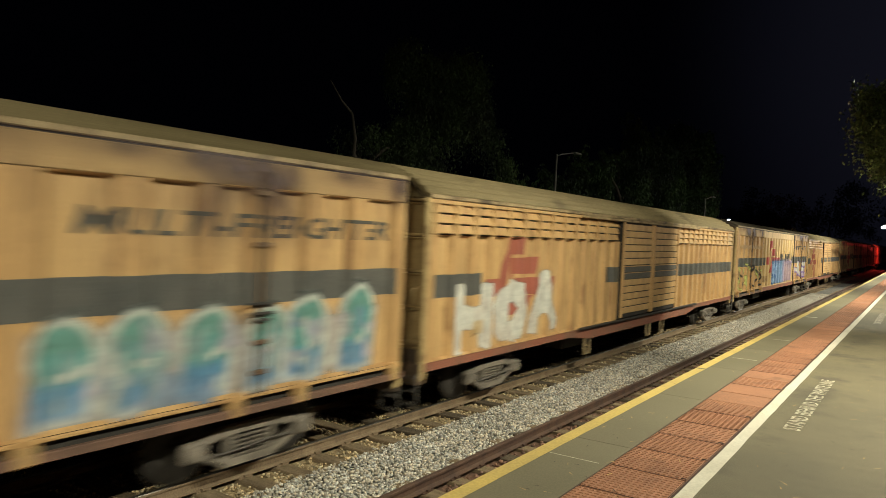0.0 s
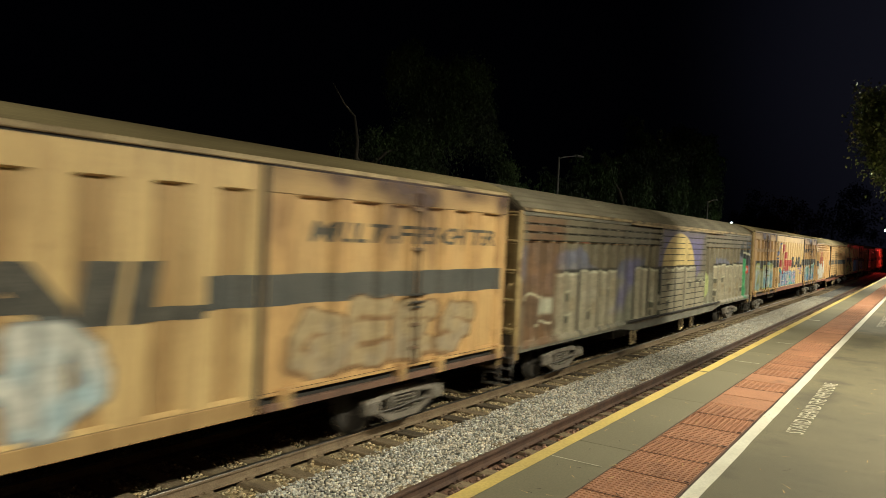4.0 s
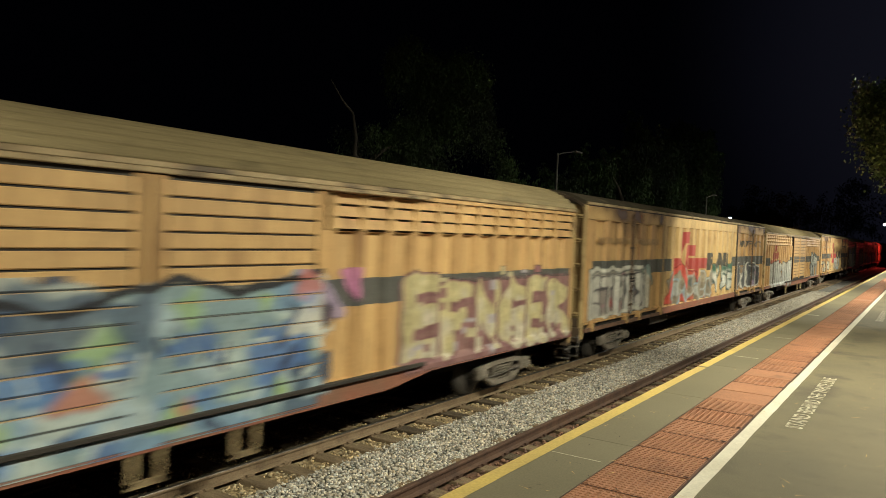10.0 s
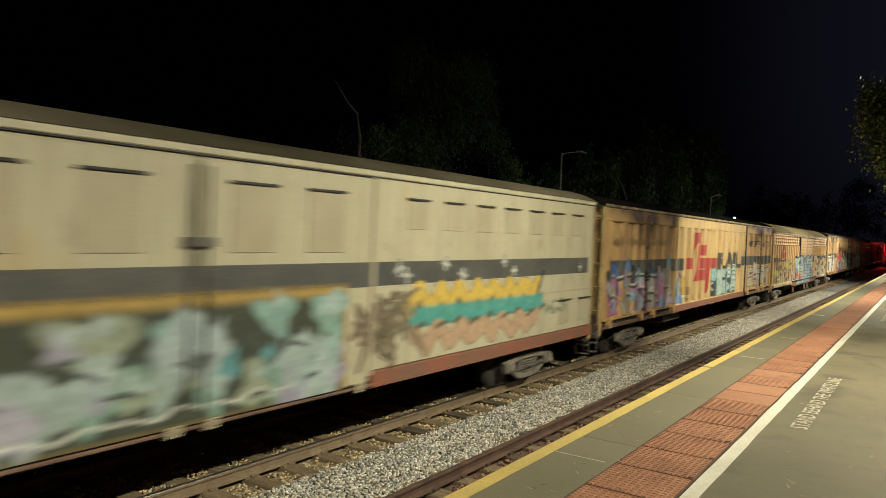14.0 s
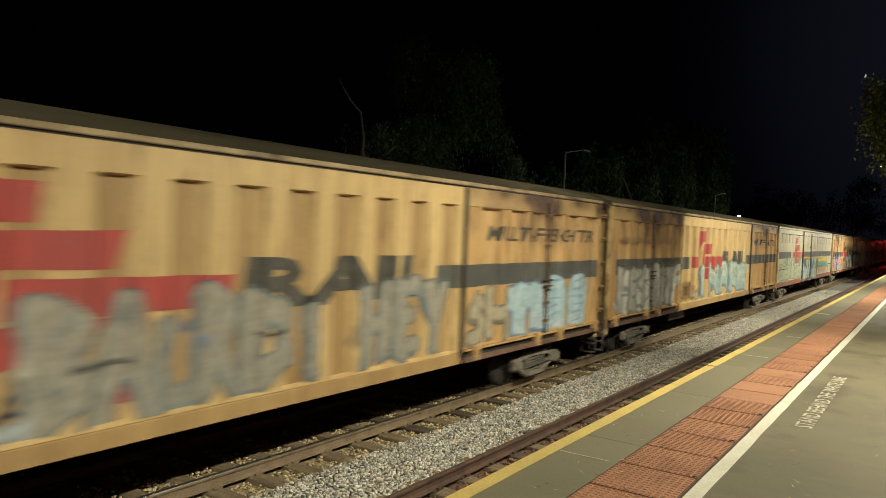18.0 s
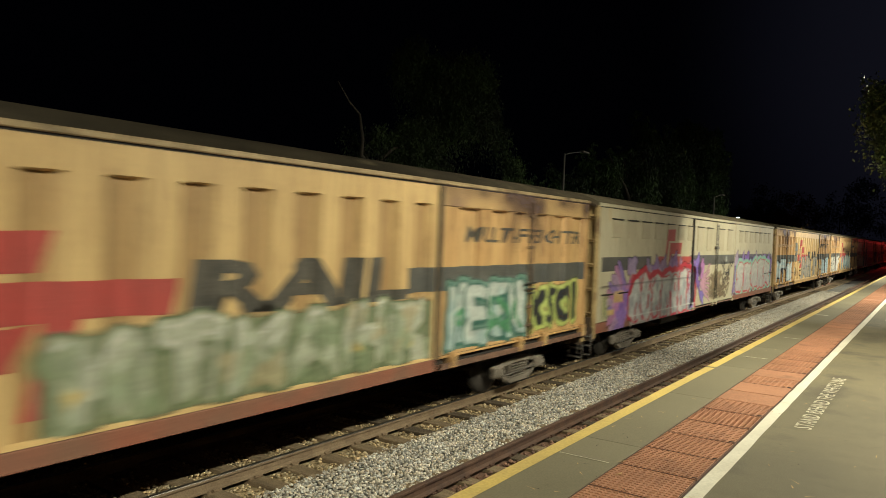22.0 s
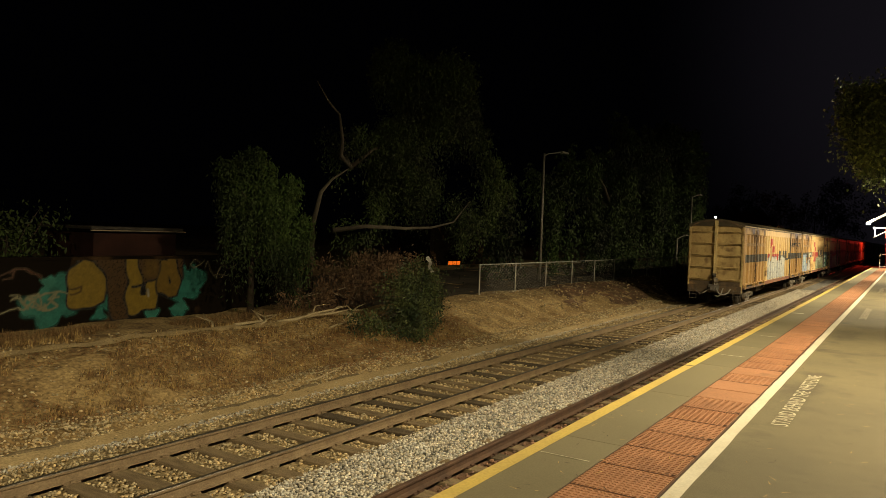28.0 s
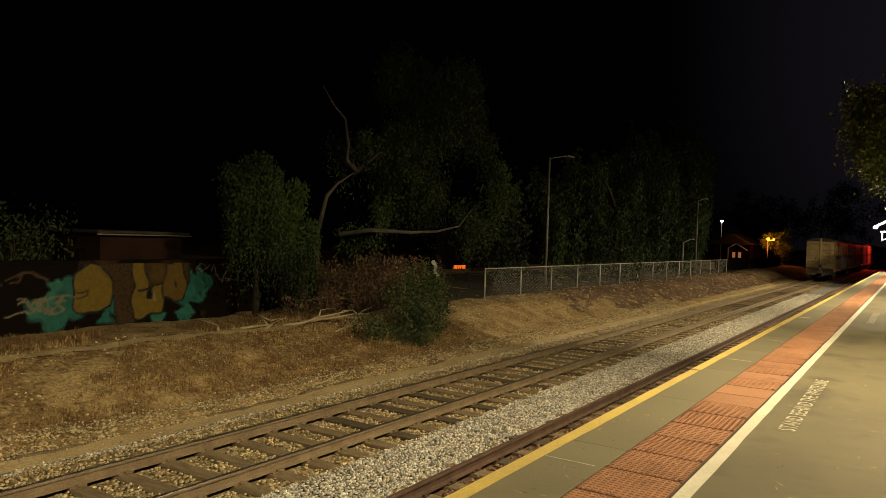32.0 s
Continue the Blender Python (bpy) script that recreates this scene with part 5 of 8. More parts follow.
def louvre_van():
    """An older van with vertical ribs, rows of louvres under the eaves and louvred doors in the middle."""
    v = empty("louvre_van", "ochre bogie louvre van with charcoal stripe and worn paint", "wagon", "vans of the freight train")
    # black core stands in for the shade behind the open louvres
    part("body", boxes((0.12, LEN - 0.12, -W + 0.12, W, 0.98, 3.7)), IRON_AND_GAPS, v)
    for a, b, bays in ((0.12, 9.1, B_LEFT), (14.5, 22.88, B_RIGHT)):
        side = part("side_panel", pressed_panel(a, b, 0.98, 3.12, -W, bays, B_DEPTH), OCHRE_DOOR, v)
        side.data.materials.append(OCHRE)
        for z in (3.155, 3.33, 3.505):
            bm = bmesh.new()
            n = len(bays)
            outline = [(-W + 0.00, z), (-W + 0.005, z + 0.02), (-W + 0.055, z + 0.142), (-W + 0.07, z + 0.137), (-W + 0.02, z - 0.005)]
            r0 = [bm.verts.new((a + 0.1, y, q)) for y, q in outline]
            r1 = [bm.verts.new((b - 0.1, y, q)) for y, q in outline]
            for i in range(5):
                bm.faces.new((r0[i], r1[i], r1[(i + 1) % 5], r0[(i + 1) % 5]))
            bm.faces.new(r0)
            bm.faces.new(r1)
            part("louvre", bm, OCHRE, v)
        for p, q in bays:
            part("rib", boxes((p - 0.10, p + 0.02, -W - 0.006, -W + 0.08, 3.12, 3.70), bevel=0.006), OCHRE, v)
        part("eave_strip", boxes((a, b, -W - 0.008, -W + 0.08, 3.655, 3.72)), OCHRE, v)
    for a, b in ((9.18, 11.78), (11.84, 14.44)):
        # black door backing stands in for the shade between the slats
        d = part("door", boxes((a, b, -W - 0.045, -W + 0.05, 1.05, 3.66)), IRON_AND_GAPS, v)
        k = 0
        z = 1.16
        while z < 3.55:
            bm = bmesh.new()
            box(bm, a + 0.16, b - 0.16, -W - 0.075, -W - 0.046, z, z + 0.166, bevel=0.012)
            part("slat", bm, OCHRE, d)
            z += 0.19
        for e in (a + 0.07, b - 0.07):
            part("stile", boxes((e - 0.07, e + 0.07, -W - 0.085, -W - 0.044, 1.06, 3.65), bevel=0.012), OCHRE_DOOR, d)
    for z in (1.0, 3.69):
        part("door_track", boxes((6.4, 16.9, -W - 0.12, -W - 0.05, z - 0.03, z + 0.03), bevel=0.01), OCHRE_RIM if z > 2 else IRON_AND_GAPS, v)
    bm = bmesh.new()
    prism(bm, [(0.12, 0.975), (0.12, 0.84), (6.0, 0.84), (7.2, 0.70), (16.0, 0.70), (17.2, 0.84), (22.88, 0.84), (22.88, 0.975)], -W - 0.03, -W + 0.10)
    part("sill", bm, SILL_RED, v)
    for x in (6.95, 11.7, 13.05):
        part("stirrup", boxes((x, x + 0.05, -W - 0.02, -W + 0.03, 0.36, 0.72), (x + 0.33, x + 0.38, -W - 0.02, -W + 0.03, 0.36, 0.72), (x, x + 0.38, -W - 0.02, -W + 0.03, 0.33, 0.40)), OCHRE_RIM, v)
    part("cantrail", boxes((0.08, LEN - 0.08, -W - 0.04, -W + 0.06, 3.725, 3.80), bevel=0.012), OCHRE_RIM, v)
    bm = bmesh.new()
    arch_roof(bm, 0.02, LEN - 0.02, W + 0.04, 3.80, 4.31, 0.024, 17)
    part("roof", bm, ROOF_TAN, v, "tan ribbed arched roof")
    for a, b in ((0.3, 2.0), (8.2, 9.08), (14.55, 22.7)):
        part("stripe", skin(a, b, 2.04, 2.44, -W, B_BAYS, B_DEPTH, 0.004), STRIPE, v, "charcoal painted stripe")
    for a, b in ((9.34, 11.62), (12.0, 14.28)):
        part("stripe", boxes((a, b, -W - 0.082, -W - 0.078, 2.10, 2.26), (a, b, -W - 0.082, -W - 0.078, 2.29, 2.44)), STRIPE, v, "charcoal painted stripe")
    red_logo(1.8, 1.05, 3.4, 2.12, -W - 0.006, LOGO_FADED, v, B_BAYS, B_DEPTH)
    for a, b, z0, z1 in ((1.0, 1.4, 1.3, 1.42), (1.0, 1.4, 1.48, 1.58), (1.0, 1.35, 1.66, 1.75), (16.6, 17.0, 1.5, 1.62), (16.6, 16.95, 1.7, 1.8), (17.3, 17.7, 1.4, 1.5), (17.3, 17.75, 1.6, 1.7), (18.0, 18.4, 1.3, 1.4), (18.0, 18.45, 1.5, 1.9)):
        part("stencil", skin(a, b, z0, z1, -W, B_BAYS, B_DEPTH, 0.005), LETTER_FADED, v, "faded stencilled data panel")
    underframe(v)
    wagon_end(v, 0.06, -1, OCHRE_END, 3.75, 4.33)
    wagon_end(v, LEN - 0.06, 1, OCHRE_END, 3.75, 4.33)
    return v


def side_c(x, z):
    return np.where((x > 8.38) & (x < 14.52), -W - 0.03, -W) - np.where(z < 1.06, 0.026, 0.016)


def cream_van():
    """A smooth cream van with small pressed panels and double doors in the middle."""
    v = empty("cream_van", "cream bogie van with charcoal stripe and red-brown sill", "wagon", "vans of the freight train")
    part("body", boxes((0.12, LEN - 0.12, -W + 0.06, W, 0.98, 3.95)), CREAM_PANEL, v)
    for a, b in ((0.12, 8.33), (14.58, 22.88)):
        part("side_panel", boxes((a, b, -W, -W + 0.08, 1.06, 3.92), bevel=0.01), CREAM, v)
    for a, b in ((8.40, 11.42), (11.48, 14.50)):
        d = part("door", boxes((a, b, -W - 0.03, -W + 0.05, 0.90, 3.90), bevel=0.03), CREAM, v)
        for x in (a + 0.42, a + 1.68):
            part("pressed_plate", boxes((x, x + 0.68, -W - 0.045, -W - 0.02, 2.82, 3.64), bevel=0.012), CREAM_PANEL, d)
            part("plate_hood", boxes((x - 0.03, x + 0.71, -W - 0.075, -W - 0.02, 3.64, 3.67)), IRON_AND_GAPS, d)
    part("door_post", boxes((8.31, 8.40, -W - 0.06, -W + 0.05, 1.0, 3.92), bevel=0.01), IRON_AND_GAPS, v)
    part("door_post", boxes((14.50, 14.58, -W - 0.04, -W + 0.05, 1.0, 3.92), bevel=0.01), CREAM_PANEL, v)
    for x0, x1, pitch, w in ((1.0, 7.9, 1.13, 0.66), (15.37, 22.3, 1.04, 0.53)):
        x = x0
        while x < x1:
            part("pressed_plate", boxes((x, x + w, -W - 0.012, -W + 0.01, 3.18, 3.64), bevel=0.008), CREAM_PANEL, v)
            part("plate_hood", boxes((x - 0.03, x + w + 0.03, -W - 0.045, -W + 0.01, 3.64, 3.67)), IRON_AND_GAPS, v)
            x += pitch
    for x in (0.45, 1.55, 21.0, 22.15):
        part("pressed_plate", boxes((x, x + 0.62, -W - 0.012, -W + 0.01, 1.2, 1.72), bevel=0.008), CREAM_PANEL, v)
        part("plate_hood", boxes((x - 0.03, x + 0.65, -W - 0.045, -W + 0.01, 1.72, 1.75)), IRON_AND_GAPS, v)
    for x in (11.45,):
        bm = bmesh.new()
        for e in (-0.12, 0.12):
            tube(bm, [(x + e, -W - 0.07, 1.05), (x + e, -W - 0.07, 3.8)], 0.016, 6)
        box(bm, x - 0.2, x + 0.2, -W - 0.10, -W - 0.03, 2.9, 3.0)
        part("lock_rod", bm, IRON, v)
    part("seam_strip", boxes((0.14, 22.86, -W - 0.008, -W, 1.93, 1.95)), CREAM_PANEL, v)
    for a, b in ((0.12, 8.33), (14.58, LEN - 0.12)):
        part("sill", boxes((a, b, -W - 0.02, -W + 0.1, 0.80, 1.05), bevel=0.01), SILL_RED, v)
    part("sill", boxes((8.33, 14.58, -W + 0.04, -W + 0.12, 0.80, 1.05)), IRON_AND_GAPS, v)
    part("door_rail", boxes((8.35, 14.56, -W - 0.06, -W - 0.02, 0.845, 0.885), bevel=0.008), RAIL_BROWN, v)
    for x in (8.6, 11.2, 11.7, 14.3):
        part("rail_bracket", boxes((x - 0.07, x + 0.07, -W - 0.07, -W + 0.02, 0.80, 0.93), bevel=0.01), CREAM_PANEL, v)
    part("gutter_gap", boxes((0.1, LEN - 0.1, -W - 0.006, -W + 0.08, 3.915, 3.935)), IRON_AND_GAPS, v)
    part("cantrail", boxes((0.08, LEN - 0.08, -W - 0.022, -W + 0.06, 3.935, 4.025), bevel=0.012), CREAM, v)
    bm = bmesh.new()
    arch_roof(bm, 0.02, LEN - 0.02, W + 0.03, 4.025, 4.32)
    part("roof", bm, ROOF_DARK, v, "sooty shallow arched roof")
    for a, b, out in ((0.38, 4.12, 0.0), (8.08, 8.30, 0.0), (8.42, 14.49, 0.03), (14.6, 22.6, 0.0)):
        part("stripe", boxes((a, b, -W - out - 0.004, -W - out, 2.32, 2.68)), STRIPE, v, "charcoal painted stripe")
    red_logo(4.38, 1.38, 3.80, 2.16, -W - 0.0145, LOGO_RED, v)
    part("reflector", boxes((21.0, 21.45, -W - 0.01, -W, 1.5, 1.58)), YELLOW, v)
    underframe(v)
    wagon_end(v, 0.06, -1, OCHRE_END, 3.95, 4.33)
    wagon_end(v, LEN - 0.06, 1, OCHRE_END, 3.95, 4.33)
    return v

# ---- the train: vans from the tail (0) forwards, with their spray paint ----
SILVER, PALE, ICE, GREY = (0.50, 0.50, 0.45), (0.62, 0.60, 0.52), (0.42, 0.52, 0.55), (0.30, 0.30, 0.27)
INK, BLUE, SKY, TEAL, GREEN = (0.03, 0.03, 0.035), (0.08, 0.16, 0.38), (0.22, 0.34, 0.55), (0.10, 0.34, 0.33), (0.10, 0.26, 0.12)
PINK, MAUVE, VIOLET, SCARLET, GOLD, LIME, BROWN, MINT = (0.55, 0.22, 0.38), (0.42, 0.33, 0.46), (0.22, 0.12, 0.42), (0.48, 0.04, 0.05), (0.66, 0.46, 0.08), (0.42, 0.48, 0.12), (0.16, 0.08, 0.07), (0.30, 0.55, 0.40)


def paint_on(van, kind, box_, draw, seed, label, fade=0.0):
    """One sprayed piece on a van's side."""
    c = Canvas(*box_, seed=seed, res=0.022 if kind == "b" else 0.032)
    draw(c)
    if kind == "b":
        # no paint in the open slots of louvres and doors
        door = (c.X > 9.15) & (c.X < 14.45)
        slot = (np.mod(c.Z - 1.16, 0.19) > 0.167) & (np.abs(c.X - 11.81) > 0.2) & door
        slot |= ~door & (c.Z > 3.11) & (np.mod(c.Z - 3.155 + 0.036, 0.175) < 0.034)
        c.a *= 1 - 0.95 * slot
        c.a *= c.Z > np.interp(c.X, [0, 6.0, 7.2, 16.0, 17.2, 23], [0.86, 0.86, 0.72, 0.72, 0.86, 0.86])
    depth = {"a": side_a, "b": side_b, "c": side_c}[kind]
    part("graffiti", c.mesh("graffiti", depth, fade), None, van, label)


def van_0(v):
    def mid(c):
        c.slab(7.9, 14.4, 1.06, 2.15, (0.45, 0.47, 0.46), 0.95, 0.15, 0.1)
        c.word("APTIGA", 7.7, 1.02, 7.0, 1.45, (0.52, 0.53, 0.50), (0.44, 0.47, 0.48), (0.34, 0.36, 0.38), None, 0.75, PALE)
        for x, z in ((8.4, 1.9), (8.9, 1.5), (9.7, 2.05), (10.2, 1.75), (10.9, 1.95), (11.3, 1.4), (12.0, 2.0), (12.4, 1.6), (13.0, 1.9), (13.4, 1.45), (9.3, 1.2), (12.8, 1.2)):
            c.line([(x - 0.2, z), (x + 0.2, z + c.rnd.uniform(-0.04, 0.06))], 0.022, (0.13, 0.14, 0.15), 0.9)
    paint_on(v, "a", (7.3, 15.2, 0.98, 2.6), mid, 10, "large white bubble letters")

    def tag(c):
        c.slab(6.45, 7.05, 1.15, 1.75, GOLD, 0.7, 0.1)
        c.scribble(3, 6.5, 7.5, 1.2, 1.8, 0.02, BROWN)
    paint_on(v, "a", (6.4, 8.4, 1.08, 2.1), tag, 11, "small brown and gold tags")


def van_1(v):
    def rear(c):
        c.slab(0.5, 3.0, 1.2, 2.15, (0.40, 0.46, 0.50), 0.7, 0.2)
        c.word("GESL", 0.4, 1.1, 2.75, 1.25, ICE, (0.44, 0.48, 0.50), (0.28, 0.36, 0.56), (0.33, 0.40, 0.55), 0.8)
        for x, z in ((0.85, 1.55), (1.5, 1.85), (1.45, 1.5), (2.15, 1.65), (2.2, 1.3), (2.75, 1.5)):
            c.line([(x - 0.12, z), (x + 0.12, z + 0.03)], 0.025, BLUE, 0.8)
    paint_on(v, "a", (0.25, 3.25, 1.1, 2.45), rear, 20, "pale blue block letters with blue edges")

    def nst(c):
        c.slab(3.95, 5.85, 1.12, 2.0, (0.50, 0.49, 0.44), 0.95, 0.08)
        c.line([(4.15, 2.1), (4.5, 1.95), (4.6, 1.75), (4.75, 2.05)], 0.05, (0.16, 0.05, 0.05))
        c.line([(4.8, 2.1), (5.85, 2.12)], 0.045, (0.16, 0.06, 0.06))
        c.blots(4, 4.9, 5.6, 1.3, 1.9, 0.12, [INK, (0.2, 0.1, 0.1)], 0.9)
        c.line([(5.45, 1.75), (5.85, 1.8)], 0.04, INK)
        c.blots(3, 4.3, 5.6, 1.2, 1.7, 0.2, [(0.42, 0.43, 0.42)], 0.7)
        c.scribble(7, 5.0, 6.0, 2.25, 2.5, 0.03, (0.46, 0.44, 0.34))
    paint_on(v, "a", (3.6, 6.15, 1.12, 2.7), nst, 21, "worn black letters on a white ground")

    def mid(c):
        c.slab(10.35, 16.6, 1.08, 2.05, (0.22, 0.25, 0.14), 0.92, 0.1)
        c.word("MTKAHR", 10.4, 1.08, 6.2, 1.05, (0.42, 0.43, 0.31), (0.30, 0.34, 0.20), (0.15, 0.18, 0.09), None, 0.55, PALE)
        c.blots(26, 10.5, 16.5, 1.15, 2.0, 0.16, [(0.46, 0.46, 0.35), (0.20, 0.25, 0.13), (0.33, 0.37, 0.24), (0.40, 0.33, 0.18)], 0.7)
        c.blots(3, 10.6, 16.4, 1.3, 1.6, 0.06, [GOLD], 0.8)
        for k in range(16):
            x = c.rnd.uniform(10.5, 16.5)
            c.line([(x, 1.2), (x + 0.05, 2.0)], 0.04, ((0.16, 0.19, 0.10), (0.45, 0.45, 0.36))[k % 2], 0.55)
    paint_on(v, "a", (10.2, 16.7, 1.08, 2.3), mid, 22, "mottled grey-green tall letters")

    def front(c):
        c.slab(17.05, 19.6, 1.15, 2.25, (0.42, 0.46, 0.40), 0.85, 0.14)
        c.word("HEEN", 17.0, 1.15, 2.8, 1.2, (0.50, 0.53, 0.47), (0.36, 0.45, 0.42), (0.05, 0.13, 0.10), (0.16, 0.26, 0.20), 0.45)
        c.blots(5, 17.3, 19.5, 1.2, 1.9, 0.10, [(0.06, 0.12, 0.09)], 0.8)
        c.scribble(5, 17.2, 19.6, 1.3, 2.2, 0.04, GREEN)
        c.word("XSOI", 20.1, 1.2, 2.6, 0.95, INK, None, LIME, (0.45, 0.48, 0.14), 0.36)
    paint_on(v, "a", (16.85, 22.8, 1.1, 2.5), front, 23, "white, green and black letters")


def van_2(v):
    def rear(c):
        c.blots(30, 2.3, 9.3, 2.05, 2.48, 0.20, [(0.36, 0.28, 0.46), MAUVE, (0.30, 0.20, 0.46), (0.42, 0.30, 0.48)], 0.8)
        for k in range(11):
            a = -0.9 + 0.19 * k
            c.line([(2.5, 1.45), (2.5 - 1.7 * math.cos(a), 1.45 + 1.25 * math.sin(a))], 0.10, [(0.48, 0.22, 0.40), (0.30, 0.20, 0.50), (0.45, 0.30, 0.46)][k % 3], 0.8)
        c.blots(7, 1.5, 2.5, 1.05, 2.0, 0.26, [(0.28, 0.17, 0.50), (0.50, 0.22, 0.42), VIOLET], 0.9)
        c.slab(0.8, 1.3, 1.2, 1.34, GOLD, 0.8)
        c.slab(1.25, 1.9, 1.5, 1.8, GOLD, 0.7)
        c.slab(0.5, 0.85, 1.15, 1.75, LIME, 0.4, 0.15)
        c.slab(2.5, 8.75, 0.80, 2.22, (0.44, 0.44, 0.43), 0.95, 0.12)
        c.word("SOTFIXN", 2.4, 0.80, 6.4, 1.48, (0.56, 0.57, 0.54), (0.36, 0.37, 0.37), (0.46, 0.03, 0.045), None, 0.86, PALE, 0.18)
        c.blots(24, 2.7, 8.4, 0.95, 2.0, 0.16, [(0.26, 0.27, 0.28), (0.58, 0.58, 0.55), (0.46, 0.47, 0.46)], 0.65)
        for i in range(16):
            x, z = c.rnd.uniform(2.7, 8.3), c.rnd.uniform(0.95, 1.9)
            c.line([(x, z), (x + c.rnd.uniform(-0.15, 0.2), z + c.rnd.uniform(0.12, 0.35))], c.rnd.uniform(0.03, 0.065), (0.46, 0.03, 0.045), 0.95)
        top = [(2.45, 1.75), (2.7, 2.1), (3.6, 2.34), (4.0, 2.1), (4.7, 2.2), (5.3, 2.14), (5.9, 2.3), (6.6, 2.22), (7.3, 2.38), (8.0, 2.34), (8.6, 2.2), (8.8, 1.5), (8.7, 0.85)]
        c.line(top, 0.085, (0.46, 0.03, 0.045))
        c.slab(2.5, 8.8, 1.045, 1.065, (0.60, 0.60, 0.55), 0.8, 0.02)
        c.slab(0.4, 8.3, 1.925, 1.955, INK, 0.85, 0.03)
    paint_on(v, "c", (0.3, 9.6, 0.80, 2.9), rear, 30, "silver letters edged in red on violet")

    def mid(c):
        c.blots(14, 8.3, 9.7, 0.95, 2.6, 0.34, [VIOLET, (0.30, 0.18, 0.55), (0.45, 0.2, 0.45), (0.22, 0.16, 0.5)], 0.9)
        for k in range(7):
            c.line([(9.4, 1.7), (10.6, 1.0 + 0.22 * k)], 0.05, (0.5, 0.28, 0.35))
        c.blots(10, 10.4, 12.2, 1.1, 1.9, 0.22, [(0.30, 0.22, 0.12), (0.36, 0.28, 0.16)], 0.55)
        c.scribble(20, 10.4, 13.4, 1.1, 1.95, 0.03, (0.20, 0.145, 0.085))
        c.scribble(9, 11.0, 13.2, 1.2, 1.9, 0.022, (0.08, 0.06, 0.04))
        c.disc(13.05, 2.5, 0.16, (0.46, 0.47, 0.42), 1.0, 0.8)
        c.scribble(5, 12.6, 13.6, 1.9, 2.4, 0.025, INK)
    paint_on(v, "c", (8.0, 15.4, 0.91, 2.8), mid, 31, "violet burst and dark scribbled tags")

    def front(c):
        c.slab(14.2, 22.4, 1.05, 2.5, VIOLET, 0.75, 0.3, 0.3)
        c.blots(14, 14.6, 22.6, 2.2, 2.65, 0.26, [VIOLET, MAUVE, (0.3, 0.2, 0.5)], 0.85)
        c.word("SEGER", 15.0, 1.05, 7.2, 1.4, SILVER, (0.45, 0.42, 0.42), SCARLET, MINT, 0.55, PALE)
    paint_on(v, "c", (13.9, 22.86, 1.0, 2.95), front, 32, "silver and red letters with mint edge on violet")


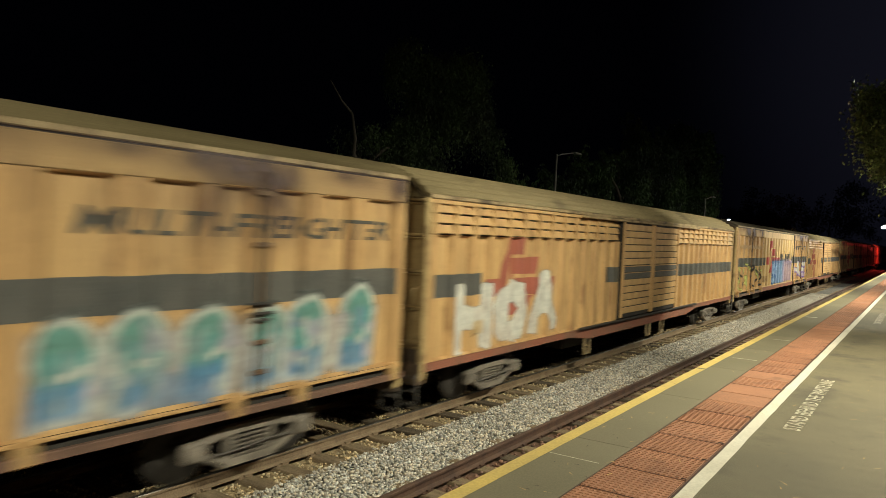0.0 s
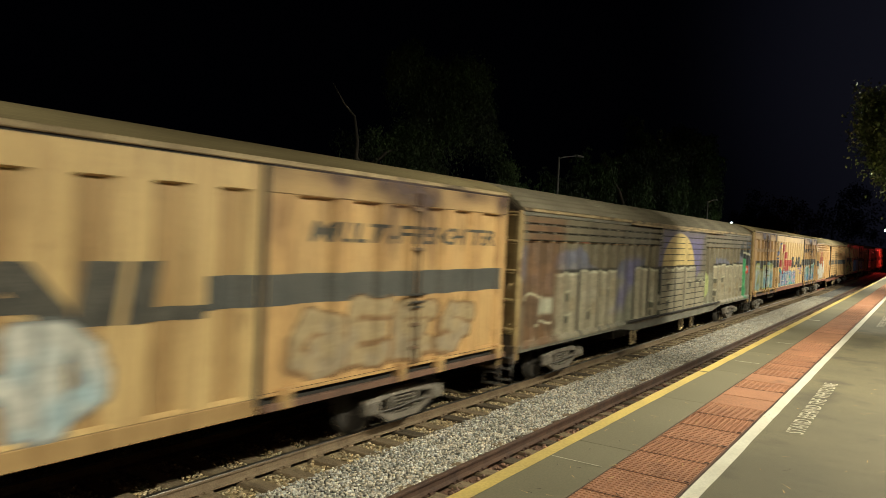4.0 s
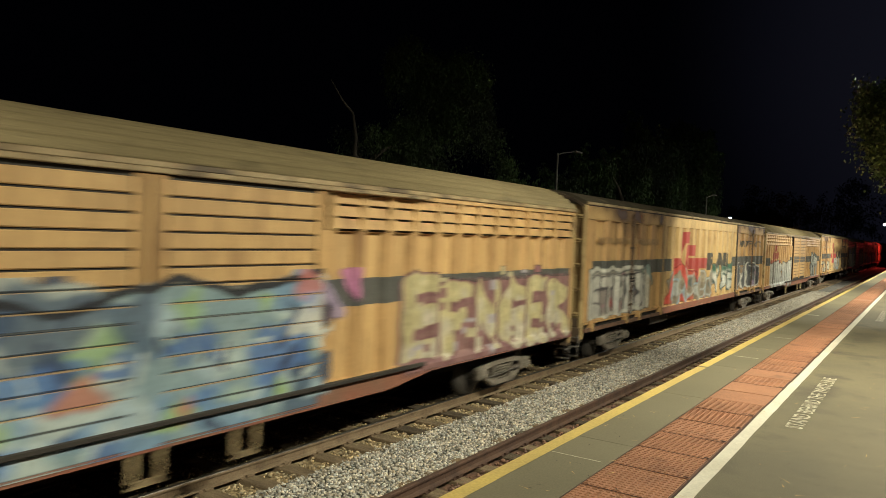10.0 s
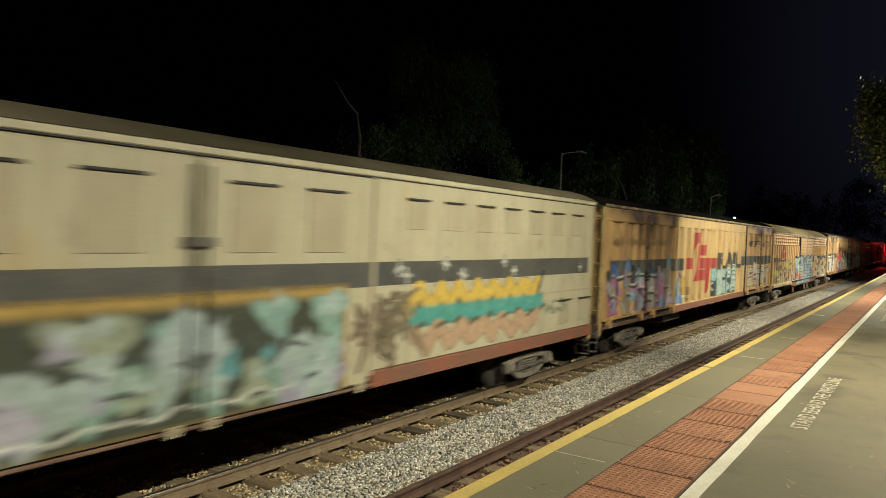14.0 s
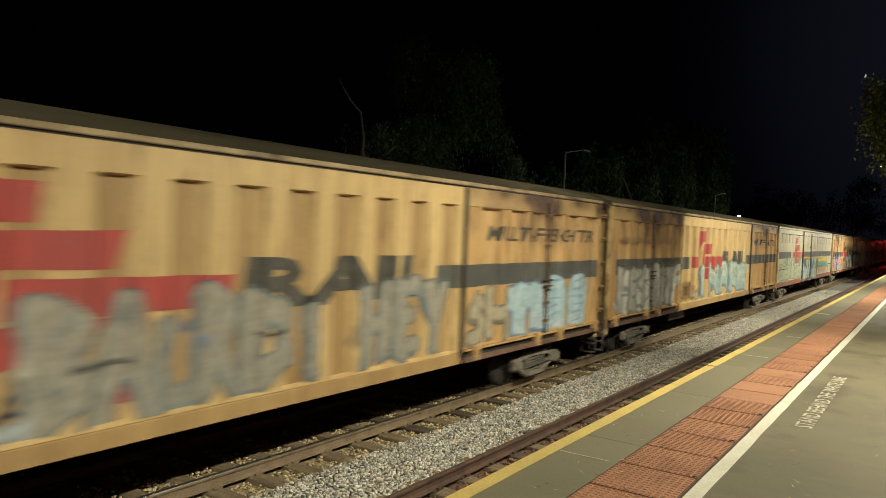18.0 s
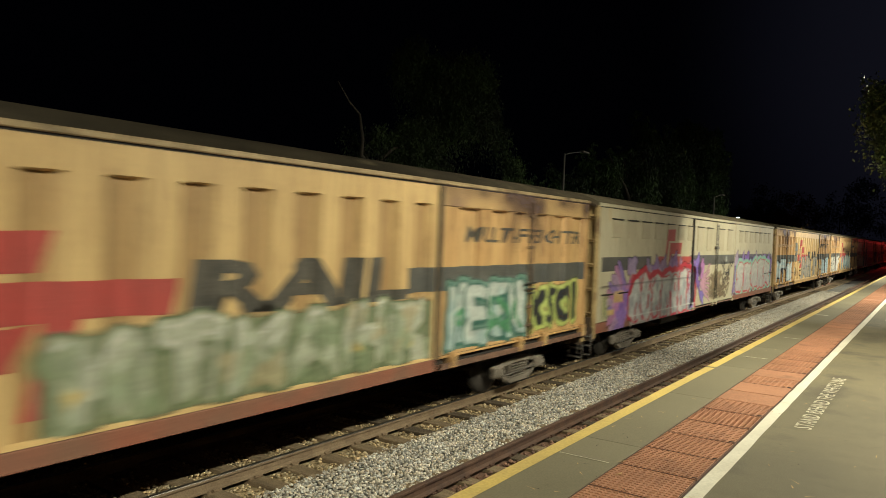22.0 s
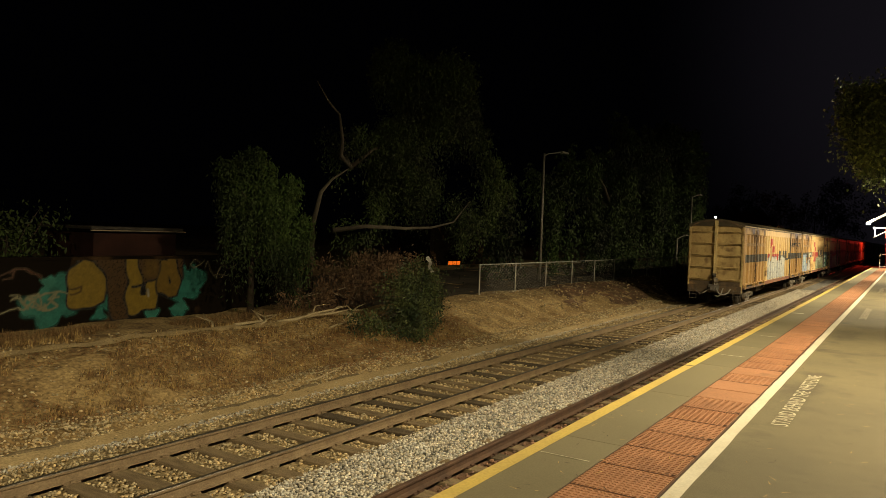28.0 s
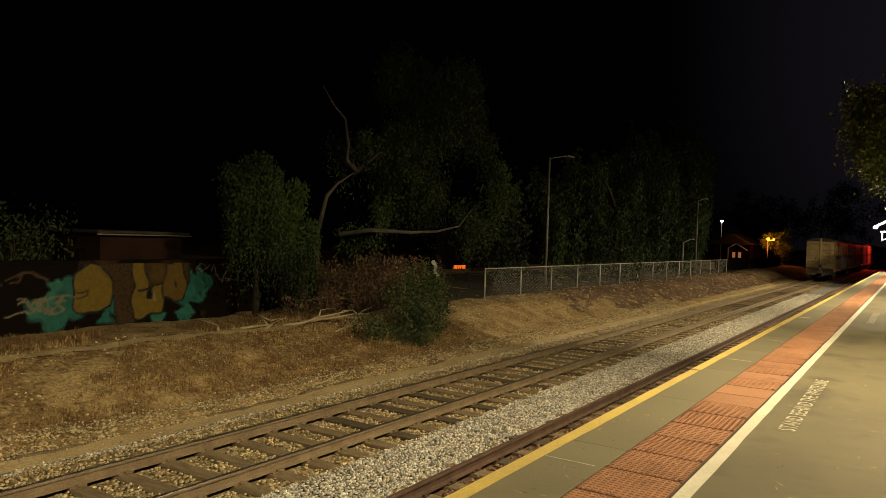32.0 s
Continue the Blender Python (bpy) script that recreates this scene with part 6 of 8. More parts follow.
def van_3(v):
    slate, smoke = (0.21, 0.225, 0.215), (0.36, 0.32, 0.25)

    def rear(c):
        c.word("MTW", 0.75, 1.05, 3.9, 1.35, ICE, (0.46, 0.52, 0.53), INK, None, 0.62, PALE)
        c.slab(4.85, 5.83, 1.0, 1.82, (0.52, 0.56, 0.54), 0.97, 0.12)
        c.disc(5.34, 1.77, 0.50, (0.54, 0.58, 0.56), 0.98)
        c.slab(5.16, 5.40, 1.45, 1.85, (0.36, 0.30, 0.20), 0.9, 0.1)
        for x, z in ((0.1, 1.2), (0.35, 1.62), (0.75, 1.95), (0.8, 1.25), (0.9, 1.5)):
            c.line([(4.85 + x, z), (4.85 + x + 0.3, z + 0.02)], 0.022, (0.12, 0.14, 0.25), 0.85)
    paint_on(v, "a", (0.4, 6.25, 1.08, 2.6), rear, 40, "pale blue bubble letters with black shade")

    def mid(c):
        c.blots(7, 5.95, 7.29, 1.15, 1.75, 0.22, [(0.46, 0.33, 0.10), (0.30, 0.22, 0.09), (0.42, 0.30, 0.12)], 0.6)
        c.slab(6.45, 6.95, 1.42, 1.88, (0.56, 0.58, 0.54), 0.95, 0.1)
        c.line([(6.0, 1.72), (6.5, 1.62)], 0.13, (0.56, 0.58, 0.54))
        c.line([(6.5, 1.28), (6.62, 1.98)], 0.11, (0.50, 0.53, 0.51))
        c.line([(6.62, 1.66), (6.95, 1.69)], 0.022, INK, 0.8)
        c.line([(6.05, 1.45), (6.99, 1.42)], 0.05, INK, 0.9)
        for x, z, r in ((7.13, 2.83, 0.22), (7.02, 2.33, 0.17), (6.51, 3.53, 0.17), (7.64, 2.82, 0.09), (8.34, 2.74, 0.16), (8.69, 2.27, 0.14), (8.13, 2.15, 0.11), (7.54, 2.32, 0.12)):
            c.blots(3, x - r * 0.4, x + r * 0.4, z - r * 0.9, z + r * 0.9, r, [slate, (0.25, 0.27, 0.27)], 0.9)
        c.scribble(4, 8.05, 8.5, 1.3, 1.65, 0.025, INK)
        # slim smoke-grey letters with open counters and slate edges
        c.blots(10, 9.6, 16.4, 1.2, 2.2, 0.22, [(0.50, 0.42, 0.24), (0.46, 0.36, 0.20)], 0.5)
        for text, x, w, z, h in (("B", 9.45, 0.75, 1.0, 1.5), ("A", 10.1, 0.75, 1.0, 1.45), ("L", 10.85, 0.55, 1.1, 1.0), ("R", 11.3, 0.7, 1.05, 1.45), ("D", 12.0, 0.85, 1.05, 1.4), ("I", 12.9, 0.5, 1.1, 1.1), ("H", 14.1, 0.75, 1.1, 1.3), ("E", 14.9, 0.7, 1.1, 1.4), ("Y", 15.6, 0.8, 1.1, 1.3)):
            c.word(text, x, z, w, h, smoke, (0.32, 0.29, 0.23), slate, None, 0.38, None, 0.06)
        c.blots(7, 9.4, 13.4, 1.7, 2.4, 0.09, [(0.16, 0.20, 0.30), (0.56, 0.52, 0.40), slate], 0.75)
        c.line([(9.9, 1.66), (10.5, 1.7)], 0.03, INK, 0.8)
        c.line([(12.2, 1.8), (12.7, 1.82)], 0.03, INK, 0.8)
        c.slab(8.95, 9.5, 1.1, 1.25, (0.50, 0.56, 0.58), 0.8, 0.1)
    paint_on(v, "a", (6.3, 16.7, 1.08, 3.3), mid, 41, "smoke-grey slim letters and slate paint splashes")

    def front(c):
        c.word("SH", 16.9, 1.1, 1.6, 1.1, (0.42, 0.36, 0.24), None, (0.20, 0.17, 0.12), None, 0.35)
        c.word("TL", 18.4, 1.1, 1.9, 1.15, ICE, (0.47, 0.53, 0.54), (0.16, 0.24, 0.34), None, 0.7)
        for x in (20.5, 21.75):
            c.slab(x - 0.48, x + 0.48, 1.1, 1.85, (0.50, 0.57, 0.58), 0.95, 0.1)
            c.disc(x, 1.80, 0.5, ICE, 0.98)
            for k in range(6):
                z = 1.2 + 0.19 * k
                c.line([(x - 0.3 + 0.05 * (k % 3), z), (x + 0.12 + 0.08 * (k % 2), z + 0.02)], 0.02, (0.18, 0.28, 0.42), 0.75)
        c.line([(22.15, 1.2), (22.35, 2.1)], 0.06, (0.50, 0.57, 0.58))
    paint_on(v, "a", (16.8, 22.85, 1.08, 2.5), front, 42, "pale blue letters with domed tops")


def van_4(v):
    def rear(c):
        c.slab(0.65, 5.8, 1.12, 2.3, (0.50, 0.47, 0.38), 0.85, 0.1)
        c.wild(6, 0.65, 5.8, 1.1, 2.4, [(0.56, 0.53, 0.44), (0.50, 0.47, 0.39), (0.54, 0.52, 0.45)], (0.20, 0.20, 0.18), (0.60, 0.58, 0.50))
        c.word("IESWAL", 0.6, 1.1, 5.2, 1.3, (0.56, 0.53, 0.45), (0.48, 0.46, 0.40), (0.24, 0.24, 0.21), None, 0.5, PALE)
    paint_on(v, "a", (0.4, 6.2, 1.08, 2.45), rear, 50, "washed-out grey letters")

    def mid(c):
        c.blots(6, 9.2, 13.5, 1.2, 1.8, 0.35, [(0.36, 0.44, 0.40), (0.42, 0.42, 0.33)], 0.7)
        c.slab(6.45, 7.6, 1.15, 1.75, (0.34, 0.20, 0.07), 0.5, 0.1)
        c.scribble(4, 6.6, 7.5, 1.25, 1.7, 0.03, (0.16, 0.10, 0.06))
        c.slab(8.1, 8.6, 1.1, 1.4, (0.45, 0.50, 0.46), 0.8, 0.15)
        c.word("INARE", 8.2, 1.1, 8.0, 1.25, (0.40, 0.47, 0.40), (0.34, 0.42, 0.40), (0.2, 0.25, 0.27), None, 0.6, PALE)
        c.blots(5, 14.0, 16.0, 1.2, 2.0, 0.22, [PALE, GREY], 0.6)
    paint_on(v, "a", (6.35, 16.4, 1.08, 2.4), mid, 51, "grey-green tall letters")


def van_5(v):
    def rear(c):
        c.blots(9, 0.5, 7.8, 1.1, 2.2, 0.5, [(0.34, 0.42, 0.30), MINT, (0.45, 0.45, 0.3), (0.5, 0.4, 0.28)], 0.55)
        c.wild(6, 0.7, 8.0, 1.08, 2.2, [(0.42, 0.44, 0.30), (0.50, 0.44, 0.28), (0.36, 0.42, 0.32)], (0.24, 0.25, 0.17), (0.56, 0.54, 0.42))
        c.blots(4, 2.2, 7.5, 1.1, 1.5, 0.12, [GOLD, (0.6, 0.3, 0.2)], 0.8)
    paint_on(v, "c", (0.3, 8.15, 0.95, 2.45), rear, 60, "faded green and straw letters")

    def mid(c):
        c.slab(8.45, 13.95, 0.90, 2.36, (0.50, 0.33, 0.08), 0.95, 0.12)
        c.slab(8.5, 13.9, 0.90, 2.24, (0.055, 0.065, 0.05), 0.97, 0.14)
        tones = [(0.30, 0.44, 0.38), (0.38, 0.44, 0.40), (0.26, 0.38, 0.30), (0.42, 0.47, 0.46), (0.34, 0.37, 0.26), (0.37, 0.34, 0.42)]
        for i in range(46):
            x, z = c.rnd.uniform(8.7, 13.75), c.rnd.uniform(0.92, 2.05)
            if c.blotch[min(int((z - 0.90) / 0.032), c.blotch.shape[0] - 1), int((x - 8.2) / 0.032)] < 0.38:
                continue
            c.blots(1, x, x + 0.01, z, z + 0.01, 0.27, [tones[i % 6]], 0.88)
            c.blots(1, x, x + 0.1, z + 0.12, z + 0.2, 0.13, [(0.46, 0.52, 0.50)], 0.7)
        for i in range(16):
            x, z = c.rnd.uniform(8.7, 13.6), c.rnd.uniform(1.05, 2.0)
            c.line([(x, z), (x + c.rnd.uniform(0.1, 0.35), z + c.rnd.uniform(-0.05, 0.05))], 0.03, (0.07, 0.08, 0.07), 0.9)
        c.blots(7, 8.7, 13.7, 1.1, 1.7, 0.13, [(0.08, 0.09, 0.08), (0.44, 0.40, 0.48), (0.16, 0.36, 0.38)], 0.8)
        c.line([(8.5, 1.04), (13.0, 1.12)], 0.02, PALE, 0.8)
        c.scribble(12, 14.05, 14.8, 1.1, 2.2, 0.035, (0.20, 0.15, 0.10))
    paint_on(v, "c", (8.2, 16.0, 0.91, 2.8), mid, 61, "teal and mauve letters on black")

    def front(c):
        zig = [(15.45 + 0.30 * i, 2.22 if i % 2 else 1.92) for i in range(16)]
        c.line([(a + 0.05, b - 0.06) for a, b in zig], 0.13, (0.08, 0.09, 0.07), 0.8)
        c.line(zig, 0.12, GOLD)
        c.slab(15.5, 20.2, 1.62, 1.94, (0.12, 0.36, 0.31), 0.95, 0.08)
        low = [(15.6 + 0.36 * i, 1.28 if i % 2 else 1.55) for i in range(13)]
        c.line(low, 0.13, (0.50, 0.33, 0.20))
        for k in range(9):
            x = 15.7 + 0.55 * k
            c.line([(x, 1.62 - 0.1 * (k % 2)), (x + 0.22, 1.66)], 0.03, (0.10, 0.09, 0.06))
        c.line([(20.0, 2.05), (20.2, 2.4)], 0.04, INK)
        c.scribble(8, 14.65, 15.2, 1.2, 2.2, 0.03, (0.2, 0.16, 0.1))
        c.scribble(3, 20.5, 21.0, 1.5, 1.75, 0.02, (0.30, 0.32, 0.22))
        for x, z in ((16.48, 2.6), (15.4, 2.45), (17.0, 2.45), (18.5, 2.6), (18.9, 2.47), (22.1, 2.5), (15.2, 2.55)):
            c.line([(x - 0.09, z), (x + 0.09, z)], 0.035, PALE, 0.8)
            c.line([(x, z - 0.09), (x, z + 0.09)], 0.035, PALE, 0.8)
    paint_on(v, "c", (14.6, 22.86, 1.1, 2.9), front, 62, "gold and teal slim letters")


def van_6(v):
    def rear(c):
        c.wild(6, 0.5, 6.0, 1.08, 2.45, [PINK, (0.44, 0.36, 0.27), (0.52, 0.26, 0.44), (0.46, 0.42, 0.40)], (0.05, 0.055, 0.05), PALE, [BLUE, SKY, (0.30, 0.44, 0.55)])
        c.blots(8, 0.6, 5.9, 1.15, 1.5, 0.16, [MAUVE, (0.42, 0.44, 0.46), PINK], 0.8)
        c.blots(6, 0.4, 6.1, 1.15, 2.3, 0.14, [SKY, (0.30, 0.44, 0.55)], 0.85)
    paint_on(v, "a", (0.2, 6.22, 1.08, 2.7), rear, 70, "pink, mauve and sky-blue wild letters")

    def mid(c):
        c.blots(5, 6.4, 6.9, 1.1, 2.1, 0.26, [SKY, BLUE], 0.85)
        c.slab(6.95, 7.5, 1.35, 1.95, GOLD, 0.55, 0.1)
        c.line([(7.1, 1.3), (7.5, 1.32)], 0.05, PALE)
        dark, teal = (0.05, 0.07, 0.075), (0.40, 0.50, 0.45)
        c.slab(10.9, 11.95, 1.1, 2.15, dark, 0.95)
        c.slab(11.9, 14.9, 1.1, 2.0, dark, 0.85, 0.1)
        c.disc(11.4, 1.92, 0.24, (0.34, 0.50, 0.50), 1.25)
        for x, w, z1, lean in ((11.95, 0.42, 2.1, 0.0), (12.3, 0.5, 2.15, 0.1), (12.75, 0.45, 2.12, 0.05), (13.3, 0.3, 2.05, 0.15)):
            c.slab(x, x + w, 1.12, z1, teal, 0.95, 0.06, lean)
        c.blots(6, 12.0, 13.2, 1.2, 2.1, 0.13, [(0.34, 0.45, 0.43), (0.48, 0.54, 0.46)], 0.7)
        c.line([(12.9, 1.65), (13.35, 1.7), (13.2, 1.85)], 0.06, dark)
        for x, z in ((13.75, 1.35), (13.85, 1.95), (14.25, 1.35), (14.35, 1.72), (14.75, 1.4), (14.8, 2.05), (14.8, 1.7)):
            c.disc(x, z, 0.24, teal, 0.95)
            for k in range(3):
                c.line([(x - 0.16, z - 0.1 + 0.1 * k), (x + 0.14, z - 0.1 + 0.1 * k)], 0.02, (dark, PALE)[k % 2], 0.8)
        c.line([(11.15, 1.35), (11.35, 1.6), (11.15, 1.65), (11.35, 1.3)], 0.03, (0.5, 0.52, 0.46))
    paint_on(v, "a", (6.3, 16.4, 1.08, 2.4), mid, 71, "teal block letters in a frame")

    def front(c):
        c.wild(5, 17.2, 22.4, 1.15, 2.3, [(0.56, 0.50, 0.33), (0.5, 0.42, 0.27), (0.45, 0.46, 0.40)], (0.22, 0.13, 0.10), PALE)
        c.blots(8, 17.4, 22.4, 1.2, 2.2, 0.10, [(0.42, 0.10, 0.07), PALE, (0.25, 0.33, 0.40)], 0.6)
    paint_on(v, "a", (16.9, 22.8, 1.08, 2.5), front, 72, "cream letters edged in dull red")


def van_7(v):
    def rear(c):
        c.blots(8, 0.6, 6.0, 1.0, 2.0, 0.42, [(0.42, 0.33, 0.30), BROWN, (0.46, 0.40, 0.20)], 0.7)
        c.slab(0.45, 6.5, 0.80, 2.25, (0.42, 0.33, 0.14), 0.92, 0.15)
        for i in range(64):
            x, z = c.rnd.uniform(0.5, 6.4), c.rnd.uniform(0.85, 2.25)
            a = c.rnd.uniform(-0.9, 0.9)
            l = c.rnd.uniform(0.15, 0.5)
            c.line([(x, z), (x + l * math.cos(a), z + l * math.sin(a)), (x + l * math.cos(a) * 1.3, z + l * math.sin(a) - 0.15)], c.rnd.uniform(0.06, 0.14), [(0.52, 0.45, 0.13), (0.24, 0.13, 0.11), (0.48, 0.41, 0.22), (0.22, 0.12, 0.10), (0.46, 0.38, 0.12)][i % 5], 0.92)
        c.wild(4, 5.6, 8.0, 0.95, 2.0, [(0.44, 0.31, 0.13), (0.36, 0.24, 0.22)], (0.2, 0.1, 0.1), (0.5, 0.42, 0.22))
        c.blots(9, 0.6, 8.0, 0.9, 2.1, 0.15, [(0.58, 0.50, 0.14), (0.44, 0.36, 0.40), (0.48, 0.44, 0.40)], 0.85)
        c.line([(1.6, 1.25), (2.3, 1.3)], 0.05, (0.5, 0.55, 0.55))
    paint_on(v, "b", (0.3, 8.4, 0.78, 2.4), rear, 80, "yellow and brown tangled letters")

    def mid(c):
        wave = 2.42 + 0.10 * np.sin(c.X * 2.7 + 0.6) - 0.06 * np.sin(c.X * 1.3)
        c.lay(np.clip((wave - c.Z) / 0.05, 0, 1) * np.clip((c.X - 8.0) / 0.2, 0, 1) * np.clip((14.5 - c.X) / 0.15, 0, 1) * 0.97, (0.26, 0.34, 0.36))
        c.blots(46, 8.1, 14.4, 0.75, 2.3, 0.34, [(0.40, 0.47, 0.46), (0.10, 0.17, 0.38), (0.42, 0.50, 0.40), (0.20, 0.30, 0.44), (0.32, 0.44, 0.20), (0.07, 0.10, 0.16), (0.46, 0.50, 0.46)], 0.8)
        c.blots(40, 8.1, 14.4, 0.8, 2.3, 0.15, [(0.05, 0.07, 0.12), (0.48, 0.54, 0.50), (0.14, 0.24, 0.46), (0.34, 0.45, 0.18), (0.38, 0.46, 0.50)], 0.85)
        for i in range(34):
            x, z = c.rnd.uniform(8.1, 14.2), c.rnd.uniform(0.85, 2.2)
            c.line([(x, z), (x + c.rnd.uniform(-0.2, 0.35), z + c.rnd.uniform(-0.25, 0.3))], c.rnd.uniform(0.025, 0.06), [(0.04, 0.05, 0.09), (0.52, 0.57, 0.53), (0.09, 0.16, 0.36)][i % 3], 0.85)
        c.blots(7, 8.6, 13.9, 1.0, 1.5, 0.17, [(0.50, 0.13, 0.09), (0.46, 0.20, 0.13)], 0.9)
        c.line([(7.95 + 0.22 * i, 2.42 + 0.10 * math.sin((7.95 + 0.22 * i) * 2.7 + 0.6) - 0.06 * math.sin((7.95 + 0.22 * i) * 1.3)) for i in range(30)], 0.045, INK)
        c.blots(5, 14.1, 14.6, 1.6, 2.5, 0.2, [(0.30, 0.32, 0.48), PALE, (0.48, 0.18, 0.16)], 0.85)
    paint_on(v, "b", (7.8, 14.7, 0.74, 2.6), mid, 81, "blue and teal piece over the louvred doors")

    def front(c):
        c.slab(16.4, 22.7, 0.85, 2.3, (0.27, 0.15, 0.14), 0.9, 0.12)
        c.word("EFNGER", 16.4, 0.86, 6.3, 1.65, (0.50, 0.43, 0.22), (0.52, 0.46, 0.34), (0.20, 0.10, 0.10), None, 0.42, None, 0.2)
        for i in range(40):
            x, z = c.rnd.uniform(16.5, 22.4), c.rnd.uniform(0.9, 2.4)
            w, h = c.rnd.uniform(0.10, 0.26), c.rnd.uniform(0.06, 0.20)
            c.slab(x, x + w, z, z + h, [(0.50, 0.44, 0.26), (0.25, 0.13, 0.13), (0.40, 0.36, 0.38), (0.24, 0.12, 0.12)][i % 4], 0.95, 0.03)
        c.blots(3, 14.4, 15.2, 1.9, 2.5, 0.2, [PINK, PALE, MAUVE], 0.8)
    paint_on(v, "b", (14.4, 22.8, 0.82, 2.6), front, 82, "straw and plum letters")


def van_8(v):
    def rear(c):
        c.slab(0.3, 5.0, 1.15, 2.35, (0.52, 0.48, 0.38), 0.93, 0.08)
        c.line([(0.3, 2.36), (4.9, 2.36), (5.2, 1.9)], 0.05, (0.2, 0.24, 0.22))
        c.slab(0.55, 4.55, 1.22, 2.22, (0.24, 0.20, 0.18), 0.85, 0.1)
        c.blots(30, 0.6, 4.5, 1.25, 2.2, 0.12, [(0.40, 0.07, 0.06), INK, (0.14, 0.20, 0.34), (0.10, 0.20, 0.14), (0.46, 0.24, 0.28)], 0.75)
        c.word("ETHEX", 0.45, 1.15, 4.3, 1.12, (0.58, 0.55, 0.47), (0.52, 0.49, 0.43), (0.09, 0.08, 0.08), None, 0.46, PALE, 0.06)
        frame_ = [(0.45, 1.14), (0.40, 2.34), (4.3, 2.36), (4.85, 1.75), (4.8, 1.2), (0.45, 1.14)]
        c.line([(p + 0.03, q - 0.05) for p, q in frame_], 0.05, (0.10, 0.10, 0.09))
        c.line(frame_, 0.055, (0.60, 0.57, 0.48))
    paint_on(v, "a", (0.15, 5.6, 1.09, 2.6), rear, 90, "white piece crowded with dark and red marks")

    def mid(c):
        c.slab(6.7, 13.0, 1.06, 1.3, (0.50, 0.12, 0.07), 0.7, 0.2)
        c.blots(8, 7.0, 12.6, 1.2, 2.1, 0.42, [(0.50, 0.10, 0.06), (0.33, 0.29, 0.22)], 0.9)
        for i in range(13):
            x, z, r = 7.5 + i * 0.44 + c.rnd.uniform(-0.15, 0.15), (1.85, 1.35, 1.6)[i % 3] + c.rnd.uniform(-0.12, 0.12), c.rnd.uniform(0.26, 0.42)
            c.disc(x, z, r + 0.07, ((0.44, 0.45, 0.42), (0.30, 0.40, 0.46), (0.40, 0.42, 0.38))[i % 3], c.rnd.uniform(0.8, 1.3))
            c.disc(x, z, r, (0.24, 0.20, 0.14), c.rnd.uniform(0.8, 1.3))
            c.disc(x + 0.08, z + 0.1, r * 0.6, ((0.34, 0.29, 0.2), (0.12, 0.13, 0.12), (0.40, 0.40, 0.36))[(i * 2) % 3], 1.2)
        c.line([(7.0, 1.2), (7.6, 2.1), (8.6, 2.35), (9.2, 1.6)], 0.10, (0.52, 0.09, 0.06))
        c.word("VSE", 12.9, 1.2, 3.3, 1.1, PALE, (0.42, 0.44, 0.40), (0.10, 0.13, 0.11), None, 0.42, tops=(0.08, 0.16, 0.11))
        c.blots(5, 13.0, 16.0, 1.3, 2.1, 0.1, [(0.08, 0.16, 0.11), PALE], 0.7)
    paint_on(v, "a", (6.4, 16.6, 1.06, 2.6), mid, 91, "red and grey rounded shapes with silver edges")

    def front(c):
        c.slab(17.1, 21.8, 1.2, 2.2, (0.30, 0.29, 0.26), 0.6, 0.25)
        c.word("BARSB", 17.0, 1.1, 5.0, 1.25, (0.07, 0.07, 0.075), (0.14, 0.14, 0.14), PALE, None, 0.62)
        for i in range(10):
            x = 17.35 + 0.5 * i
            c.line([(x, 1.35 + 0.45 * (i % 2)), (x + 0.14, 1.36 + 0.45 * (i % 2))], 0.025, PALE, 0.8)
        c.blots(4, 19.8, 21.4, 1.7, 2.2, 0.12, [(0.40, 0.18, 0.24), (0.36, 0.34, 0.34)], 0.7)
        c.blots(4, 20.6, 22.4, 1.2, 1.6, 0.1, [PINK, MAUVE], 0.7)
    paint_on(v, "a", (16.85, 22.7, 1.1, 2.6), front, 92, "white letters with heavy black shade")


def van_9(v):
    def rear(c):
        c.word("UNTEUDNI", 1.9, 0.74, 7.2, 1.55, (0.46, 0.45, 0.40), (0.37, 0.37, 0.34), (0.20, 0.18, 0.15), None, 0.66, PALE)
        for k in range(14):
            x = c.rnd.uniform(2.0, 9.0)
            c.line([(x, 0.85), (x + 0.04, 2.1)], 0.035, (0.30, 0.29, 0.25), 0.5)
    paint_on(v, "b", (1.7, 9.2, 0.73, 2.4), rear, 100, "tall silver block letters")

    def front(c):
        c.word("OST", 18.0, 0.98, 3.5, 1.55, (0.42, 0.43, 0.38), (0.38, 0.38, 0.34), (0.13, 0.13, 0.12), (0.17, 0.16, 0.14), 0.55, PALE)
    paint_on(v, "b", (17.7, 22.2, 0.98, 2.75), front, 101, "silver letters with dark edges")


def van_10(v):
    def rear(c):
        c.word("JEAIBO", 0.6, 1.1, 5.5, 1.0, (0.50, 0.47, 0.36), (0.44, 0.42, 0.33), INK, None, 0.42)
    paint_on(v, "a", (0.3, 6.2, 1.09, 2.4), rear, 110, "pale grey letters edged in black")

    def mid(c):
        c.word("UTRLHD", 10.5, 1.05, 4.3, 1.15, PALE, ICE, GREY, None, 0.4)
    paint_on(v, "a", (10.2, 15.4, 1.04, 2.4), mid, 111, "pale slim letters")

    def front(c):
        c.word("GEES", 17.2, 1.12, 4.6, 1.05, (0.46, 0.36, 0.2), (0.40, 0.33, 0.22), (0.28, 0.17, 0.08), None, 0.45)
    paint_on(v, "a", (16.9, 22.6, 1.09, 2.4), front, 112, "buffed brown letters", 0.25)


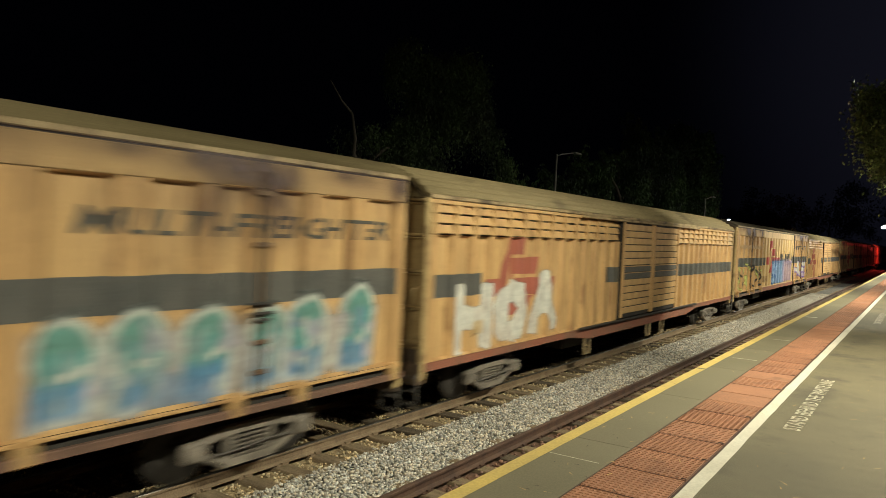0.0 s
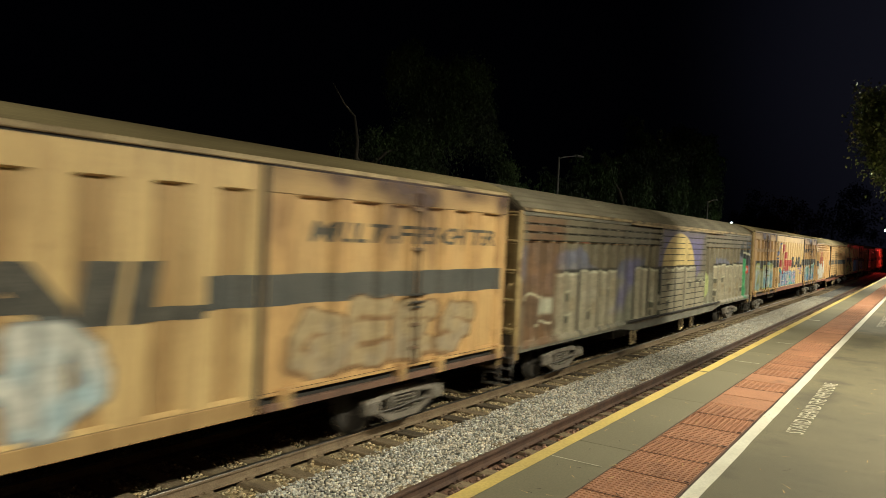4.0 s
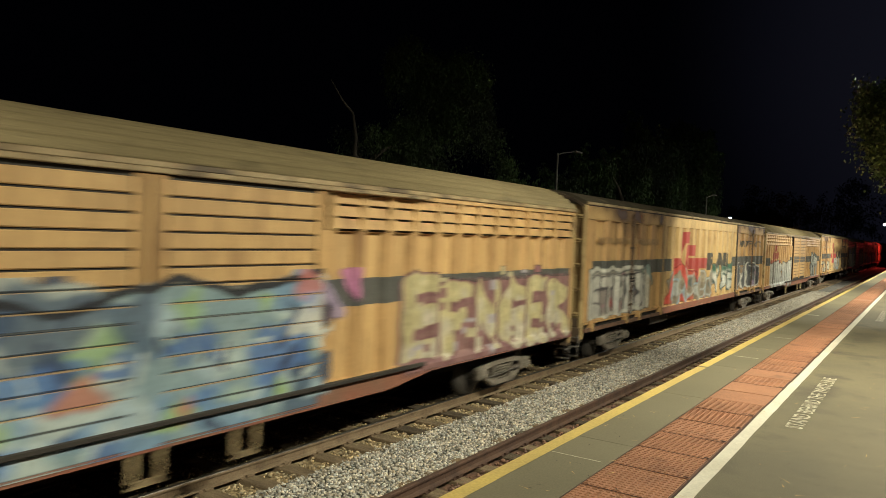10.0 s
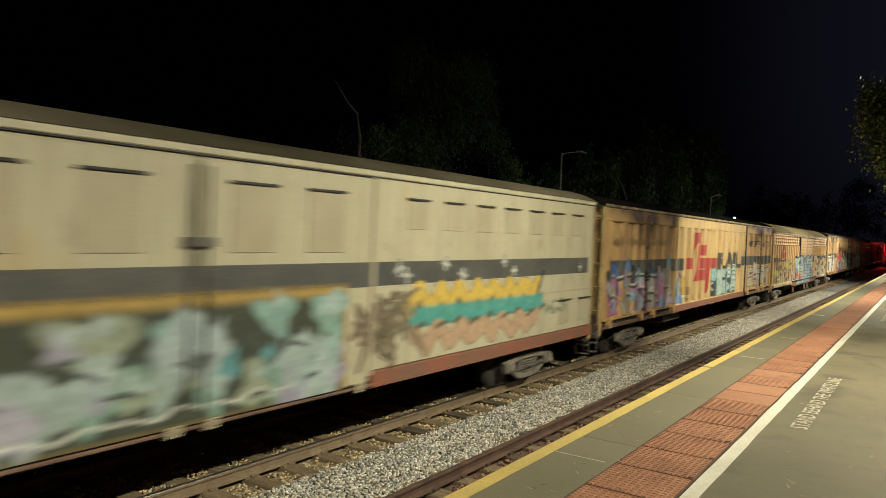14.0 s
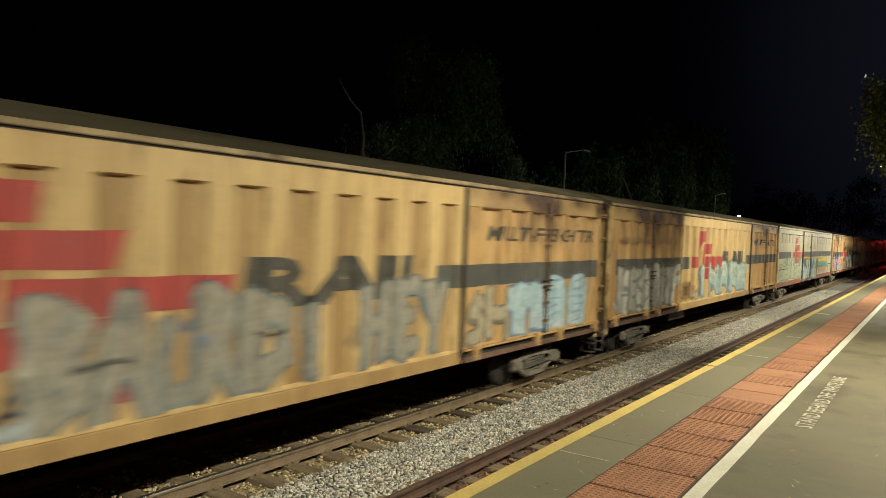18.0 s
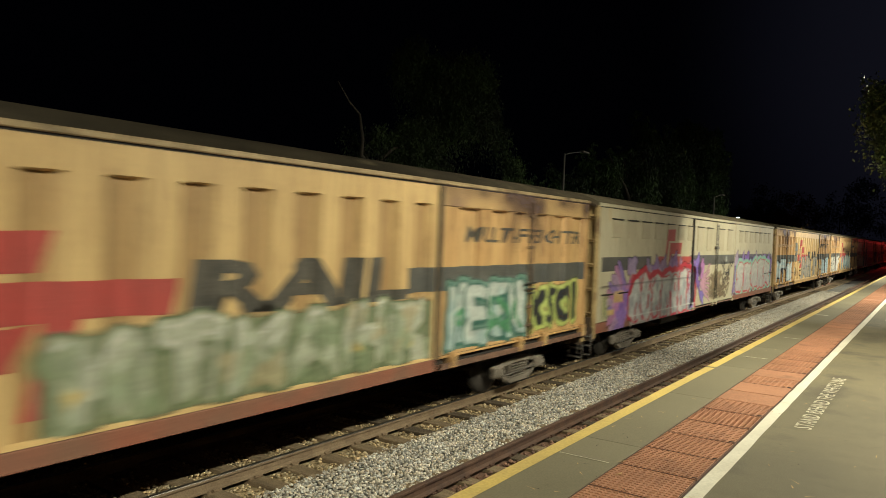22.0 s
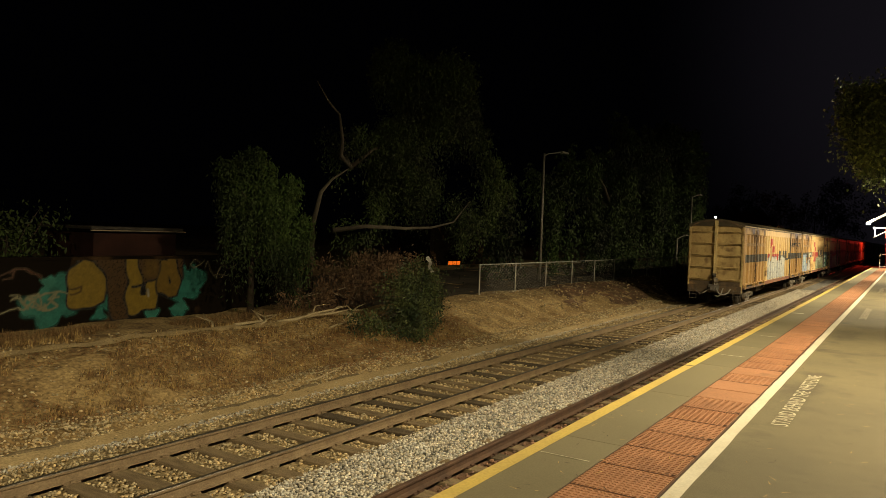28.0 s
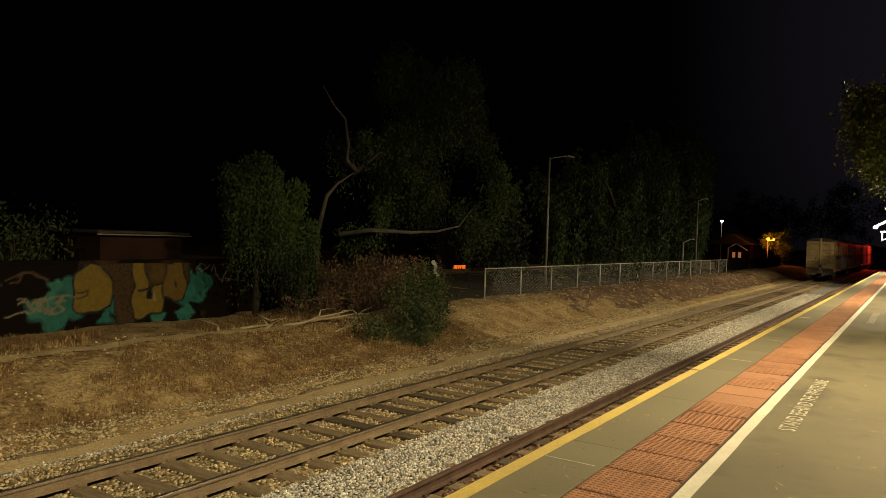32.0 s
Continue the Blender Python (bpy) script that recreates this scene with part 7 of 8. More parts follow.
def van_11(v):
    def mural(c):
        c.slab(0.1, 22.9, 0.9, 3.7, (0.163, 0.135, 0.084), 0.97, 0.02)
        c.blots(40, 0.2, 22.8, 2.2, 3.6, 0.55, [(0.184, 0.155, 0.0966), (0.126, 0.105, 0.0672)], 0.6)
        hills = 2.75 + 0.32 * np.sin(c.X * 0.9) + 0.2 * np.sin(c.X * 2.1 + 1) + 0.06 * np.sin(c.X * 6.3)
        side = ((c.X < 8) | (c.X > 16.5))
        c.lay(np.clip((hills - c.Z) / 0.1, 0, 1) * side * 0.9, (0.15, 0.15, 0.2))
        c.lay(np.clip((hills - 0.28 - c.Z) / 0.1, 0, 1) * side * 0.8 * np.clip(3 * c.blotch - 0.8, 0, 1), (0.21, 0.195, 0.185))
        c.slab(9.0, 13.6, 2.1, 3.5, (0.15, 0.13, 0.27), 0.9, 0.5, 0.25)
        c.disc(11.05, 2.35, 1.2, (0.6, 0.45, 0.17), 1.55)
        c.blots(6, 10.3, 12.0, 2.7, 3.3, 0.14, [(0.45, 0.32, 0.12)], 0.6)
        c.lay(np.clip((2.12 + 0.14 * np.sin(c.X * 3.3) + 0.05 * np.sin(c.X * 9) - c.Z) / 0.05, 0, 1), (0.231, 0.215, 0.151))
        x = 0.5
        while x < 20.9:
            w, top = c.rnd.uniform(0.85, 1.45), 2.46 - (0.5 if c.rnd.rand() < 0.25 else 0.0) - c.rnd.uniform(0, 0.06)
            if not 5.3 < x < 6.4 and not 13.6 < x < 15.0:
                c.slab(x - 0.06, x + w + 0.06, 0.9, top + 0.08, (0.0368, 0.034, 0.0235), 0.97, 0.04)
                c.slab(x, x + w, 0.9, top, (0.33, 0.285, 0.19), 0.97, 0.04)
                c.blots(4, x + 0.1, x + w - 0.1, 1.0, top - 0.2, 0.2, [(0.263, 0.21, 0.122), (0.36, 0.315, 0.22)], 0.65)
                c.line([(x + 0.03, top - 0.02), (x + w - 0.03, top - 0.02)], 0.03, (0.525, 0.49, 0.336), 0.9)
                for z in (1.85, 1.35):
                    if c.rnd.rand() < 0.75:
                        c.slab(x + w * 0.38, x + w * 0.62, z - 0.10, z + 0.09, (0.0735, 0.07, 0.0462), 0.9, 0.05)
                        c.line([(x + w * 0.36, z + 0.12), (x + w * 0.64, z + 0.13)], 0.025, (0.504, 0.47, 0.319), 0.8)
                if c.rnd.rand() < 0.5:
                    c.slab(x + w * 0.45, x + w * 0.55, 0.9, 1.2, (0.084, 0.08, 0.0546), 0.9, 0.05)
            x += w + 0.12
        c.slab(0.1, 1.9, 0.9, 3.7, (0.168, 0.095, 0.0487), 0.9, 0.5, 0.1)
        c.blots(10, 0.2, 1.8, 1.0, 3.4, 0.3, [(0.2, 0.115, 0.0588), (0.126, 0.08, 0.0462)], 0.7)
        c.slab(0.95, 1.75, 1.55, 1.9, (0.44, 0.42, 0.3), 0.9, 0.08, 0.2)
        c.line([(0.3, 1.95), (0.8, 1.98), (1.2, 1.92)], 0.03, (0.504, 0.46, 0.302), 0.9)
        c.line([(0.9, 1.35), (1.8, 1.4)], 0.03, (0.504, 0.46, 0.319), 0.9)
        c.slab(5.5, 6.3, 1.4, 2.7, (0.15, 0.13, 0.26), 0.65, 0.35, 0.9)
        c.disc(14.85, 1.72, 0.66, (0.4, 0.42, 0.17), 0.66)
        c.disc(14.85, 1.85, 0.52, (0.52, 0.5, 0.28), 0.58)
        c.disc(14.85, 2.05, 0.12, INK, 1.0)
        c.disc(14.85, 1.60, 0.12, INK, 0.8)
        c.blots(5, 21.0, 22.7, 2.5, 3.3, 0.4, [(0.0315, 0.035, 0.0336)], 0.9)
        c.line([(21.55, 2.4), (21.9, 2.2), (22.0, 1.6), (21.95, 1.0)], 0.30, (0.1, 0.33, 0.13))
        c.blots(5, 21.4, 22.3, 1.1, 2.4, 0.2, [(0.16, 0.42, 0.18), (0.08, 0.28, 0.11)], 0.9)
        c.line([(21.6, 2.95), (22.7, 2.85)], 0.05, (0.473, 0.44, 0.302))
        c.disc(22.3, 2.18, 0.2, (0.6, 0.1, 0.05))
        c.disc(22.35, 2.2, 0.07, PALE)
    paint_on(v, "b", (0.14, 22.86, 0.9, 3.68), mural, 120, "grey mural with a pale moon over block letters")


def van_12(v):
    def rear(c):
        c.slab(0.6, 5.5, 1.15, 2.15, (0.44, 0.46, 0.30), 0.75, 0.3)
        c.blots(9, 0.7, 5.6, 1.1, 2.3, 0.28, [(0.48, 0.46, 0.16), (0.34, 0.46, 0.46), (0.42, 0.46, 0.26)], 0.7)
        c.word("VIKCY", 0.6, 1.1, 4.8, 1.3, (0.46, 0.53, 0.50), (0.26, 0.42, 0.48), (0.42, 0.44, 0.12), None, 0.62, PALE, tops=(0.50, 0.50, 0.22))
        c.blots(4, 4.6, 5.7, 1.2, 1.9, 0.12, [(0.12, 0.30, 0.30), LIME], 0.8)
    paint_on(v, "a", (0.2, 6.2, 1.09, 2.6), rear, 130, "green and lime wild letters")

    def mid(c):
        c.scribble(4, 6.35, 7.3, 2.9, 3.5, 0.03, (0.2, 0.22, 0.35))
        c.scribble(4, 6.35, 7.3, 2.5, 2.75, 0.03, (0.2, 0.22, 0.35))
        c.slab(7.8, 13.6, 1.06, 1.3, (0.24, 0.40, 0.46), 0.8, 0.15)
        c.wild(7, 8.0, 13.5, 1.1, 2.1, [(0.42, 0.40, 0.42), MAUVE, (0.24, 0.34, 0.48), (0.40, 0.42, 0.36), TEAL], (0.10, 0.14, 0.28), PALE)
        c.blots(10, 8.0, 13.4, 1.15, 1.9, 0.14, [SKY, PINK, BLUE, (0.45, 0.42, 0.34)], 0.75)
        c.word("YUE", 14.2, 1.6, 2.0, 0.55, (0.33, 0.26, 0.5), None, None, None, 0.2)
    paint_on(v, "a", (6.3, 16.6, 1.06, 3.55), mid, 131, "teal, blue and mauve letters")

    def front(c):
        c.slab(17.2, 22.2, 1.12, 2.0, (0.46, 0.44, 0.40), 0.7, 0.25)
        for i in range(6):
            x, top = 17.55 + i * 0.86 + c.rnd.uniform(-0.12, 0.12), 1.98 + c.rnd.uniform(-0.16, 0.08)
            c.disc(x, top, 0.36, (0.52, 0.54, 0.47), 1.05)
            c.slab(x - 0.40, x + 0.34, 1.12, top, (0.50, 0.50, 0.46), 0.9, 0.08, 0.12)
            c.disc(x, top - 0.02, 0.29, (0.15, 0.30, 0.25), 1.05)
            c.slab(x - 0.33, x + 0.26, 1.4, top, (0.14, 0.33, 0.30), 0.95, 0.06, 0.12)
            c.slab(x - 0.36, x + 0.22, 1.2, 1.55, (0.12, 0.25, 0.42), 0.9, 0.12, 0.12)
            c.line([(x - 0.02, 1.62), (x + 0.2, 1.66)], 0.05, PALE, 0.9)
            c.blots(2, x - 0.2, x + 0.3, 1.2, 1.8, 0.09, [(0.46, 0.40, 0.44), (0.52, 0.54, 0.48)], 0.8)
            c.line([(x - 0.16, top + 0.36), (x + 0.16, top + 0.37)], 0.02, (0.12, 0.13, 0.12), 0.8)
        c.blots(20, 17.3, 22.2, 1.15, 2.0, 0.15, [(0.46, 0.44, 0.42), (0.40, 0.36, 0.40), (0.28, 0.36, 0.34), (0.16, 0.24, 0.36)], 0.7)
        for k in range(14):
            x = c.rnd.uniform(17.4, 22.0)
            c.line([(x, c.rnd.uniform(1.2, 1.5)), (x + c.rnd.uniform(-0.2, 0.2), c.rnd.uniform(1.6, 2.0))], 0.04, ((0.50, 0.50, 0.44), (0.20, 0.26, 0.26))[k % 2], 0.8)
    paint_on(v, "a", (16.85, 22.7, 1.09, 2.55), front, 132, "green, blue and white bubble letters")


def van_13(v):
    def rear(c):
        c.word("HOA", 0.95, 0.95, 4.4, 1.5, PALE, (0.55, 0.5, 0.42), None, None, 0.5)
        c.slab(1.6, 2.1, 1.3, 1.55, (0.5, 0.35, 0.15), 0.8)
    paint_on(v, "b", (1.0, 5.4, 0.98, 2.6), rear, 140, "plain white block letters")


def van_14(v):
    def rear(c):
        c.scribble(14, 0.5, 5.8, 1.2, 2.3, 0.05, (0.5, 0.5, 0.14))
        c.scribble(10, 0.5, 5.8, 1.2, 2.2, 0.04, INK)
    paint_on(v, "a", (0.3, 6.2, 1.09, 2.5), rear, 150, "lime and black scribbled tags")

    def mid(c):
        c.slab(9.2, 13.2, 1.1, 2.4, SKY, 0.85, 0.2)
        c.word("SKI", 9.2, 1.1, 3.0, 1.3, (0.3, 0.42, 0.66), None, BLUE, None, 0.3)
        c.slab(13.0, 16.4, 1.1, 2.4, MAUVE, 0.6, 0.2)
    paint_on(v, "a", (9.0, 16.6, 1.09, 2.6), mid, 151, "blue and mauve piece")

    def front(c):
        c.word("HUE", 17.2, 1.2, 4.8, 1.1, PALE, MAUVE, VIOLET, None, 0.4)
    paint_on(v, "a", (16.9, 22.6, 1.09, 2.5), front, 152, "white letters edged in violet")


WORKS = {0: van_0, 1: van_1, 2: van_2, 3: van_3, 4: van_4, 5: van_5, 6: van_6, 7: van_7, 8: van_8, 9: van_9, 10: van_10, 11: van_11, 12: van_12, 13: van_13, 14: van_14}
KIND_OF = "aacaacabababababaabaa"
BUILD = {"a": freighter_van, "b": louvre_van, "c": cream_van}


def tail_at(t):
    """Where the tail of the train stands at t seconds."""
    drift = np.interp(t, (0, 2, 5.8, 8, 10, 13, 17, 20, 22, 25, 26, 28, 30, 32), (0.27, 0.15, -0.15, -0.15, 0.05, -0.05, 0.05, -0.05, 0.0, 0.32, 0.26, 0.32, 0.6, 0.9))
    return -296.05 + 12.7555 * t - 0.034165 * t * t + 0.00014896 * t ** 3 + float(drift)


vans, pattern = [], {}
for k, kind in enumerate(KIND_OF):
    at = pose(tail_at(0) + k * WAGON_PITCH, FAR_C, RAIL)
    if kind not in pattern:
        pattern[kind] = BUILD[kind]()
        pattern[kind].matrix_world = at
        vans.append(pattern[kind])
    else:
        vans.append(copy_thing(pattern[kind], at))
for k, work in WORKS.items():
    work(vans[k])
for piece in vans[11].children_recursive:
    if piece.name.split(".")[0] in ("sill", "louvre", "rib", "eave_strip", "slat", "stile"):
        piece.data = piece.data.copy()
        piece.data.materials[0] = SILL_GREY
def repaint(van, names, material):
    """Gives a van's parts of these names a paint of their own."""
    for piece in van.children_recursive:
        if piece.name.split(".")[0] in names:
            piece.data = piece.data.copy()
            piece.data.materials[0] = material


for k in (3, 4, 10):
    repaint(vans[k], ("sill",), OCHRE_TAN)
for k in (10, 12):
    repaint(vans[k], ("roof",), ROOF_TAN)
repaint(vans[6], ("roof",), ROOF_BLACK)
for k in (3, 4):
    repaint(vans[k], ("roof",), ROOF_BROWN)
for k in (2, 5, 11):
    repaint(vans[k], ("roof",), ROOF_CREAM)
vans[11]["label"] = "grey-painted bogie louvre van covered by a night mural"
vans[0]["label"] = "ochre tail van with red tail lamp and white lettering"
# tail lamp on the last van
bm = boxes((-0.14, -0.02, -0.11, 0.09, 1.40, 1.60), bevel=0.02)
tail = part("tail_lamp", bm, IRON_AND_GAPS, vans[0], "tail lamp box")
# drum added to turn the lens in and out of view as a flash
bm = bmesh.new()
tube(bm, [(0, 0, -0.06), (0, 0, 0.06)], 0.075, 12)
beacon = part("beacon_drum", bm, IRON_AND_GAPS, vans[0], "added turning drum that makes the tail lamp flash")
beacon.location = (-0.18, -0.01, 1.50)
part("lens", boxes((-0.10, -0.055, -0.075, 0.075, -0.075, 0.075), bevel=0.01), RED_GLOW, beacon, "glowing red lens")
bm = bmesh.new()
tube(bm, [(-0.05, -0.02, 1.40), (-0.12, -0.05, 1.2), (-0.16, -0.1, 0.95), (-0.2, -0.3, 0.62), (-0.18, -0.52, 0.55), (-0.1, -0.7, 0.66), (0.0, -0.8, 0.86)], 0.032, 8)
part("tail_hose", bm, RUBBER, vans[0], "pale looped hose")
bm = bmesh.new()
tube(bm, [(-0.05, 0.10, 0.95), (-0.14, 0.22, 0.80), (-0.20, 0.42, 0.62), (-0.16, 0.60, 0.55), (-0.08, 0.78, 0.62)], 0.026, 8)
part("tail_hose", bm, RUBBER, vans[0], "pale looped hose")
bm = bmesh.new()
tube(bm, [(-0.10, -0.16, 1.25), (-0.16, -0.18, 1.05), (-0.12, -0.10, 0.95)], 0.04, 8)
box(bm, -0.20, -0.04, -0.20, -0.02, 1.16, 1.38, bevel=0.02)
part("tail_valve", bm, IRON_PALE, vans[0], "pale air valve below the tail lamp")


def roll(wheels):
    """A wheelset turns as its van rolls on."""
    x, y, z = wheels.location
    rows = []
    for i in range(32 * 20 + 1):
        t = i / 20
        rows.append((t, pose(x, y, z, 0, math.degrees((tail_at(t) - tail_at(0)) / 0.45), 0)))
    walk(wheels, rows)


def motions():
    """The train rolls along the freight track, slowing a little."""
    for k, van in enumerate(vans):
        walk(van, [(t, pose(tail_at(t) + k * WAGON_PITCH, FAR_C, RAIL)) for t in range(0, 33)])
        if k == 0:
            # the added drum turns its lens rearward for moments, imitating the lamp's flashes
            turns = [(0.0, 180), (24.0, 180), (25.4, 180), (25.55, 180), (25.62, 180), (25.70, 180), (25.78, 110), (25.86, 50), (25.94, 0), (26.12, 0), (26.20, -50), (26.28, -110), (26.36, -180), (26.44, -180), (26.6, -180), (28.0, -180), (29.2, -180), (29.28, -180), (29.35, -250), (29.42, -310), (29.48, -360), (29.64, -360), (29.70, -420), (29.76, -480), (29.82, -540), (29.9, -540), (32.0, -540)]
            walk(beacon, [(t, pose(-0.18, -0.01, 1.50, 0, 0, a)) for t, a in turns])
        for piece in van.children_recursive if k < 14 else ():
            if piece.name.startswith("wheelset"):
                roll(piece)

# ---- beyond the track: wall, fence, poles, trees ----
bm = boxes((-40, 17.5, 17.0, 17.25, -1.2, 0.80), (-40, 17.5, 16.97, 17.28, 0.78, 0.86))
wall = tagged(part("boundary_wall", bm, MASONRY), "brown painted boundary wall with graffiti, shade put into its colours", "wall", kind="structure")
OLIVE_GOLD, UMBER, JADE = (0.44, 0.29, 0.035), (0.125, 0.065, 0.02), (0.05, 0.31, 0.25)
c = Canvas(7.8, 15.0, -0.95, 0.80, 0.03, 200)
c.blots(10, 9.1, 10.0, -0.5, 0.62, 0.30, [JADE, (0.04, 0.24, 0.19), (0.08, 0.38, 0.30)], 0.95)
c.blots(5, 10.6, 11.1, -0.6, -0.2, 0.18, [JADE], 0.95)
c.blots(6, 12.1, 13.1, -0.75, -0.4, 0.18, [JADE, (0.08, 0.38, 0.30)], 0.95)
c.blots(8, 13.0, 13.6, -0.3, 0.7, 0.24, [JADE, (0.04, 0.24, 0.19)], 0.95)
c.line([(10.3, 0.70), (11.0, 0.62), (11.15, 0.0), (11.2, -0.5)], 0.34, INK)
c.line([(10.3, 0.70), (11.0, 0.62), (11.15, 0.0), (11.2, -0.5)], 0.29, UMBER)
c.line([(11.9, 0.6), (12.3, 0.3), (12.8, 0.5)], 0.36, INK)
c.line([(11.9, 0.6), (12.3, 0.3), (12.8, 0.5)], 0.31, UMBER)
bowl = [(10.05, -0.18), (10.05, 0.38), (10.32, 0.55), (10.6, 0.15), (10.5, -0.12), (10.05, -0.18)]
c.line(bowl, 0.27, INK)
c.line(bowl, 0.22, OLIVE_GOLD)
c.slab(10.0, 10.55, -0.15, 0.45, OLIVE_GOLD, 1.0)
c.line([(9.86, 0.12), (10.12, 0.10), (10.14, 0.0), (9.9, -0.02)], 0.022, UMBER)
snake = [(11.5, 0.66), (11.62, 0.2), (11.55, -0.1), (11.62, -0.45), (12.1, -0.35), (12.15, 0.0)]
c.line(snake, 0.24, INK)
c.line(snake, 0.19, OLIVE_GOLD)
c.line([(11.5, 0.05), (11.85, 0.1), (11.95, -0.05)], 0.035, INK)
c.line([(12.02, -0.02), (12.0, -0.18)], 0.03, PALE)
arch = [(12.5, 0.6), (12.45, 0.0), (12.75, -0.12), (12.85, 0.2), (12.7, 0.65)]
c.line(arch, 0.20, INK)
c.line(arch, 0.15, (0.33, 0.20, 0.03))
c.slab(11.9, 12.3, 0.3, 0.75, (0.30, 0.18, 0.03), 0.6, 0.2)
c.scribble(9, 8.45, 9.2, -0.36, 0.0, 0.018, (0.46, 0.42, 0.25))
c.scribble(3, 8.0, 8.4, 0.3, 0.6, 0.02, (0.14, 0.06, 0.03))
c.scribble(4, 13.7, 14.6, 0.2, 0.75, 0.018, (0.25, 0.22, 0.14))
# pigments dimmed, so the wall's shade is in the paint itself
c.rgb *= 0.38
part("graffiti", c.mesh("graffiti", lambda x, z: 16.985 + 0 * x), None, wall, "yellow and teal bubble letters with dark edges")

fence = empty("chain_link_fence", "galvanised chain-link fence along the bank top", "fence", kind="structure")
FX0, FX1, FY = 26.3, 72.5, 15.0
post = bpy.data.meshes.new("fence_post")
bm = bmesh.new()
tube(bm, [(0, 0, -0.3), (0, 0, 1.38)], 0.03, 8)
bm.to_mesh(post)
bm.free()
post.materials.append(GALV)
n_posts = 14
for i in range(n_posts + 1):
    x = FX0 + (FX1 - FX0) * i / n_posts
    part("fence_post", post, None, fence).location = (x, FY, -0.88)
for z in (0.46, -0.80):
    bm = bmesh.new()
    tube(bm, [(FX0, FY, z), (FX1, FY, z)], 0.022, 6)
    part("fence_rail", bm, GALV, fence)
bm = bmesh.new()
x = FX0
while x < FX1:
    for s in (-1, 1):
        a, b = (x, x + 1.26) if s > 0 else (x + 1.26, x)
        if b <= FX1 and a <= FX1:
            va = [bm.verts.new((a + dx, FY - 0.02, -0.80 + dz)) for dx, dz in ((-0.004, 0), (0.004, 0))]
            vb = [bm.verts.new((b + dx, FY - 0.02, 0.46 + dz)) for dx, dz in ((0.004, 0), (-0.004, 0))]
            bm.faces.new((*va, *vb))
    x += 0.14
tagged(part("wire_mesh", bm, GALV, fence), kind="stuff")
bm = boxes((FX1, 112, 16.0, 16.06, -0.95, 0.35))
far_fence = tagged(part("board_fence", bm, MASONRY), "dark board fence beyond the wire fence", "fence", kind="structure")


def light_pole(x, y, h, base):
    p = empty("light_pole", "slim unlit galvanised light pole with flat lantern", "pole", "unlit poles behind the fence", at=pose(x, y, base))
    bm = bmesh.new()
    tube(bm, [(0, 0, 0), (0, 0, h)], [0.075, 0.05], 10)
    part("pole", bm, POLE, p)
    bm = bmesh.new()
    tube(bm, [(0, 0, h - 0.1), (0.5, -0.05, h + 0.04), (2.0, -0.1, h + 0.28)], 0.03, 6)
    part("arm", bm, POLE, p)
    part("lantern_head", boxes((1.9, 2.75, -0.25, 0.05, h + 0.24, h + 0.34), bevel=0.03), POLE, p)
    return p


light_pole(35.4, 16.5, 7.1, -0.95)
light_pole(66.9, 16.5, 6.7, -0.95)
light_pole(62.5, 16.5, 2.9, -0.95)


def leaves(n, blobs, size, droop, seed, hollow=0.5):
    """Leaf blades strewn through ellipsoids (x, y, z, rx, ry, rz): tufts on each ellipsoid's shell, sprays in each tuft, as arrays."""
    rs = np.random.RandomState(seed)
    m, B0 = 26, np.array(blobs, float)
    vol = (B0[:, 3] * B0[:, 4] * B0[:, 5]) ** 0.8
    # tufts: smaller ellipsoids round the shell, uneven in size, with gaps between them
    tufts_ = []
    for blob, share in zip(B0, vol / vol.sum()):
        k = 13
        u = rs.normal(size=(k, 3))
        u /= np.linalg.norm(u, axis=1)[:, None]
        c = blob[:3] + u * blob[3:] * rs.uniform(0.45, 1.0, (k, 1))
        r = blob[3:] * rs.uniform(0.26, 0.50, (k, 1)) * np.array([1, 1, 1 + 0.5 * droop])
        tufts_.append(np.concatenate([c, r, np.full((k, 1), share) * (r.prod(1) ** 0.6)[:, None]], 1))
    T = np.concatenate(tufts_)
    pick = rs.choice(len(T), n // m, p=T[:, 6] / T[:, 6].sum())
    B = T[pick]
    u = rs.normal(size=(len(pick), 3))
    u /= np.linalg.norm(u, axis=1)[:, None]
    r = hollow + (1.15 - hollow) * rs.rand(len(pick)) ** 0.8
    centre = B[:, :3] + u * r[:, None] * B[:, 3:6]
    lat = 0.15 - 0.09 * max(droop - 0.3, 0) / 0.6
    spread_ = rs.normal(size=(len(pick), m, 3)) * np.array([lat, lat, 0.14 + 0.32 * droop]) * (size / 0.075) ** 0.7
    spread_[..., 2] -= np.abs(spread_[..., 2]) * droop
    p = (centre[:, None] + spread_).reshape(-1, 3)
    k = len(p)
    d = rs.normal(size=(k, 3))
    d[:, 2] -= 2.2 * droop
    d /= np.linalg.norm(d, axis=1)[:, None]
    s = np.cross(d, rs.normal(size=(k, 3)))
    s /= np.linalg.norm(s, axis=1)[:, None]
    l = size * (1.35 if droop > 0.4 else 1.0) * rs.uniform(0.6, 1.4, k)[:, None]
    w = l * (0.19 if droop > 0.4 else 0.32)
    v = np.stack([p, p + d * l * 0.5 + s * w, p + d * l, p + d * l * 0.5 - s * w], 1)
    return v.reshape(-1, 3)


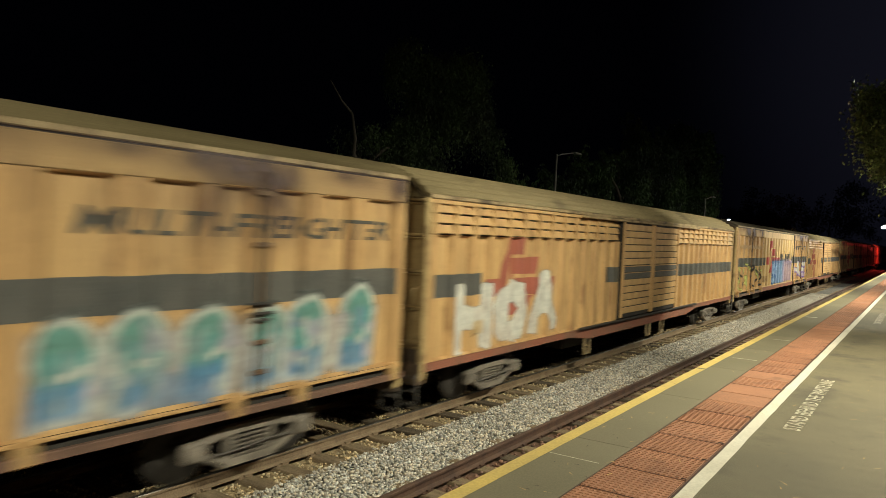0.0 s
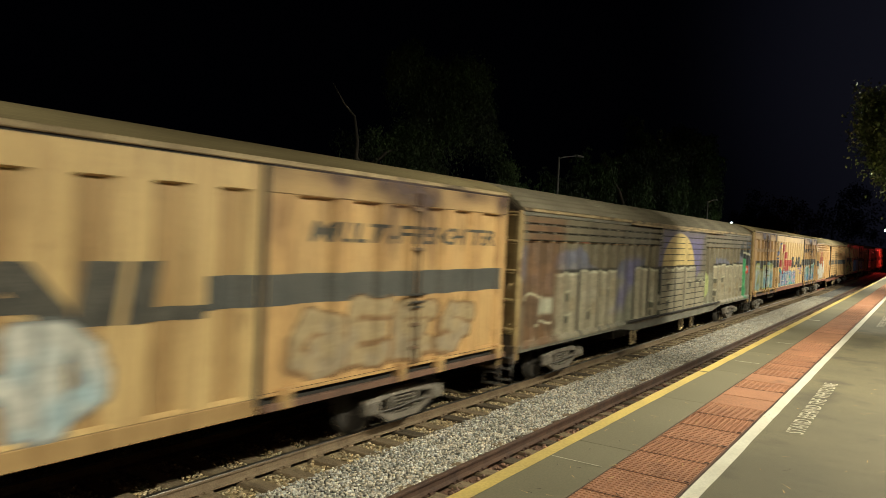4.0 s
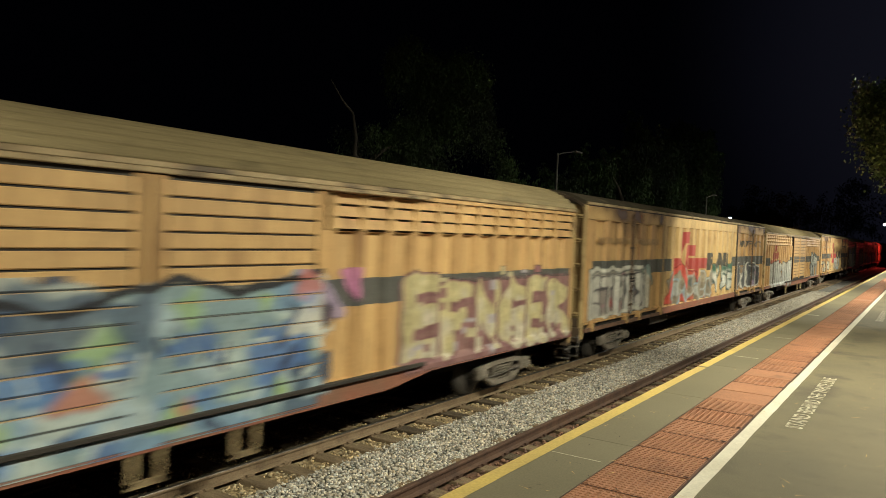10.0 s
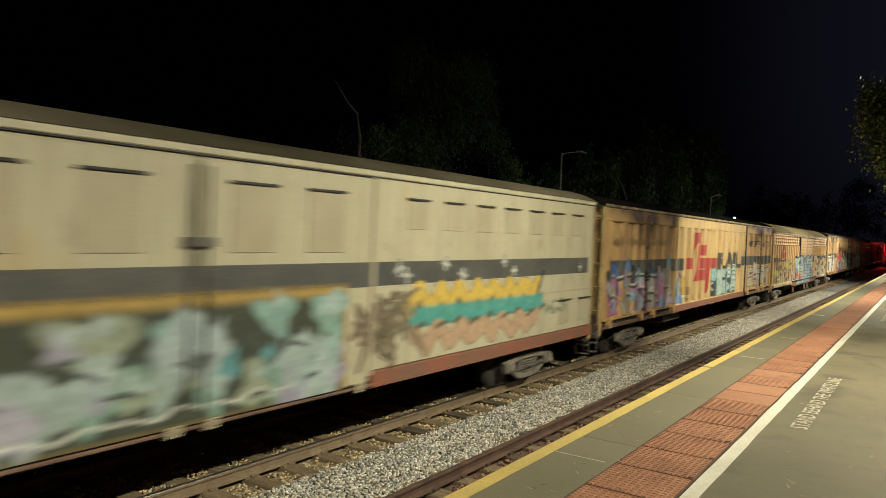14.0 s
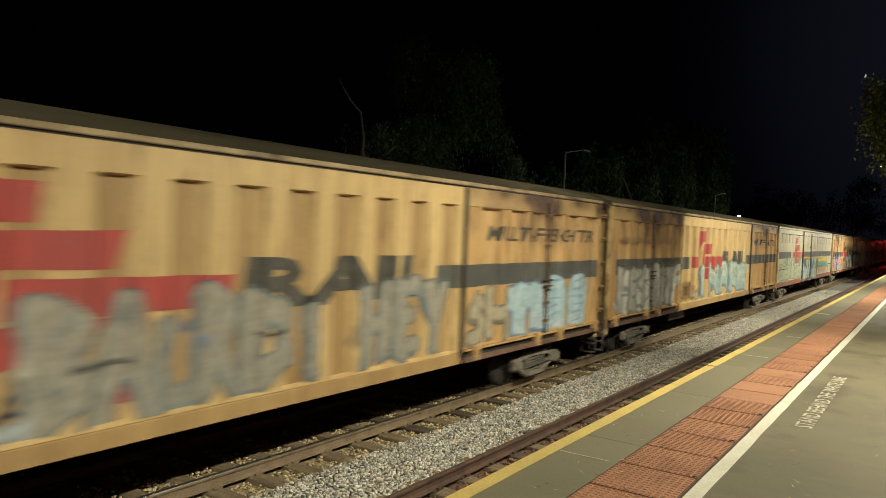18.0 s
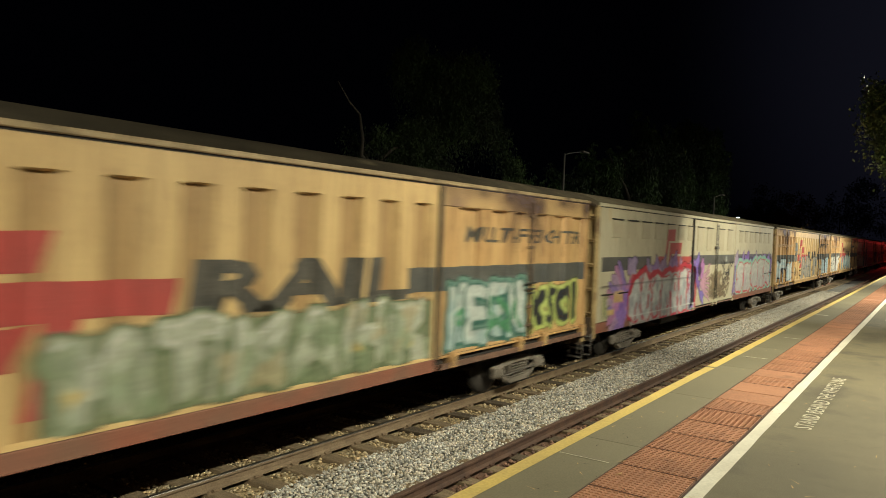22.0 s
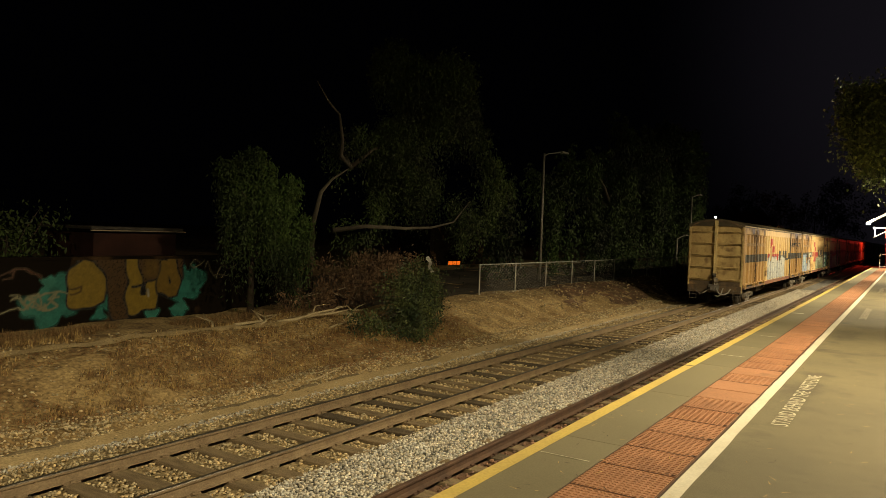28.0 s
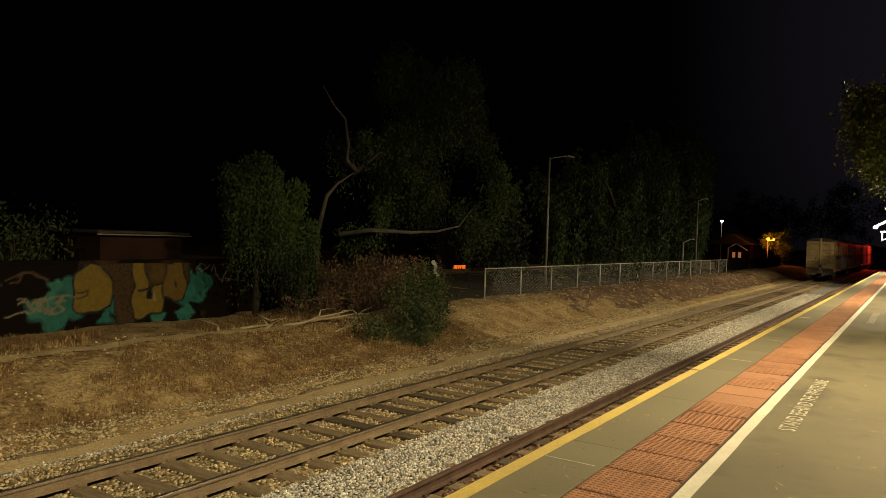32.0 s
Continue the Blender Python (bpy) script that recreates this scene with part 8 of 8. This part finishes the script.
def tree(name, label, category, trunk, limbs, blobs, n, size, droop, seed, leaf, bark, r0=0.2, pale=0):
    t = empty(name, label, category, at=pose(*trunk[0]))
    base = Vector(trunk[0])
    if len(trunk) > 1:
        bm = bmesh.new()
        tube(bm, [Vector(p) - base for p in trunk], [r0 * (1 - 0.75 * i / (len(trunk) - 1)) for i in range(len(trunk))], 9)
        part("trunk", bm, bark, t)
    for i_, l in enumerate(limbs):
        bm = bmesh.new()
        tube(bm, [Vector(p) - base for p in l], [r0 * 0.45 * (1 - 0.8 * i / (len(l) - 1)) for i in range(len(l))], 6)
        part("limb", bm, BARK_LIMB if i_ < pale else bark, t)
    v = leaves(n, blobs, size, droop, seed) - np.array(base)
    part("crown", mesh_of("crown", v, np.arange(len(v)), 4, leaf), None, t)
    return t


def limbs_to(start, blobs, seed, each=2):
    rs = random.Random(seed)
    out = []
    for b in blobs:
        for i in range(each):
            e = Vector((b[0] + rs.uniform(-0.6, 0.6) * b[3], b[1] + rs.uniform(-0.6, 0.6) * b[4], b[2] + rs.uniform(-0.2, 0.6) * b[5]))
            s = Vector(start)
            m = s.lerp(e, 0.5) + Vector((rs.uniform(-0.3, 0.3), rs.uniform(-0.3, 0.3), 0.3))
            out.append([tuple(s), tuple(m), tuple(e)])
    return out


B1 = [(14.2, 15.6, 3.0, 0.8, 0.8, 0.6), (13.5, 15.5, 2.4, 0.5, 0.6, 0.5), (15.4, 15.6, 2.6, 0.55, 0.7, 0.6), (14.6, 15.4, 2.2, 0.9, 0.8, 0.4), (15.7, 15.4, 1.6, 0.45, 0.5, 0.7), (15.6, 15.3, 0.9, 0.28, 0.4, 0.5)]
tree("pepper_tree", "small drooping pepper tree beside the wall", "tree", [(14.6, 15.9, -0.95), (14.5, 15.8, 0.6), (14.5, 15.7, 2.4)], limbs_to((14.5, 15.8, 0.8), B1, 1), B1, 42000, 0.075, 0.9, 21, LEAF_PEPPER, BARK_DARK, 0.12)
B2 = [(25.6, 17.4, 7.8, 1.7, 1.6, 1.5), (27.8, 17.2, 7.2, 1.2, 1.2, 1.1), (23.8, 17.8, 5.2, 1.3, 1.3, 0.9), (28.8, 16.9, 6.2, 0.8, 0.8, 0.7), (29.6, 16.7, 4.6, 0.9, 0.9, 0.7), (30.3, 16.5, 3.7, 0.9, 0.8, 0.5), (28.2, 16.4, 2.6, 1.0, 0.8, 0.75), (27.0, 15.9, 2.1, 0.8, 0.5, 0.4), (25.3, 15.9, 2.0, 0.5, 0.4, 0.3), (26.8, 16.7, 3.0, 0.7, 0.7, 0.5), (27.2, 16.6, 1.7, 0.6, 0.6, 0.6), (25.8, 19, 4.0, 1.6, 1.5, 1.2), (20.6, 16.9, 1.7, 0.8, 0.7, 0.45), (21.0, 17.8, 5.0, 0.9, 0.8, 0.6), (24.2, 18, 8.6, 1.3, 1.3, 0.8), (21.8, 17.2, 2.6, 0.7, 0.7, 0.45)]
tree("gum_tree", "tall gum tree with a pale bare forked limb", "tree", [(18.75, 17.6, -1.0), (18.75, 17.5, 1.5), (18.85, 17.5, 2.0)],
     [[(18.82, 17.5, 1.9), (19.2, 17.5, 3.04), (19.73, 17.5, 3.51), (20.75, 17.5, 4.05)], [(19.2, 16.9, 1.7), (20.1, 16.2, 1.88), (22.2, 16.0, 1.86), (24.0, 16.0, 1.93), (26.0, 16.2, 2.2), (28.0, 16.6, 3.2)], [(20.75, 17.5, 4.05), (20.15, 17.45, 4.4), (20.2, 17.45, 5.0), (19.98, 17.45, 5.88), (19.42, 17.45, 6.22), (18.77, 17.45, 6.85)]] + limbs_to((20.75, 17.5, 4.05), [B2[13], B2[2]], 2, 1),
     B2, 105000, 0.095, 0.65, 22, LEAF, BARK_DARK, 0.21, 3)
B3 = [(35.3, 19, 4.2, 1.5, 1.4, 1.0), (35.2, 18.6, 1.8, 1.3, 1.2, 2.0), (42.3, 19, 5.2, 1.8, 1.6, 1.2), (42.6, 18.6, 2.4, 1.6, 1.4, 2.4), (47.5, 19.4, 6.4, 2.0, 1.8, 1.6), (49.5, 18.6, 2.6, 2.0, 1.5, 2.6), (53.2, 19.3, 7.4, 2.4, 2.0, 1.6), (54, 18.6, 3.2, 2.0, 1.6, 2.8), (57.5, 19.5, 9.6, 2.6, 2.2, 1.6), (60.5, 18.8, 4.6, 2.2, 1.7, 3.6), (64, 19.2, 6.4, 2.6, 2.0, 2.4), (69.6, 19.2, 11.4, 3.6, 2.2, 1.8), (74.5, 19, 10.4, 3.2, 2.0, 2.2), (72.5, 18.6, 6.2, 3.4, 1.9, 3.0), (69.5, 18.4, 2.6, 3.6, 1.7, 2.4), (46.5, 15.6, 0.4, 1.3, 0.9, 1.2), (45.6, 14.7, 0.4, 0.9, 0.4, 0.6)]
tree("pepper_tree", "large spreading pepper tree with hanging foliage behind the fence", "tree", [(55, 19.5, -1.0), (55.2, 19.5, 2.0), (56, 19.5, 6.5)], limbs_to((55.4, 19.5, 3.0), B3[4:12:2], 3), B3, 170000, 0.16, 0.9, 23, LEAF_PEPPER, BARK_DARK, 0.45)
B4 = [(18.1, 12.6, -0.2, 0.55, 0.5, 0.55), (18.7, 12.7, 0.1, 0.5, 0.45, 0.5), (17.6, 12.6, 0.2, 0.45, 0.4, 0.35), (18.2, 12.7, 0.65, 0.25, 0.25, 0.25), (18.9, 12.8, 0.55, 0.25, 0.25, 0.2), (17.5, 12.3, -0.6, 0.6, 0.45, 0.35), (18.5, 12.4, -0.75, 0.55, 0.4, 0.35), (17.2, 12.0, -1.2, 0.55, 0.4, 0.25), (16.2, 12.4, -0.95, 0.5, 0.4, 0.22), (15.5, 12.6, -0.8, 0.3, 0.3, 0.2), (16.8, 12.6, -0.1, 0.25, 0.3, 0.25), (19.2, 12.6, -0.5, 0.3, 0.3, 0.35)]
tree("shrub", "dense grey-green shrub on the bank", "shrub", [(17.6, 12.5, -1.3), (17.7, 12.5, -0.6), (18.0, 12.6, 0.2)], limbs_to((17.7, 12.5, -0.9), B4, 4, 2), B4, 21000, 0.07, 0.45, 24, LEAF_BUSH, BARK_DARK, 0.05)
B5 = [(19.5, 15.8, 0.2, 1.8, 0.9, 0.7), (17.8, 15.4, -0.4, 1.2, 0.8, 0.5), (21.5, 15.6, 0.3, 1.4, 0.9, 0.6), (16.0, 15.2, -0.5, 1.2, 0.6, 0.4)]
tree("dead_brush", "tangle of dead leaves and dry brush", "brush", [(19.0, 15.8, -0.95), (19.1, 15.8, -0.2), (19.4, 15.8, 0.4)], limbs_to((19.0, 15.8, -0.7), B5, 5, 3), B5, 12000, 0.08, 0.5, 25, DEAD, BARK, 0.06)
B6 = [(25.50, 1.33, 6.00, 0.64, 0.64, 0.53), (25.50, 1.64, 5.36, 0.41, 0.47, 0.36), (25.61, 1.01, 5.25, 0.70, 0.64, 0.59), (25.50, 0.79, 4.67, 0.59, 0.53, 0.41), (25.71, 0.21, 5.84, 0.94, 0.82, 0.82), (25.50, 1.81, 6.43, 0.36, 0.36, 0.21)]
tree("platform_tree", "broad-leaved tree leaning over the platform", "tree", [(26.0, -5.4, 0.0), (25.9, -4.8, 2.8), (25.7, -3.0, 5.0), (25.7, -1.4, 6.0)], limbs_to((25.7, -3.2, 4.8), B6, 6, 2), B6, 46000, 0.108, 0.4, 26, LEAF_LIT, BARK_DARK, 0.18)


def dead_branch(x, y, turn, s, label):
    bm = bmesh.new()
    rs = random.Random(int(x * 100))
    p = [Vector((0, 0, 0.03))]
    for i in range(4):
        p.append(p[-1] + Vector((0.32, rs.uniform(-0.12, 0.12), rs.uniform(-0.02, 0.09))) * s)
    tube(bm, p, [0.028 * s, 0.025 * s, 0.02 * s, 0.015 * s, 0.006], 6)
    tube(bm, [p[2], p[2] + Vector((0.15, 0.25, 0.1)) * s, p[2] + Vector((0.4, 0.35, 0.12)) * s], [0.018 * s, 0.012 * s, 0.005], 6)
    ob = part("fallen_branch", bm, DRIFTWOOD)
    ob.matrix_world = pose(x, y, bank(x, y), 0, 0, turn)
    tagged(ob, label, "branch", "fallen branches on the bank")


for x, y, turn, s in ((11.6, 10.85, -6, 0.9), (15.0, 13.2, 5, 1.0), (12.6, 14.3, 10, 1.5), (14.0, 14.2, -24, 1.6), (14.6, 14.0, -40, 1.4), (13.2, 14.0, 40, 1.2), (16.2, 13.6, 15, 1.2), (12.1, 14.5, 70, 1.1)):
    dead_branch(x, y, turn, s, "bare dry branch lying on the bank")

bm = bmesh.new()
prev = None
for i in range(6):
    z = 0.98 - 0.09 * i
    cur = [bm.verts.new((18.42 + 0.05 * i + dx, 12.42 + 0.05 * math.sin(2.1 * i + 5 * dx), z + 0.03 * math.sin(9 * dx + i))) for dx in (0.0, 0.09, 0.17, 0.24 - 0.02 * i)]
    if prev:
        for k in range(3):
            bm.faces.new((prev[k], prev[k + 1], cur[k + 1], cur[k]))
    prev = cur
tagged(part("plastic_scrap", bm, GALV), "pale torn plastic scrap caught in the shrub", "litter")

# ---- platform furniture ----


def lantern_post(x):
    p = empty("platform_lantern", "lit platform lantern on a galvanised post", "lamp", "lit lanterns along the platform", at=pose(x, LANTERN_Y, 0))
    bm = bmesh.new()
    tube(bm, [(0, 0, 0), (0, 0, LANTERN_Z)], [0.08, 0.055], 10)
    part("pole", bm, GALV, p)
    bm = bmesh.new()
    tube(bm, [(0, 0, LANTERN_Z - 0.1), (0, 0.3, LANTERN_Z + 0.02), (0, 0.6, LANTERN_Z + 0.02)], 0.03, 8)
    part("arm", bm, GALV, p)
    part("housing", boxes((-0.14, 0.14, 0.5, 1.05, LANTERN_Z - 0.03, LANTERN_Z + 0.09), bevel=0.03), GALV, p)
    part("diffuser", boxes((-0.11, 0.11, 0.55, 1.0, LANTERN_Z - 0.055, LANTERN_Z - 0.03)), WHITE_GLOW, p, "glowing white diffuser")


for lx, lw in LANTERNS:
    lantern_post(lx)

shelter = empty("platform_shelter", "white gabled platform shelter with a lamp at its eave", "shelter", at=pose(70, 0, 0))


def sloped(x0, x1, ya, za, yb, zb, t):
    """A slab t thick that slopes from (ya, za) to (yb, zb)."""
    bm = bmesh.new()
    v = [bm.verts.new((x, y, z + d)) for x in (x0, x1) for y, z, d in ((ya, za, 0), (yb, zb, 0), (yb, zb, t), (ya, za, t))]
    for q in ((0, 1, 2, 3), (7, 6, 5, 4), (0, 4, 5, 1), (1, 5, 6, 2), (2, 6, 7, 3), (3, 7, 4, 0)):
        bm.faces.new([v[i] for i in q])
    return bm


part("roof_slope", sloped(0.1, 2.4, 3.0, 3.70, 0.4, 5.2, 0.06), POLE, shelter)
part("roof_slope", sloped(0.1, 2.4, 0.4, 5.2, -2.2, 3.70, 0.06), POLE, shelter)
part("barge_board", sloped(0.0, 0.1, 3.04, 3.62, 0.4, 5.14, 0.2), WHITE, shelter, "white barge board")
part("barge_board", sloped(0.0, 0.1, 0.4, 5.14, -2.24, 3.62, 0.2), WHITE, shelter, "white barge board")
part("tie_beam", boxes((0.02, 0.12, -2.0, 2.5, 3.32, 3.44), bevel=0.01), WHITE, shelter)
for y in (2.36, -1.86):
    part("post", boxes((0.03, 0.11, y - 0.05, y + 0.05, 2.6 if y > 0 else 0.0, 3.4), bevel=0.01), GALV, shelter)
    part("post", boxes((2.2, 2.28, -1.91, -1.81, 0.0, 3.9) if y < 0 else (2.2, 2.28, 0.5, 0.6, 0.0, 5.0), bevel=0.01), GALV, shelter)
part("brace", sloped(0.03, 0.11, 2.36, 2.6, 1.2, 3.3, 0.09), GALV, shelter)
part("lamp", boxes((-0.12, 0.0, 2.72, 3.0, 3.66, 3.76), bevel=0.01), WHITE_GLOW, shelter, "glowing white lamp")
gate = empty("end_railing", "pale metal railing at the platform end", "railing", at=pose(73.2, 0, 0))
for i in range(13):
    y = -4 + i * 0.5
    part("baluster", boxes((-0.015, 0.015, y - 0.015, y + 0.015, 0.0, 1.2)), GALV, gate)
for z in (0.15, 1.2):
    part("rail", boxes((-0.02, 0.02, -4.03, 2.05, z - 0.02, z + 0.02)), GALV, gate)

signal = empty("signal_post", "railway signal post showing red", "signal", at=pose(146.6, 3.2, RAIL - 0.2))
bm = bmesh.new()
tube(bm, [(0, 0, 0), (0, 0, 6.4)], 0.07, 8)
part("post", bm, GALV, signal)
part("head", boxes((-0.1, 0.1, -0.25, 0.25, 5.3, 6.6), bevel=0.03), IRON_AND_GAPS, signal)
bm = bmesh.new()
tube(bm, [(-0.12, 0, 5.95), (-0.15, 0, 5.95)], 0.1, 12)
part("lens", bm, RED_GLOW, signal, "glowing red lens")

# ---- distance ----
house = empty("house", "distant house with a pale gable lit orange", "house", at=pose(112, 21.5, -1.0))
bm = bmesh.new()
prism(bm, [(0, 0), (9, 0), (9, 3), (0, 3)], -1.4, 4)
part("wall", bm, MASONRY, house)
bm = bmesh.new()
v = [bm.verts.new(p) for p in ((-0.4, -1.8, 3.0), (9.4, -1.8, 3.0), (9.4, 4.4, 3.0), (-0.4, 4.4, 3.0), (-0.4, 1.3, 4.6), (9.4, 1.3, 4.6))]
for q in ((0, 1, 5, 4), (2, 3, 4, 5), (0, 4, 3), (1, 2, 5), (3, 2, 1, 0)):
    bm.faces.new([v[i] for i in q])
part("roof", bm, ROOF_DARK, house)
bm = bmesh.new()
for y0, z0, y1, z1 in ((-1.2, 2.2, 0.35, 3.15), (0.35, 3.15, 1.5, 2.45)):
    tube(bm, [(-0.5, y0, z0), (-0.5, y1, z1)], 0.09, 6)
tube(bm, [(-0.5, 1.45, 0.4), (-0.5, 1.45, 2.5)], 0.07, 6)
part("barge_board", bm, WHITE, house, "pale gable boards lit orange")
for y0, y1 in ((-0.35, 0.05), (0.45, 0.85)):
    part("window", boxes((-0.56, -0.5, y0, y1, 1.1, 1.9)), DIM_GLOW, house, "dim warm window")
pole = empty("street_lamp", "distant street lamp glowing orange", "street lamp", at=pose(112, 17.7, -1.0))
bm = bmesh.new()
tube(bm, [(0, 0, 0), (0, 0, 3.9)], 0.06, 8)
part("pole", bm, GALV, pole)
bm = bmesh.new()
bmesh.ops.create_icosphere(bm, subdivisions=2, radius=0.22, matrix=Matrix.Translation((0, 0, 3.95)))
part("globe", bm, ORANGE_GLOW, pole, "glowing orange globe")
bm = bmesh.new()
bmesh.ops.create_icosphere(bm, subdivisions=2, radius=0.15, matrix=Matrix.Translation((0, -0.75, 3.9)))
tube(bm, [(0, -0.75, 3.8), (0, 0, 3.7)], 0.03, 6)
part("globe", bm, ORANGE_GLOW, pole, "second glowing orange globe")
far_pole = empty("street_lamp", "distant street lamp with a small white light", "street lamp", at=pose(112, 24.1, -1.0))
bm = bmesh.new()
tube(bm, [(0, 0, 0), (0, 0, 6.5)], 0.06, 8)
part("pole", bm, GALV, far_pole)
part("lamp_head", boxes((-0.35, 0.05, -0.16, 0.16, 6.34, 6.44), bevel=0.02), WHITE_GLOW, far_pole, "small white lamp")
shed = empty("garden_shed", "dark red-brown shed behind the boundary wall", "shed", at=pose(11.3, 18.4, -1.0))
part("wall", boxes((0, 2.6, 0, 2.4, 0, 2.42)), SHED_RED, shed)
part("roof", boxes((-0.15, 2.75, -0.15, 2.55, 2.52, 2.6), bevel=0.01), IRON_AND_GAPS, shed)
part("gutter", boxes((-0.2, 2.8, -0.2, -0.16, 2.48, 2.51)), BARK, shed)
B9 = [(8.4, 18.2, 1.5, 0.8, 0.6, 0.6), (9.6, 18.4, 1.2, 0.7, 0.6, 0.5), (10.2, 18.6, 1.9, 0.5, 0.5, 0.5), (7.4, 18.2, 1.7, 0.7, 0.6, 0.5)]
tree("garden_shrub", "dim straggling shrub behind the boundary wall", "shrub", [(9.0, 18.6, -1.0), (9.0, 18.5, 0.4), (9.1, 18.4, 1.4)], limbs_to((9.0, 18.5, 0.3), B9, 9, 2), B9, 1800, 0.10, 0.5, 29, LEAF, BARK_DARK, 0.07)
B7 = [(113.4, 17.4, 2.7, 0.9, 1.2, 0.8), (113.6, 15.8, 1.6, 1.0, 1.2, 1.0), (114.5, 16.4, 3.4, 1.0, 1.2, 0.7)]
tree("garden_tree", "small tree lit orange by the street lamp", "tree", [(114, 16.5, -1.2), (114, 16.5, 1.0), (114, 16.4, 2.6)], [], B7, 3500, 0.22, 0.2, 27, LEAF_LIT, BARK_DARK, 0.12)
B8 = [(196, 28, 7, 10, 8, 7), (206, 15, 9, 10, 7, 8), (218, 38, 8, 12, 10, 7), (212, -3, 9, 10, 8, 8)]
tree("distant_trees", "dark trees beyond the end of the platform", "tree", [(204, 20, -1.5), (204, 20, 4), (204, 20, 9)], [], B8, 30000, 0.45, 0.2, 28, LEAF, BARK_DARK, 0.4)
shop = empty("lit_shop", "far building with a glowing orange window behind the trees", "building", at=pose(47, 30, -1.2))
part("wall", boxes((-2, 6, 0, 3, 0, 3.4)), MASONRY, shop)
for i in range(3):
    part("window", boxes((0.6 + i * 0.62, 1.12 + i * 0.62, -0.03, 0.02, 0.35, 0.72)), WINDOW_GLOW, shop, "glowing orange pane")

# ---- litter ----


def litter(name, label, n, x0, x1, y0, y1, size, material, seed):
    """Straws and small dry leaves lying on the platform."""
    rs = np.random.RandomState(seed)
    verts = []
    for i in range(n):
        x, y, th = x0 + (x1 - x0) * rs.rand() ** 1.6, rs.uniform(y0, y1), rs.uniform(0, 6.28)
        l, w = size * rs.uniform(0.3, 1.2), 0.003 + 0.004 * rs.rand() ** 2
        c, s = math.cos(th), math.sin(th)
        z = 0.022 if 1.36 < y < 1.97 else 0.008
        verts += [(x - c * l - s * w, y - s * l + c * w, z), (x - c * l + s * w, y - s * l - c * w, z), (x + c * l, y + s * l, z + 0.004)]
    me = mesh_of(name, np.array(verts), np.arange(len(verts)), 3, material)
    tagged(part(name, me, material), label, "litter", kind="stuff")


litter("straw_litter", "straws and leaf bits lying on the platform", 130, 4.5, 22, -0.6, 2.5, 0.05, STRAW, 31)
litter("leaf_litter", "dark specks of dry leaf on the platform", 160, 4.5, 26, -0.6, 2.5, 0.03, BARK_DARK, 32)

motions()
